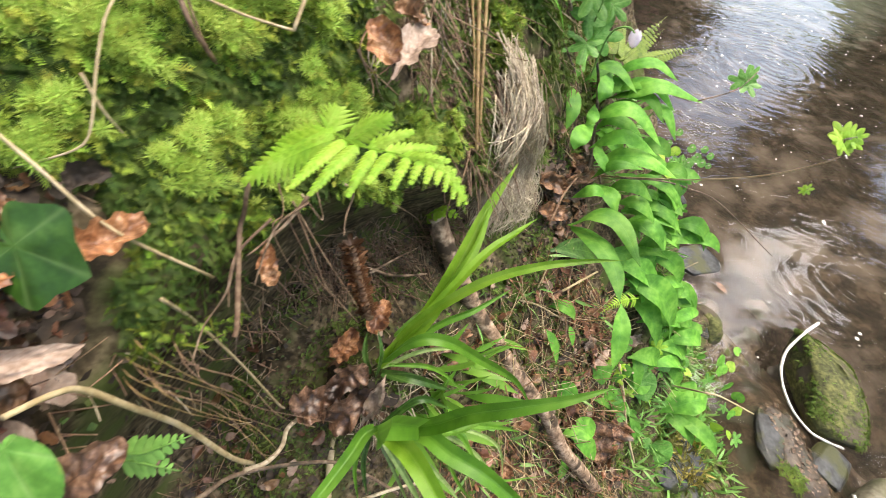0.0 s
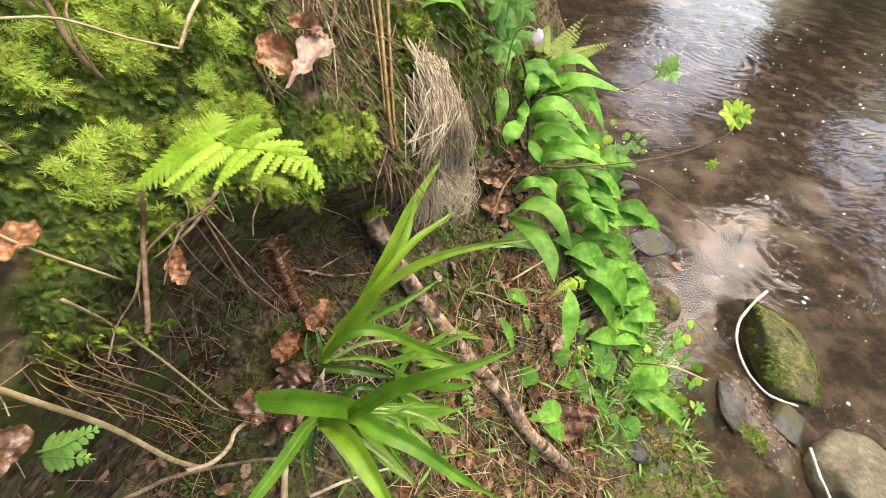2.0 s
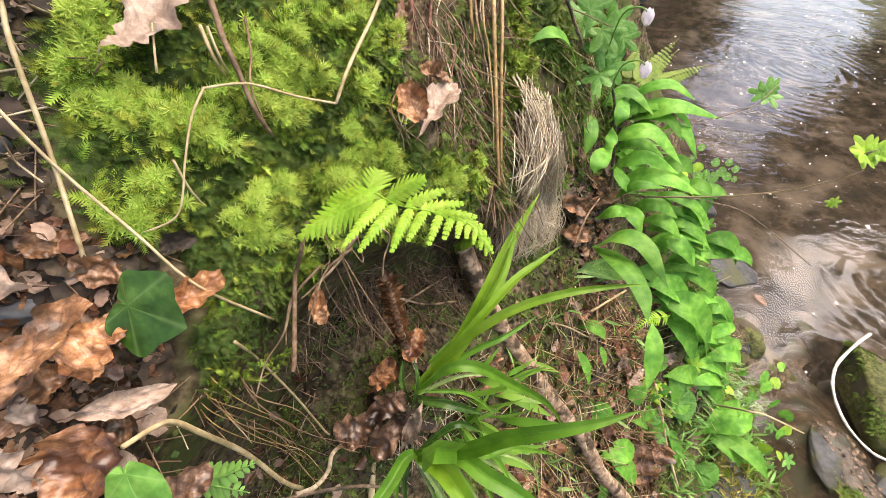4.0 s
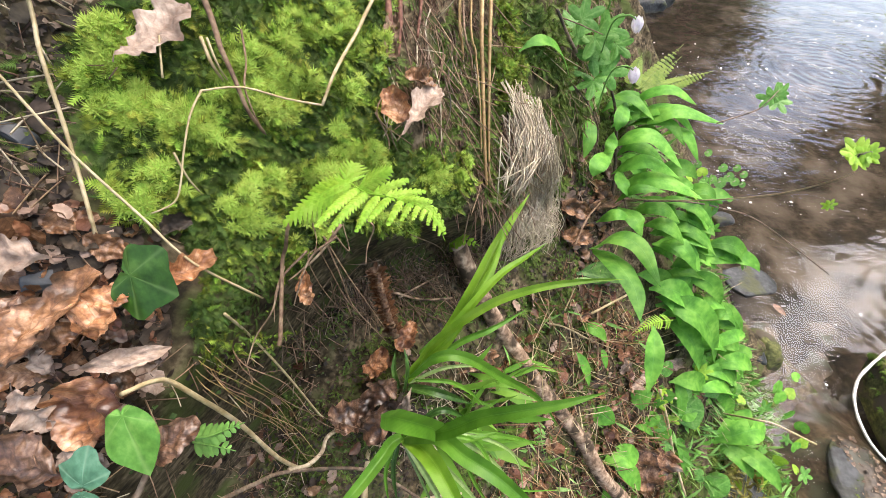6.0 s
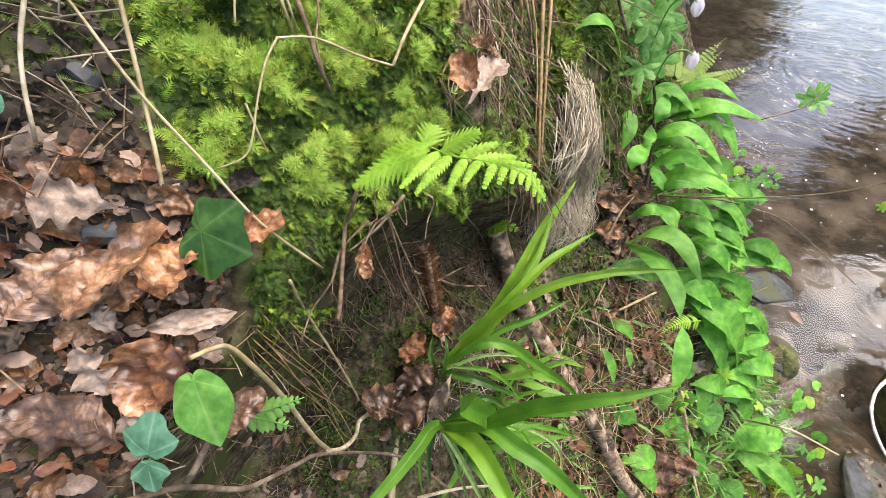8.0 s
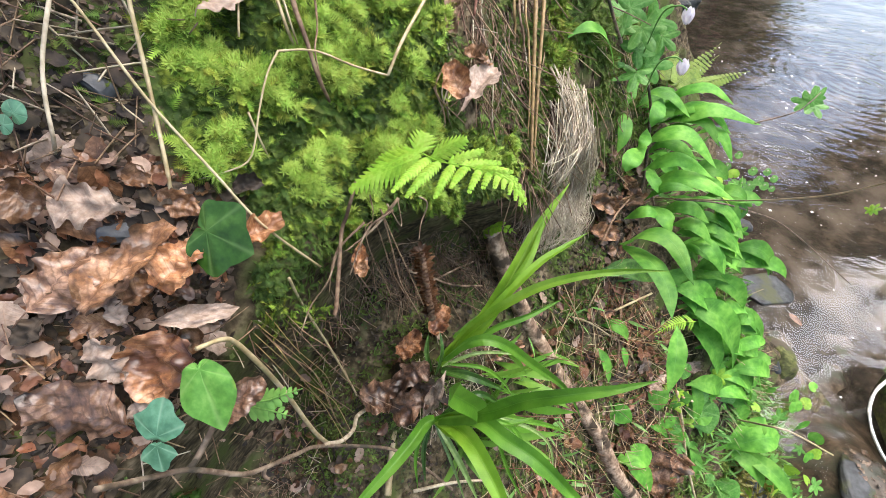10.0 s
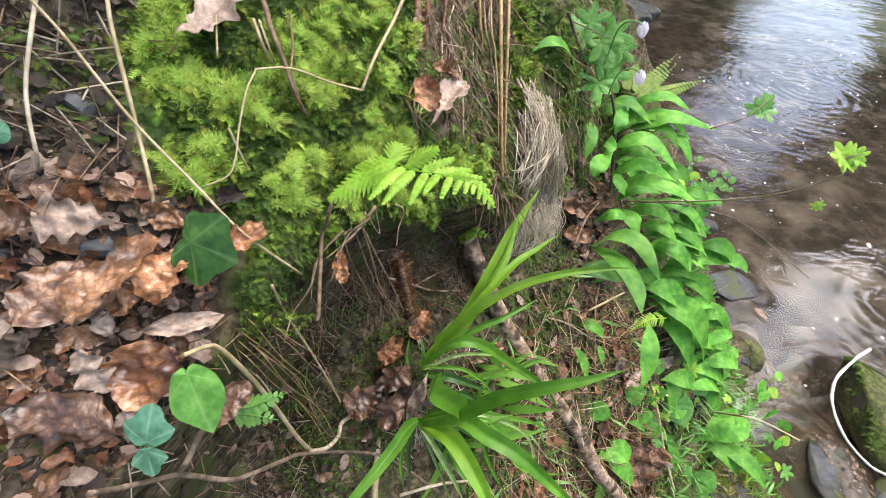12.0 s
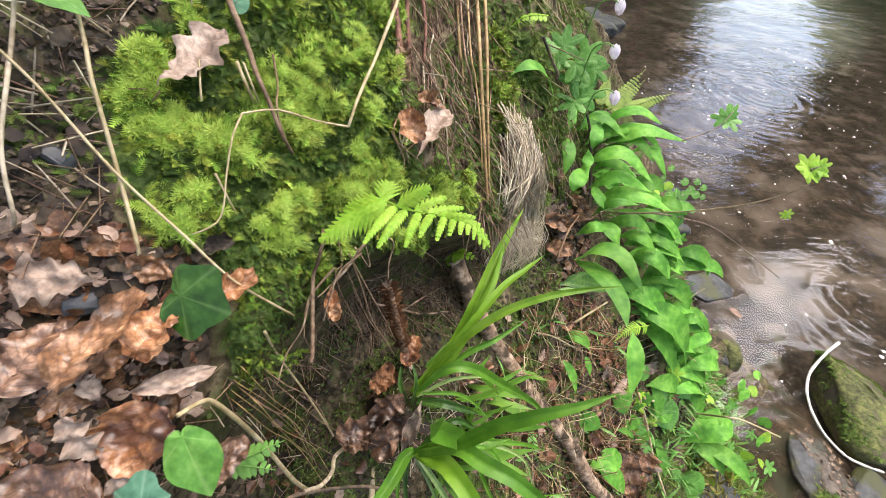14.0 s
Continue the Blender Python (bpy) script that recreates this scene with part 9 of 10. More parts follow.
stone("stone", (2.595, 5.953, 0.000), (0.25, 0.3, 0.12), STONE, "grey stone on the far water's edge", 30, 13.1)
stone("stone", (2.436, 6.135, 0.000), (0.25, 0.3, 0.12), STONE, "grey stone on the far water's edge", 0, 12.8)
pale_stick(((1.919, 0.984, 0.120), (1.804, 0.928, 0.120), (1.700, 0.854, 0.080), (1.635, 0.753, 0.060), (1.602, 0.634, 0.060), (1.621, 0.542, 0.060), (1.673, 0.499, 0.060), (1.740, 0.475, 0.050)))
pale_stick(((1.669, 0.322, 0.050), (1.652, 0.255, 0.040), (1.633, 0.190, 0.040), (1.619, 0.118, 0.040)))
floating_leaf((1.627, 1.271, 0.010), (1.651, 1.204, 0.010))


# ---- what covers the bank: moss, litter, fine roots ----
def batch(name, template, faces, mats, mat, label, category, kind="stuff"):
    """Many small copies of one shape in one mesh: for what nobody could count."""
    t = np.array([(*v, 1.0) for v in template])
    m = np.array([[list(r) for r in q] for q in mats])
    pts = np.einsum("kij,nj->kni", m, t)[:, :, :3].reshape(-1, 3)
    n = len(template)
    flat = np.array([i for f in faces for i in f])
    sizes = np.array([len(f) for f in faces])
    loops = (flat[None, :] + n * np.arange(len(mats))[:, None]).ravel()
    totals = np.tile(sizes, len(mats))
    me = bpy.data.meshes.new(name)
    me.vertices.add(len(pts))
    me.vertices.foreach_set("co", pts.ravel())
    me.loops.add(len(loops))
    me.loops.foreach_set("vertex_index", loops)
    me.polygons.add(len(totals))
    me.polygons.foreach_set("loop_start", np.concatenate([[0], np.cumsum(totals)[:-1]]))
    me.update(calc_edges=True)
    me.validate()
    me.materials.append(mat)
    return tagged(new(name, me), label, category, kind=kind)


def inside(poly, x, z):
    hit_, j = False, len(poly) - 1
    for i in range(len(poly)):
        (xi, zi), (xj, zj) = poly[i], poly[j]
        if (zi > z) != (zj > z) and x < (xj - xi) * (z - zi) / (zj - zi) + xi:
            hit_ = not hit_
        j = i
    return hit_


def scatter(poly, count, seed, ragged=0.012):
    """Places on the bank's face inside an outline in its x and z, with a ragged rim."""
    rnd = random.Random(seed)
    x0, x1 = min(p[0] for p in poly), max(p[0] for p in poly)
    z0, z1 = min(p[1] for p in poly), max(p[1] for p in poly)
    out, tries = [], 0
    while len(out) < count and tries < count * 12:
        tries += 1
        x, z = rnd.uniform(x0 - ragged, x1 + ragged), rnd.uniform(z0 - ragged, z1 + ragged)
        q = Vector((x * 45, z * 45, 7.0))
        if inside(poly, x + ragged * noise.noise(q), z + ragged * noise.noise(q + Vector((9, 4, 2)))):
            out.append((x, z))
    return out


def lay(x, z, rnd, way, length, lift=0.0, out=0.5, spread=0.6):
    """A pose on the bank's face: y along a direction (mix of way, the way out of the bank, and chance), scaled by length."""
    p, n = bank_place(x, z), bank_frame(x, z)[0]
    d = Vector(way) + n * out + Vector((rnd.gauss(0, spread), rnd.gauss(0, spread), rnd.gauss(0, spread)))
    d.normalize()
    s = d.cross(n + Vector((rnd.gauss(0, 0.3), rnd.gauss(0, 0.3), rnd.gauss(0, 0.3)))).normalized()
    u = s.cross(d)
    m = Matrix((s, d, u)).transposed().to_4x4()
    return Matrix.Translation(p + n * lift) @ m @ Matrix.Scale(length, 4)


def moss_frond(pairs=9, droop=0.35):
    """A feather-moss frond one unit long: a stem with narrow leaflets on either side."""
    v, f = [], []
    for i in range(pairs + 1):
        u = i / pairs
        v.append((0, u, -droop * u * u))
    for i in range(pairs):
        u = i / pairs
        w = 0.33 * (1 - u) ** 0.6 + 0.05
        for hand in (-1, 1):
            k = len(v)
            v.append((hand * w, u + 0.30, -droop * u * u - 0.16 * w + 0.04))
            f.append((i, k, i + 1) if hand > 0 else (i, i + 1, k))
    k = len(v)
    v.append((0.03, 0.5, -droop * 0.25))
    f.append((0, k, pairs))
    return v, f


MOSS_PATCHES = [
    ([(-0.254, 0.168), (-0.248, 0.137), (-0.238, 0.099), (-0.225, 0.062), (-0.216, 0.050), (-0.187, 0.045), (-0.178, 0.013), (-0.182, -0.007), (-0.185, -0.042), (-0.188, -0.078), (-0.173, -0.055), (-0.156, -0.024), (-0.136, 0.008), (-0.120, 0.032), (-0.087, 0.052), (-0.038, 0.066), (-0.040, 0.120), (-0.040, 0.15), (-0.051, 0.176), (-0.062, 0.226), (-0.060, 0.36), (-0.19, 0.33), (-0.215, 0.23)], 34000),
    ([(-0.04, 0.07), (0.023, 0.088), (0.034, 0.125), (0.021, 0.150), (-0.016, 0.148), (-0.040, 0.130)], 3800),
]
rnd = random.Random(11)
DOWN = Vector((0.05, 0.1, -1))
tv, tf = moss_frond()
mats, dark, stars = [], [], []
for k, (poly, count) in enumerate(MOSS_PATCHES):
    for x, z in scatter(poly, count, 20 + k):
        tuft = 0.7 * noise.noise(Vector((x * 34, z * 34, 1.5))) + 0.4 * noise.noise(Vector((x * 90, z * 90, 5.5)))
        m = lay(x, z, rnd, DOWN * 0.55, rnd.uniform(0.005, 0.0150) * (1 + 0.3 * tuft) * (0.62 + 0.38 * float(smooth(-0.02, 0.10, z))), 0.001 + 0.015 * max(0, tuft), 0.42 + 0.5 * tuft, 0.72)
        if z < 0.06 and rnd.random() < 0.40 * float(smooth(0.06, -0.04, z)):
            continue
        # fronds between tufts and low down get the colour with shade in it
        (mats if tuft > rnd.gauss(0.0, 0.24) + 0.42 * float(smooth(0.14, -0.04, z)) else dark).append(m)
        if tuft > 0.12 and z > 0.04 and rnd.random() < 0.32:
            stars.append(lay(x, z, rnd, (0.1, 0, 0.2), rnd.uniform(0.0045, 0.0085), 0.006 + 0.022 * tuft, 2.2, 0.45))
batch("moss", tv, tf, mats, MOSS, "bright yellow-green feather moss cushion on the bank", "moss")
sv, sf = [(0, 0, 0)], []
for tier, lean in ((0.0, 0.25), (0.35, 0.7)):
    for k in range(7):
        w = 2 * math.pi * (k + tier) / 7
        for turn_, far_out in ((-0.16, 0.45), (0.0, 1.0), (0.16, 0.45)):
            sv.append((far_out * math.cos(w + turn_) * (1 - 0.4 * lean), lean * far_out + 0.15 * tier, far_out * math.sin(w + turn_) * (1 - 0.4 * lean)))
        n_ = len(sv)
        sf.append((0, n_ - 3, n_ - 2, n_ - 1))
batch("moss", sv, sf, stars, MOSS_LIGHT, "pale star-shaped shoot tips of moss on the cushions", "moss")
batch("moss", tv, tf, dark, MOSS_SHADE, "feather moss coloured darker for the shade between and below the cushions", "moss")
SLOPE_MOSS = [(0.13, -0.08), (0.38, 0.06), (0.45, -0.05), (0.60, -0.15), (0.66, -0.45), (0.95, -1.05), (0.10, -0.95), (0.06, -0.40), (0.12, -0.22)]
# sparse moss in the hollow, on the roots' wall and along the water's edge
thin = []
for poly, count, size in (
    ([(-0.26, -0.33), (-0.20, -0.10), (-0.12, -0.03), (0.05, -0.03), (0.0, -0.2), (-0.1, -0.36)], 6000, 0.0055),
    ([(0.06, 0.10), (0.20, 0.02), (0.26, 0.16), (0.20, 0.36), (0.10, 0.42), (0.03, 0.30), (0.03, 0.16)], 4200, 0.012),
    ([(0.10, -0.02), (0.35, -0.02), (0.40, -0.30), (0.15, -0.20)], 1600, 0.010),
    ([(0.02, -0.25), (0.16, -0.25), (0.20, -0.42), (0.05, -0.42)], 1200, 0.012),
    ([(0.80, 0.0), (1.0, -0.10), (1.25, -0.36), (1.46, -0.60), (1.2, -0.62), (0.95, -0.45), (0.75, -0.2)], 4200, 0.018),
    ([(0.62, -0.42), (0.80, -0.40), (0.86, -0.70), (0.70, -0.75)], 1600, 0.014),
    ([(0.92, -0.50), (1.40, -0.52), (1.45, -0.80), (1.30, -1.10), (0.85, -1.10)], 5600, 0.020),
    (SLOPE_MOSS, 5600, 0.013),
    ([(-0.02, 0.14), (0.06, 0.10), (0.14, 0.14), (0.14, 0.50), (-0.04, 0.50), (-0.05, 0.22)], 2600, 0.011),
    ([(-0.30, 0.05), (-0.26, 0.06), (-0.25, 0.17), (-0.31, 0.15)], 260, 0.009),
    ([(0.22, 0.16), (0.40, 0.20), (0.50, 0.45), (0.46, 0.78), (0.20, 0.78), (0.10, 0.42)], 4600, 0.016),
    ([(0.06, 0.06), (0.30, 0.10), (0.36, -0.04), (0.16, -0.12), (0.05, -0.06)], 1600, 0.009)):
    for x, z in scatter(poly, count, int(900 * poly[0][0]) + count, 0.02):
        if noise.noise(Vector((x * 16, z * 16, 4))) > -0.14:
            thin.append(lay(x, z, rnd, DOWN * 0.6, size * rnd.uniform(0.7, 1.4), 0.001, 0.5, 0.5))
batch("moss", tv, tf, [lay(x, z, rnd, DOWN * 0.6, rnd.uniform(0.007, 0.016), 0.004, 0.6, 0.5) for x, z in scatter([(0.073, 0.386), (0.098, 0.375), (0.108, 0.314), (0.103, 0.257), (0.087, 0.225), (0.072, 0.256), (0.078, 0.321)], 1500, 222, 0.02)], MOSS, "yellow-green moss between the hanging roots", "moss")
batch("moss", tv, tf, thin, MOSS_THIN, "thin dark green moss film on damp earth", "moss")

# the boulder's coat of short moss
mats = []
turn_b = boulder.matrix_world.to_3x3()
tops = [v for v in boulder.data.vertices if v.normal.z > 0.15 and v.co.z > 0.01]
for k in range(6500):
    v = rnd.choice(tops)
    if noise.noise(v.co * 14) < -0.32 - 0.3 * v.co.x:
        continue
    n = (turn_b @ v.normal).normalized()
    d = (Vector((rnd.gauss(0, 0.6), rnd.gauss(0, 0.6), -0.7)) + n * 0.35).normalized()
    s = d.cross(n).normalized()
    q = boulder.matrix_world @ v.co + Vector((rnd.gauss(0, 0.006), rnd.gauss(0, 0.006), 0))
    mats.append(Matrix.Translation(q) @ Matrix((s, d, s.cross(d))).transposed().to_4x4() @ Matrix.Scale(rnd.uniform(0.008, 0.017), 4))
batch("moss", tv, tf, mats, MOSS_THIN, "short olive-green moss coating the boulder", "moss")

# moss, crumbs and bits of stalk on the mud ledge
me_ = mud.data
mud_at = [v.co.copy() for v in me_.vertices if v.co.z > -0.02]
green, bits_ = [], []
for k in range(3400):
    q = rnd.choice(mud_at) + Vector((rnd.uniform(-0.008, 0.008), rnd.uniform(-0.008, 0.008), 0.0))
    d = Vector((rnd.gauss(0, 1), rnd.gauss(0, 1), 0.35)).normalized()
    s = d.cross(Vector((0, 0, 1))).normalized()
    turn_ = Matrix.Translation(q) @ Matrix((s, d, s.cross(d))).transposed().to_4x4()
    if q.x < 1.50 + 0.10 * noise.noise(q * 9) and k % 8:
        green.append(turn_ @ Matrix.Scale(rnd.uniform(0.010, 0.022), 4))
    elif k % 17 == 0:
        bits_.append(turn_ @ Matrix.Scale(rnd.uniform(0.006, 0.020), 4))
batch("moss", tv, tf, green, MOSS_THIN, "short green moss creeping over the mud", "moss")
batch("leaf_crumbs", [(-0.5, -0.3, 0), (0.4, -0.4, 0.1), (0.5, 0.3, 0), (-0.2, 0.5, 0.15), (0, 0, 0.2)], [(0, 1, 4), (1, 2, 4), (2, 3, 4), (3, 0, 4)], bits_, BARK, "brown leaf crumbs on wet mud", "leaf litter")

# the cushion of yellow-green moss near the water
mats = []
for x, z in scatter([(0.98, -0.62), (1.06, -0.60), (1.12, -0.70), (1.10, -0.82), (1.00, -0.83), (0.95, -0.73)], 1100, 77):
    mats.append(lay(x, z, rnd, DOWN * 0.8, rnd.uniform(0.03, 0.06), 0.02, 0.7, 0.4))
batch("grass", [(-0.025, 0, 0), (0.025, 0, 0), (0.02, 0.55, 0.02), (0, 1, -0.25)], [(0, 1, 2), (0, 2, 3)], mats, YELLOW_GRASS, "clump of yellowed dry grass by the water", "grass")


# ---- the hanging tuft of dry grass ----
def grass_tuft():
    verts, faces = [], []
    r = random.Random(5)
    for k in range(900):
        u, w = r.random(), r.random()
        x0, z0 = 0.092 + 0.092 * u, 0.285 - 0.05 * u - 0.13 * r.random() ** 1.4 - 0.04 * w * w
        x1, z1 = 0.115 + 0.125 * u ** 0.8 - 0.05 * w, 0.10 - 0.09 * r.random() + 0.03 * u
        thick = 0.012 + 0.045 * r.random() ** 1.5
        pts = []
        for s in (0, 0.25, 0.5, 0.75, 1.0):
            x = x0 + (x1 - x0) * s + 0.018 * math.sin(math.pi * s) + 0.014 * r.gauss(0, 1)
            z = z0 + (z1 - z0) * s + 0.004 * r.gauss(0, 1)
            pts.append((x, float(depth(x, z)) - thick * (0.25 + math.sin(math.pi * min(1, s * 0.85 + 0.05))), z))
        if w > 0.55:
            pts = pts[1:4]
        line = [BANK @ q for q in curve_points(pts, 3)]
        v, f = tube_mesh(line, r.uniform(0.0006, 0.0011), 0.0005, 4, 0.0)
        faces += [tuple(i + len(verts) for i in q) for q in f]
        verts += v
    ob = mesh_object("dry_grass_tuft", verts, faces, TUFT)
    return tagged(ob, "hanging tuft of matted grey-beige dead grass", "dead grass", kind="stuff")


grass_tuft()


# ---- loose litter ----
def leaf_shape(kind, seed, n=9):
    line = [Vector((0.10 * math.sin(3 * i / n + seed), i / n - 0.5, 0.13 * math.sin(2.2 * i / n + seed))) for i in range(n + 1)]
    v, f = ribbon(line, Vector((0, 0, 1)), 0.62, kind, 0.12 + 0.1 * math.sin(seed * 3), 5, 0.5 * math.sin(seed), 0.25, seed, 0.25 * math.cos(seed * 2), 0.25)
    v = [q + Vector((0, 0, 0.08 * noise.noise(q * 5 + Vector((seed, 0, 0))))) for q in v]
    me = bpy.data.meshes.new("dead_leaf")
    me.from_pydata([tuple(q) for q in v], [], f)
    at_vertex = np.array([lp.vertex_index for lp in me.loops])
    me.uv_layers.new(name="blade").data.foreach_set("uv", np.array(blade_uv(n + 1, 5))[at_vertex].ravel())
    me.polygons.foreach_set("use_smooth", [True] * len(me.polygons))
    return me


LITTER = [(-0.34, 0.06), (-0.28, 0.055), (-0.25, 0.06), (-0.216, 0.05), (-0.195, 0.03), (-0.207, 0.003), (-0.192, -0.034), (-0.205, -0.069), (-0.235, -0.13), (-0.27, -0.21), (-0.34, -0.2)]
TOP_LEFT = [(-0.36, 0.05), (-0.24, 0.06), (-0.255, 0.18), (-0.22, 0.26), (-0.20, 0.36), (-0.36, 0.36)]
SLOPE = [(0.13, -0.08), (0.38, 0.06), (0.45, -0.05), (0.60, -0.15), (0.66, -0.45), (0.84, -1.02), (0.10, -0.95), (0.06, -0.40), (0.12, -0.22)]
UPPER_SLOPE = [(0.22, 0.16), (0.30, 0.30), (0.42, 0.25), (0.44, 0.05), (0.30, 0.0)]
kinds = [("beech", DEAD), ("scrap", DEAD), ("oak", DEAD), ("beech", DEAD_PALE), ("scrap", DEAD_PALE), ("scrap", HUMUS), ("beech", HUMUS), ("oak", DEAD), ("scrap", DEAD_ORANGE), ("beech", DEAD_ORANGE)]
shapes = []
for i, (kind, mat) in enumerate(kinds):
    me = leaf_shape(kind, i * 1.7 + 0.4)
    me.materials.append(mat)
    shapes.append((me, {DEAD: "dull brown dead leaf lying in the litter", DEAD_PALE: "pale tan dead leaf lying in the litter", DEAD_ORANGE: "orange-brown dead leaf lying in the litter", HUMUS: "dark rotting leaf lying in the litter"}[mat]))
loose = {}
for poly, count, lo, hi, choice, seed in ((LITTER, 250, 0.010, 0.032, (0, 1, 1, 2, 3, 4, 5, 5, 6, 6), 31), (TOP_LEFT, 120, 0.008, 0.024, (5, 5, 6, 6, 5, 6, 5, 6, 1), 32), (SLOPE, 760, 0.014, 0.046, (0, 1, 8, 8, 4, 5, 7, 1, 9), 33), ([(-0.10, -0.10), (0.04, -0.12), (0.05, -0.24), (-0.10, -0.26)], 70, 0.014, 0.035, (0, 1, 2, 4, 5, 6), 35), ([(-0.30, -0.36), (-0.27, -0.20), (-0.20, -0.14), (-0.12, -0.20), (-0.10, -0.34)], 90, 0.008, 0.024, (0, 1, 4, 5, 5, 6, 6), 36), (UPPER_SLOPE, 50, 0.018, 0.05, (0, 1, 2, 4, 5), 34)):
    r = random.Random(seed)
    for x, z in scatter(poly, count, seed):
        which = r.choice(choice)
        n = bank_frame(x, z)[0]
        d = (Vector((r.gauss(0, 1), r.gauss(0, 1), r.gauss(0, 1)))).cross(n).normalized()
        n = (n + 0.5 * Vector((r.gauss(0, 1), r.gauss(0, 1), r.gauss(0, 1)))).normalized()
        s = d.cross(n).normalized()
        m = Matrix((s, n.cross(s), n)).transposed().to_4x4()
        place = Matrix.Translation(bank_place(x, z) + n * r.uniform(0.001, 0.010)) @ m @ Matrix.Scale(r.uniform(lo, hi), 4)
        if poly is LITTER:
            ob = new("dead_leaf", shapes[which][0])
            ob.matrix_world = place
            tagged(ob, shapes[which][1], "dead leaf", "leaf litter")
        else:
            loose.setdefault(which, []).append(place)
r = random.Random(38)
for which in (3, 4, 8, 9, 1, 4):
    for x, z in scatter(LITTER, 70, 150 + which + len(loose)):
        n = (bank_frame(x, z)[0] + 0.7 * Vector((r.gauss(0, 1), r.gauss(0, 1), r.gauss(0, 1)))).normalized()
        s = n.orthogonal().normalized()
        turn_ = Matrix.Rotation(r.uniform(0, 6.3), 3, n)
        loose.setdefault(which, []).append(Matrix.Translation(bank_place(x, z) + bank_frame(x, z)[0] * r.uniform(0.004, 0.013)) @ (turn_ @ Matrix((s, n.cross(s), n)).transposed()).to_4x4() @ Matrix.Scale(r.uniform(0.005, 0.014), 4))
for which, places in loose.items():
    me = shapes[which][0]
    batch("fallen_leaves", [v.co for v in me.vertices], [tuple(p.vertices) for p in me.polygons], places, me.materials[0], "brown dead leaves and scraps strewn over the bank", "leaf litter")

# crumbs, broken stalks and needles
crumb = ([(-0.5, -0.3, 0), (0.4, -0.4, 0.1), (0.5, 0.3, 0), (-0.2, 0.5, 0.15), (0, 0, 0.2)], [(0, 1, 4), (1, 2, 4), (2, 3, 4), (3, 0, 4)])
bit = ([(-0.03, 0, 0), (0.03, 0, 0), (0, 0, 0.05), (-0.02, 0.5, 0.04), (0.03, 0.5, 0.03), (0, 0.5, 0.08), (-0.02, 1, 0), (0.02, 1, 0), (0, 1, 0.04)],
       [(0, 1, 4, 3), (1, 2, 5, 4), (2, 0, 3, 5), (3, 4, 7, 6), (4, 5, 8, 7), (5, 3, 6, 8)])
for poly, count, lo, hi, seed in ((LITTER, 2600, 0.002, 0.008, 41), (TOP_LEFT, 3600, 0.0018, 0.006, 42), (SLOPE, 4400, 0.003, 0.012, 43), (UPPER_SLOPE, 700, 0.004, 0.014, 44)):
    r = random.Random(seed)
    spots = scatter(poly, count, seed + 50)
    for mat, part_of, name_ in ((HUMUS, spots[::2], "dark crumbs of rotted leaves on the bank"), (HUMUS if poly is TOP_LEFT else DEAD, spots[1::4], "brown crumbs of broken leaves on the bank"), (DEAD if poly is SLOPE else BARK, spots[3::4], "pale crumbs of broken leaves on the bank")):
        batch("leaf_crumbs", *crumb, [lay(x, z, r, (0, 0, 0), r.uniform(lo, hi), 0.002, 0.0, 1.0) for x, z in part_of], mat, name_, "leaf litter")
needle = ([(v[0] * 0.35, v[1], v[2] * 0.35) for v in bit[0]], bit[1])
bit = ([(v[0] * 0.6, v[1], v[2] * 0.6) for v in bit[0]], bit[1])
r = random.Random(91)
HOLLOW = [(-0.30, -0.36), (-0.29, -0.18), (-0.23, -0.12), (-0.20, -0.06), (-0.12, 0.0), (0.08, 0.06), (0.26, 0.10), (0.28, 0.0), (0.14, -0.12), (0.10, -0.2), (0.04, -0.5), (-0.2, -0.5)]
for k, (mat, size) in enumerate(((EARTH, 0.005), (HUMUS, 0.006), (MOSS_DARK, 0.004))):
    batch("earth_crumbs", *crumb, [lay(x, z, r, (0, 0, 0), r.uniform(0.4, 1.6) * size, 0.001, 0.0, 1.0) for x, z in scatter(HOLLOW, 2200, 93 + k)], mat, "crumbled damp earth in the hollow", "earth")
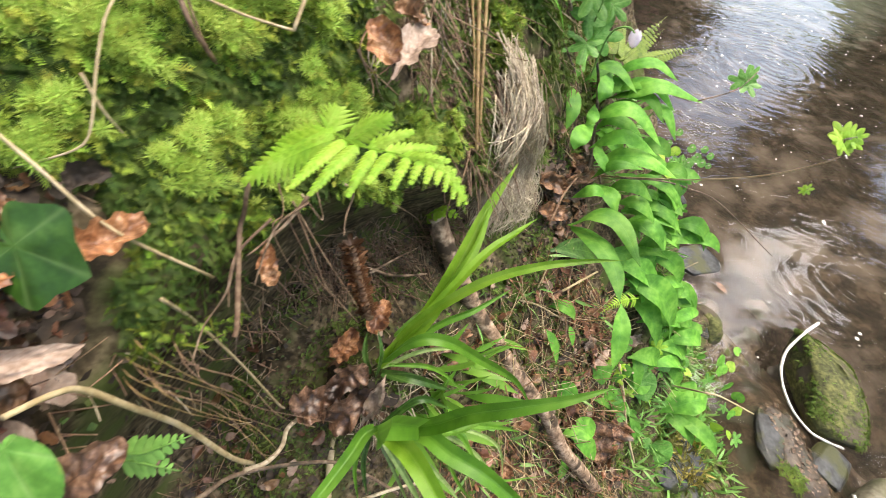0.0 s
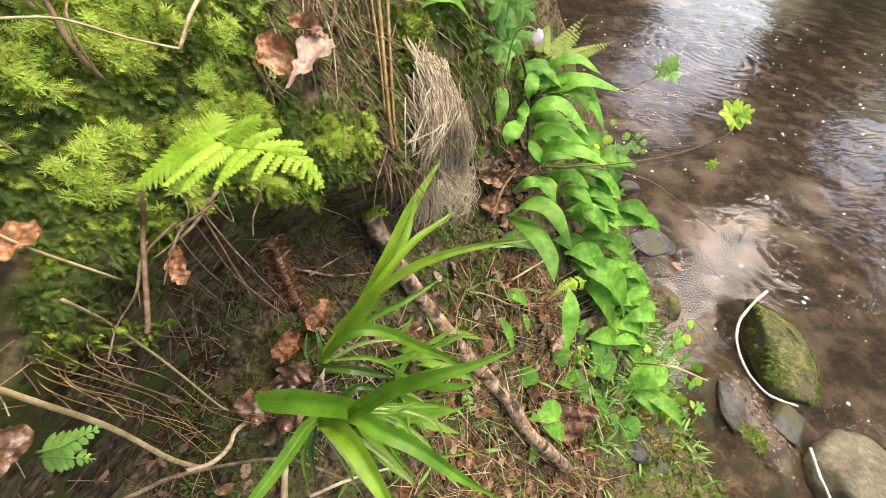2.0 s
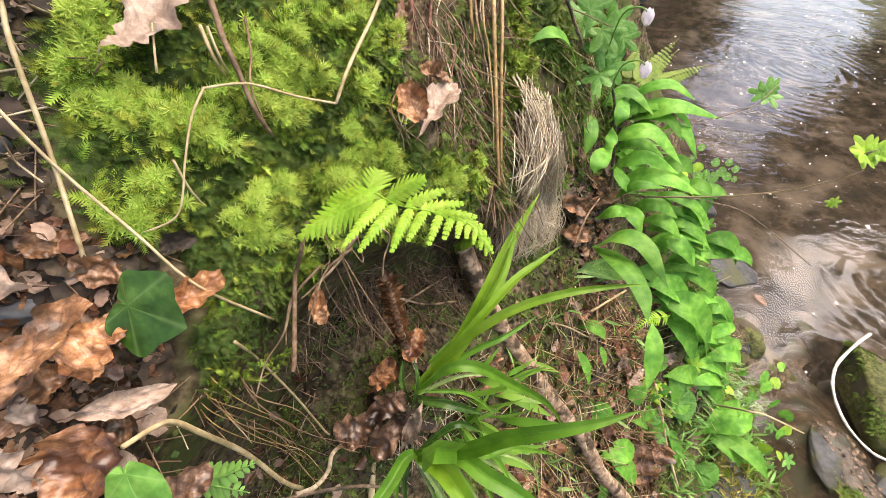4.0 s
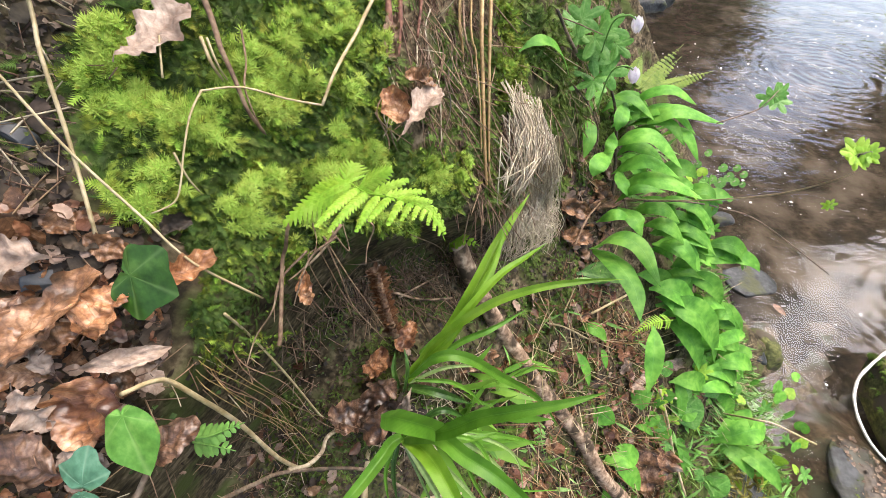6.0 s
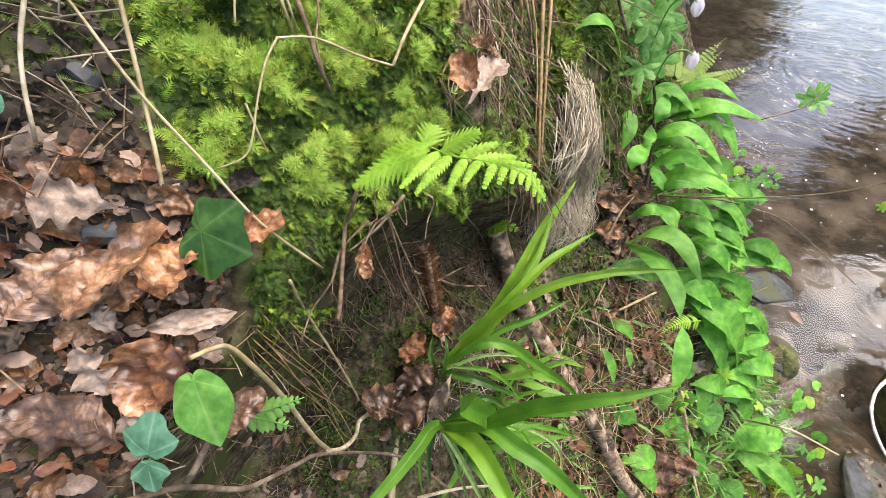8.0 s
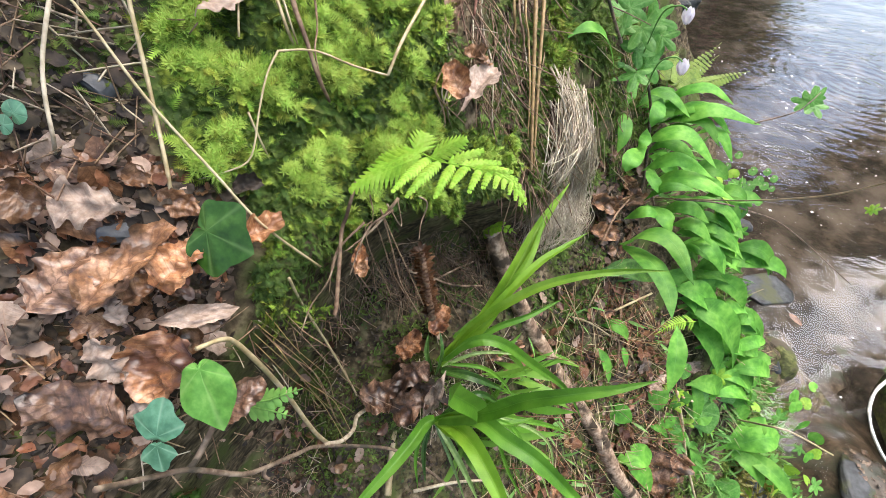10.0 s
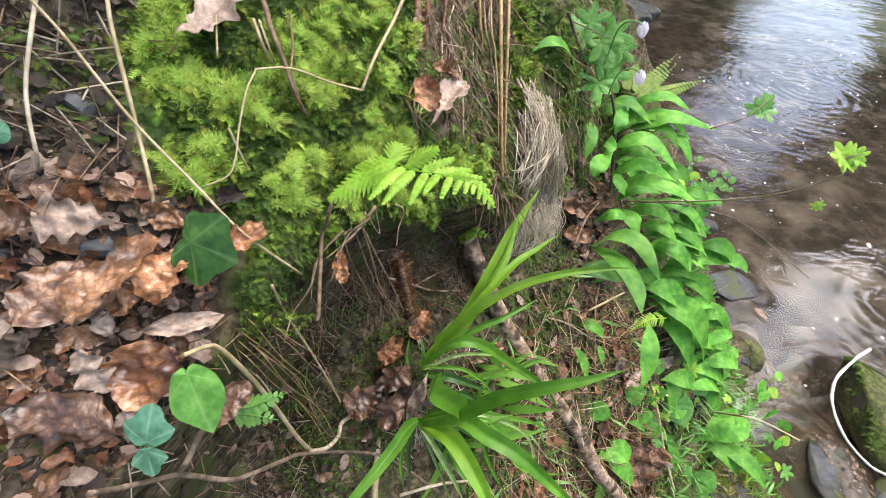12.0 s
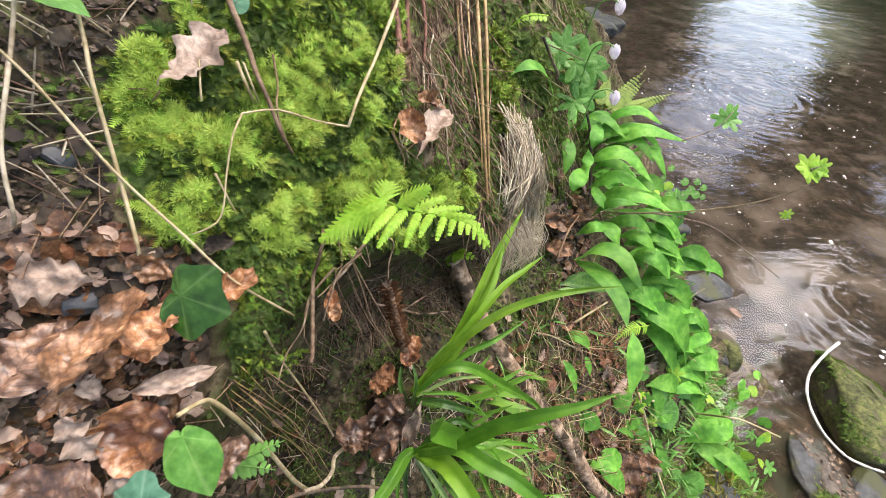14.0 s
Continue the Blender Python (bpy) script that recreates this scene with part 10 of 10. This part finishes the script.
for poly, count, lo, hi, mat, seed, label, out_ in (
    (TOP_LEFT, 240, 0.012, 0.05, GREY_STRAW, 51, "fine dry grass and rootlets at the top of the bank", 0.35),
    (TOP_LEFT, 520, 0.012, 0.04, ROOT, 52, "fine dark rootlets at the top of the bank", 0.3),
    (LITTER, 160, 0.010, 0.04, ROOT, 53, "fine twigs in the leaf litter", 0.15),
    ([(-0.33, -0.42), (-0.31, -0.20), (-0.20, -0.05), (-0.15, -0.05), (-0.17, -0.20), (-0.22, -0.42)], 700, 0.008, 0.035, ROOT, 73, "fine dark roots hanging below the leaf litter", 0.25),
    ([(-0.33, -0.42), (-0.31, -0.20), (-0.20, -0.05), (-0.15, -0.05), (-0.17, -0.20), (-0.22, -0.42)], 120, 0.008, 0.035, GREY_STRAW, 74, "fine pale roots hanging below the leaf litter", 0.25),
    (SLOPE, 1200, 0.03, 0.10, STRAW, 54, "tan pine needles and dry stalks on the slope", 0.25),
    (SLOPE, 800, 0.03, 0.11, RUSSET, 55, "reddish-brown dead stalks on the slope", 0.35),
    ([(-0.02, 0.14), (0.06, 0.10), (0.12, 0.14), (0.10, 0.40), (-0.06, 0.40), (-0.05, 0.22)], 2200, 0.015, 0.08, ROOT, 56, "matted fine dark roots on the bare bank face", 0.12),
    ([(-0.02, 0.14), (0.06, 0.10), (0.12, 0.14), (0.10, 0.40), (-0.06, 0.40), (-0.05, 0.22)], 110, 0.015, 0.05, GREY_STRAW, 57, "matted pale rootlets on the bare bank face", 0.2),
    ([(-0.20, -0.09), (-0.12, 0.02), (0.02, 0.06), (0.12, 0.10), (0.13, 0.03), (0.02, 0.0), (-0.12, -0.06)], 900, 0.008, 0.04, BARK, 76, "fine rootlets under the overhanging edge", 0.35),
    ([(-0.20, -0.09), (-0.12, 0.02), (0.02, 0.06), (0.12, 0.10), (0.13, 0.03), (0.02, 0.0), (-0.12, -0.06)], 220, 0.008, 0.035, ROOT, 77, "pale rootlets under the overhanging edge", 0.4),
    ([(-0.14, 0.0), (0.08, 0.05), (0.10, 0.0), (0.02, -0.08), (-0.15, -0.06)], 800, 0.01, 0.05, ROOT, 58, "fine rootlets in the hollow", 0.3),
    ([(0.16, 0.20), (0.34, 0.22), (0.46, 0.45), (0.42, 0.75), (0.12, 0.75), (0.10, 0.40)], 380, 0.02, 0.09, ROOT, 71, "fine brown roots and stalks on the upper bank", 0.25),
    ([(0.16, 0.20), (0.34, 0.22), (0.46, 0.45), (0.42, 0.75), (0.12, 0.75), (0.10, 0.40)], 260, 0.02, 0.09, STRAW, 72, "fine straw on the upper bank", 0.3),
    ([(0.74, 0.0), (0.95, -0.10), (1.20, -0.36), (1.2, -0.60), (0.8, -0.45)], 260, 0.03, 0.10, STRAW, 59, "dry grass blades along the water's edge", 0.4),
    ([(-0.05, -0.12), (0.08, -0.14), (0.05, -0.26), (-0.10, -0.28)], 260, 0.012, 0.05, GREY_STRAW, 60, "dead rush fibres at the tuft's foot", 0.3)):
    r = random.Random(seed)
    hang = (0, 0.05, -0.9) if seed in (56, 57, 58, 71, 72, 73, 74, 76, 77) else (0, 0, -0.35)
    batch("fine_stalks", *(bit if hi < 0.06 else needle), [lay(x, z, r, hang, r.uniform(lo, hi), 0.003, out_, 0.30 if seed in (56, 57, 71, 72) else 0.45 if seed == 58 else 0.8) for x, z in scatter(poly, count, seed)], mat, label, "fine stalks")

# small green blades on the slope
blade_v, blade_f = ribbon([Vector((0, i / 5, -0.25 * (i / 5) ** 2)) for i in range(6)], Vector((0, 0, 1)), 0.16, "lance", 0.2, 2)
for poly, count, lo, hi, mat, seed in ((SLOPE, 220, 0.02, 0.06, HERB, 61), ([(0.92, -0.50), (1.40, -0.52), (1.42, -0.80), (1.20, -0.95), (0.95, -0.85)], 170, 0.03, 0.08, HERB, 67), ([(0.74, 0.10), (0.95, -0.05), (1.25, -0.36), (1.35, -0.60), (0.85, -0.45)], 480, 0.03, 0.07, HERB, 62), ([(0.70, -0.45), (0.95, -0.45), (1.30, -0.62), (1.2, -0.85), (0.75, -0.80)], 260, 0.03, 0.07, HERB, 66), ([(0.05, -0.12), (0.16, -0.16), (0.10, -0.34), (-0.04, -0.30)], 60, 0.06, 0.14, RUSH, 63), ([(0.45, 0.45), (0.60, 0.40), (0.80, 0.15), (0.95, -0.05), (0.70, 0.0), (0.45, 0.2)], 220, 0.03, 0.07, HERB, 64)):
    r = random.Random(seed)
    batch("grass", blade_v, blade_f, [lay(x, z, r, (0.25, 0, 0.2), r.uniform(lo, hi), 0.0, 0.7, 0.6) for x, z in scatter(poly, count, seed)], mat, "small fresh green grass blades on the bank", "grass")


# ---- the far bank, trees that the water mirrors, unseen ones that block light ----
def far_place(a, s):
    """The far bank: a rises round the stream's bend, s climbs it."""
    w = radians(-60 + 170 * a)
    r = 11.5 + 0.8 * math.sin(5 * a) + 5.0 * s
    return Vector((r * math.cos(w) + 1.0, r * math.sin(w) + 1.5, -0.25 + 4.2 * (1 - 0.8 * math.exp(-((math.degrees(w) - 50) / 8) ** 2)) * s ** 0.7 + 0.25 * rough(Vector((a * 9, s * 3, 0)), 1)))


far = grid("far_bank", np.linspace(0, 1, 70), np.linspace(0, 1, 16), lambda a, s: far_place(a, s), MOSS_DARK)
tagged(far, "dark wooded far bank of the stream", "bank", kind="structure")
# hillside and near bank: unseen ground that also cuts off low sky light
hill = grid("hillside", np.linspace(-12, -1.5, 40), np.linspace(-9, 12, 70), lambda x, y: (x, y, float(np.interp(y, (-9, -1, -0.3, 0.17, 0.7, 14), (1.0, 1.0, 1.1, 1.45, 1.90, 2.0))) + 0.42 * max(0, -1.55 - x) + 0.25 * min(1, max(0, -1.6 - x)) * rough(Vector((x, y, 0)), 0.7)), EARTH)
tagged(hill, "leaf-strewn wooded slope above the bank", "slope", kind="structure")
near = grid("near_bank", np.linspace(-12, 1.7, 60), np.linspace(-9, -0.95, 40), lambda x, y: (x, y, float(np.interp(x, (-12, -1.5, -0.3, 0.6, 1.7), (5.4, 1.05, 0.8, 0.3, -0.3))) + 0.12 * rough(Vector((x, y, 0)), 1.3)), EARTH)
tagged(near, "brown bank of the stream further down", "bank", kind="structure")
LEAFAGE = material("tree_leaves", [(0.025, 0.05, 0.01), (0.05, 0.09, 0.016), (0.09, 0.14, 0.03)], 0.6, 3, 0.0, 40, 0.4, 0.3, 0.3)


def tree(x, y, height, crown_at, crown_r, seed):
    r = random.Random(seed)
    ob = new("tree")
    ob.location = (x, y, 0.6)
    tagged(ob, "dark broad-leaved tree added out of view to block light or be mirrored", "tree", "trees along the stream")
    top = Vector((crown_at[0] - x, crown_at[1] - y, height))
    line = curve_points(((0, 0, -0.8), (0.1, 0, height * 0.3), top * 0.7 + Vector((0, 0, height * 0.05)), top), 6)
    mesh_object("trunk", *tube_mesh(line, 0.24, 0.05, 10, 0.15), BARK, ob)
    tv_, tf_ = ribbon([Vector((0, i / 4 - 0.5, 0.1 * i / 4)) for i in range(5)], Vector((0, 0, 1)), 0.6, "beech", 0.2, 2)
    mats_ = []
    for k in range(9):
        u = r.uniform(0.66, 0.96)
        q = line[int(u * (len(line) - 1))]
        end = top + Vector((r.gauss(0, 0.6), r.gauss(0, 0.6), r.gauss(0, 0.4))) * crown_r
        mid = q.lerp(end, 0.5) + Vector((0, 0, 0.3))
        mesh_object("limb", *tube_mesh(curve_points((q, mid, end), 5), 0.07, 0.012, 7, 0.1), BARK, ob)
        for c in range(36):
            t = r.uniform(0.25, 1.1)
            clump = q.lerp(end, t) + Vector((r.gauss(0, 0.35), r.gauss(0, 0.35), r.gauss(0, 0.28))) * crown_r * 0.55
            for j in range(16):
                p = clump + Vector((r.gauss(0, 0.22), r.gauss(0, 0.22), r.gauss(0, 0.16)))
                mats_.append(Matrix.LocRotScale(p, Euler((r.uniform(-0.9, 0.9), r.uniform(-0.9, 0.9), r.uniform(0, 6.3))), Vector((1, 1, 1)) * r.uniform(0.16, 0.34)))
    crown = batch("crown", tv_, tf_, mats_, LEAFAGE, "", "", "")
    crown.parent = ob


# the crowns leave a gap of sky down the stream, to the north-east
for across, far_off, up, wide, seed, foot in ((71, 10.0, 5.0, 2.8, 1, 6), (68, 12.0, 2.6, 1.8, 2, 4), (86, 9.0, 5.6, 2.6, 3, 4), (17, 9.0, 5.0, 1.2, 10, 4), (50, 8.0, 5.6, 2.0, 4, 20), (56, 7.0, 8.0, 2.4, 16, 20), (35, 11.0, 3.8, 1.6, 5, -3), (38, 9.5, 5.2, 1.4, 18, -8), (39.6, 10.5, 1.7, 1.4, 21, -3), (1, 9.0, 5.0, 2.6, 14, 4), (-22, 8.5, 5.0, 2.6, 15, 4)):
    cx, cy = 3.0 + far_off * math.cos(radians(across)), 2.6 + far_off * math.sin(radians(across))
    tree(3.0 + (far_off + 2.2) * math.cos(radians(across + foot)), 2.6 + (far_off + 2.2) * math.sin(radians(across + foot)), up, (cx, cy), wide, seed)
# two crowns added unseen, to break up the mirrored sky near the shore
tree(10.6, 1.8, 5.6, (7.8, 2.9), 1.3, 31)
tree(9.8, -0.6, 6.2, (6.8, 1.2), 1.2, 32)
# trees added behind and to the left, out of view, to block low sky light
tree(-3.4, 5.2, 6.4, (-1.4, 3.6), 2.4, 12)
tree(-1.4, 7.2, 6.6, (0.0, 5.6), 2.2, 13)
tree(-3.2, -2.6, 6.2, (-1.6, -2.2), 2.2, 7)
tree(-4.0, 2.2, 7.0, (-2.4, 1.6), 2.3, 8)
tree(-1.2, -6.0, 6.0, (0.2, -4.6), 2.3, 9)

# bubbles and bits that drift on the water
r = random.Random(8)
fleck = ([(-0.5, -0.3, 0), (0.4, -0.4, 0), (0.5, 0.3, 0), (-0.2, 0.5, 0), (0, 0, 0.35)], [(0, 1, 4), (1, 2, 4), (2, 3, 4), (3, 0, 4)])
spots = []
while len(spots) < 260:
    x, y = r.uniform(1.5, 6.5), r.uniform(0.2, 5.5)
    if noise.noise(Vector((x * 0.9, y * 0.9, 2))) > -0.1:
        spots.append(Matrix.LocRotScale((x, y, 0.002), Euler((0, 0, r.uniform(0, 6.3))), Vector((1, 1, 1)) * r.uniform(0.006, 0.022)))
batch("foam_flecks", *fleck, spots, PALE, "white flecks of foam drifting on the stream", "foam")
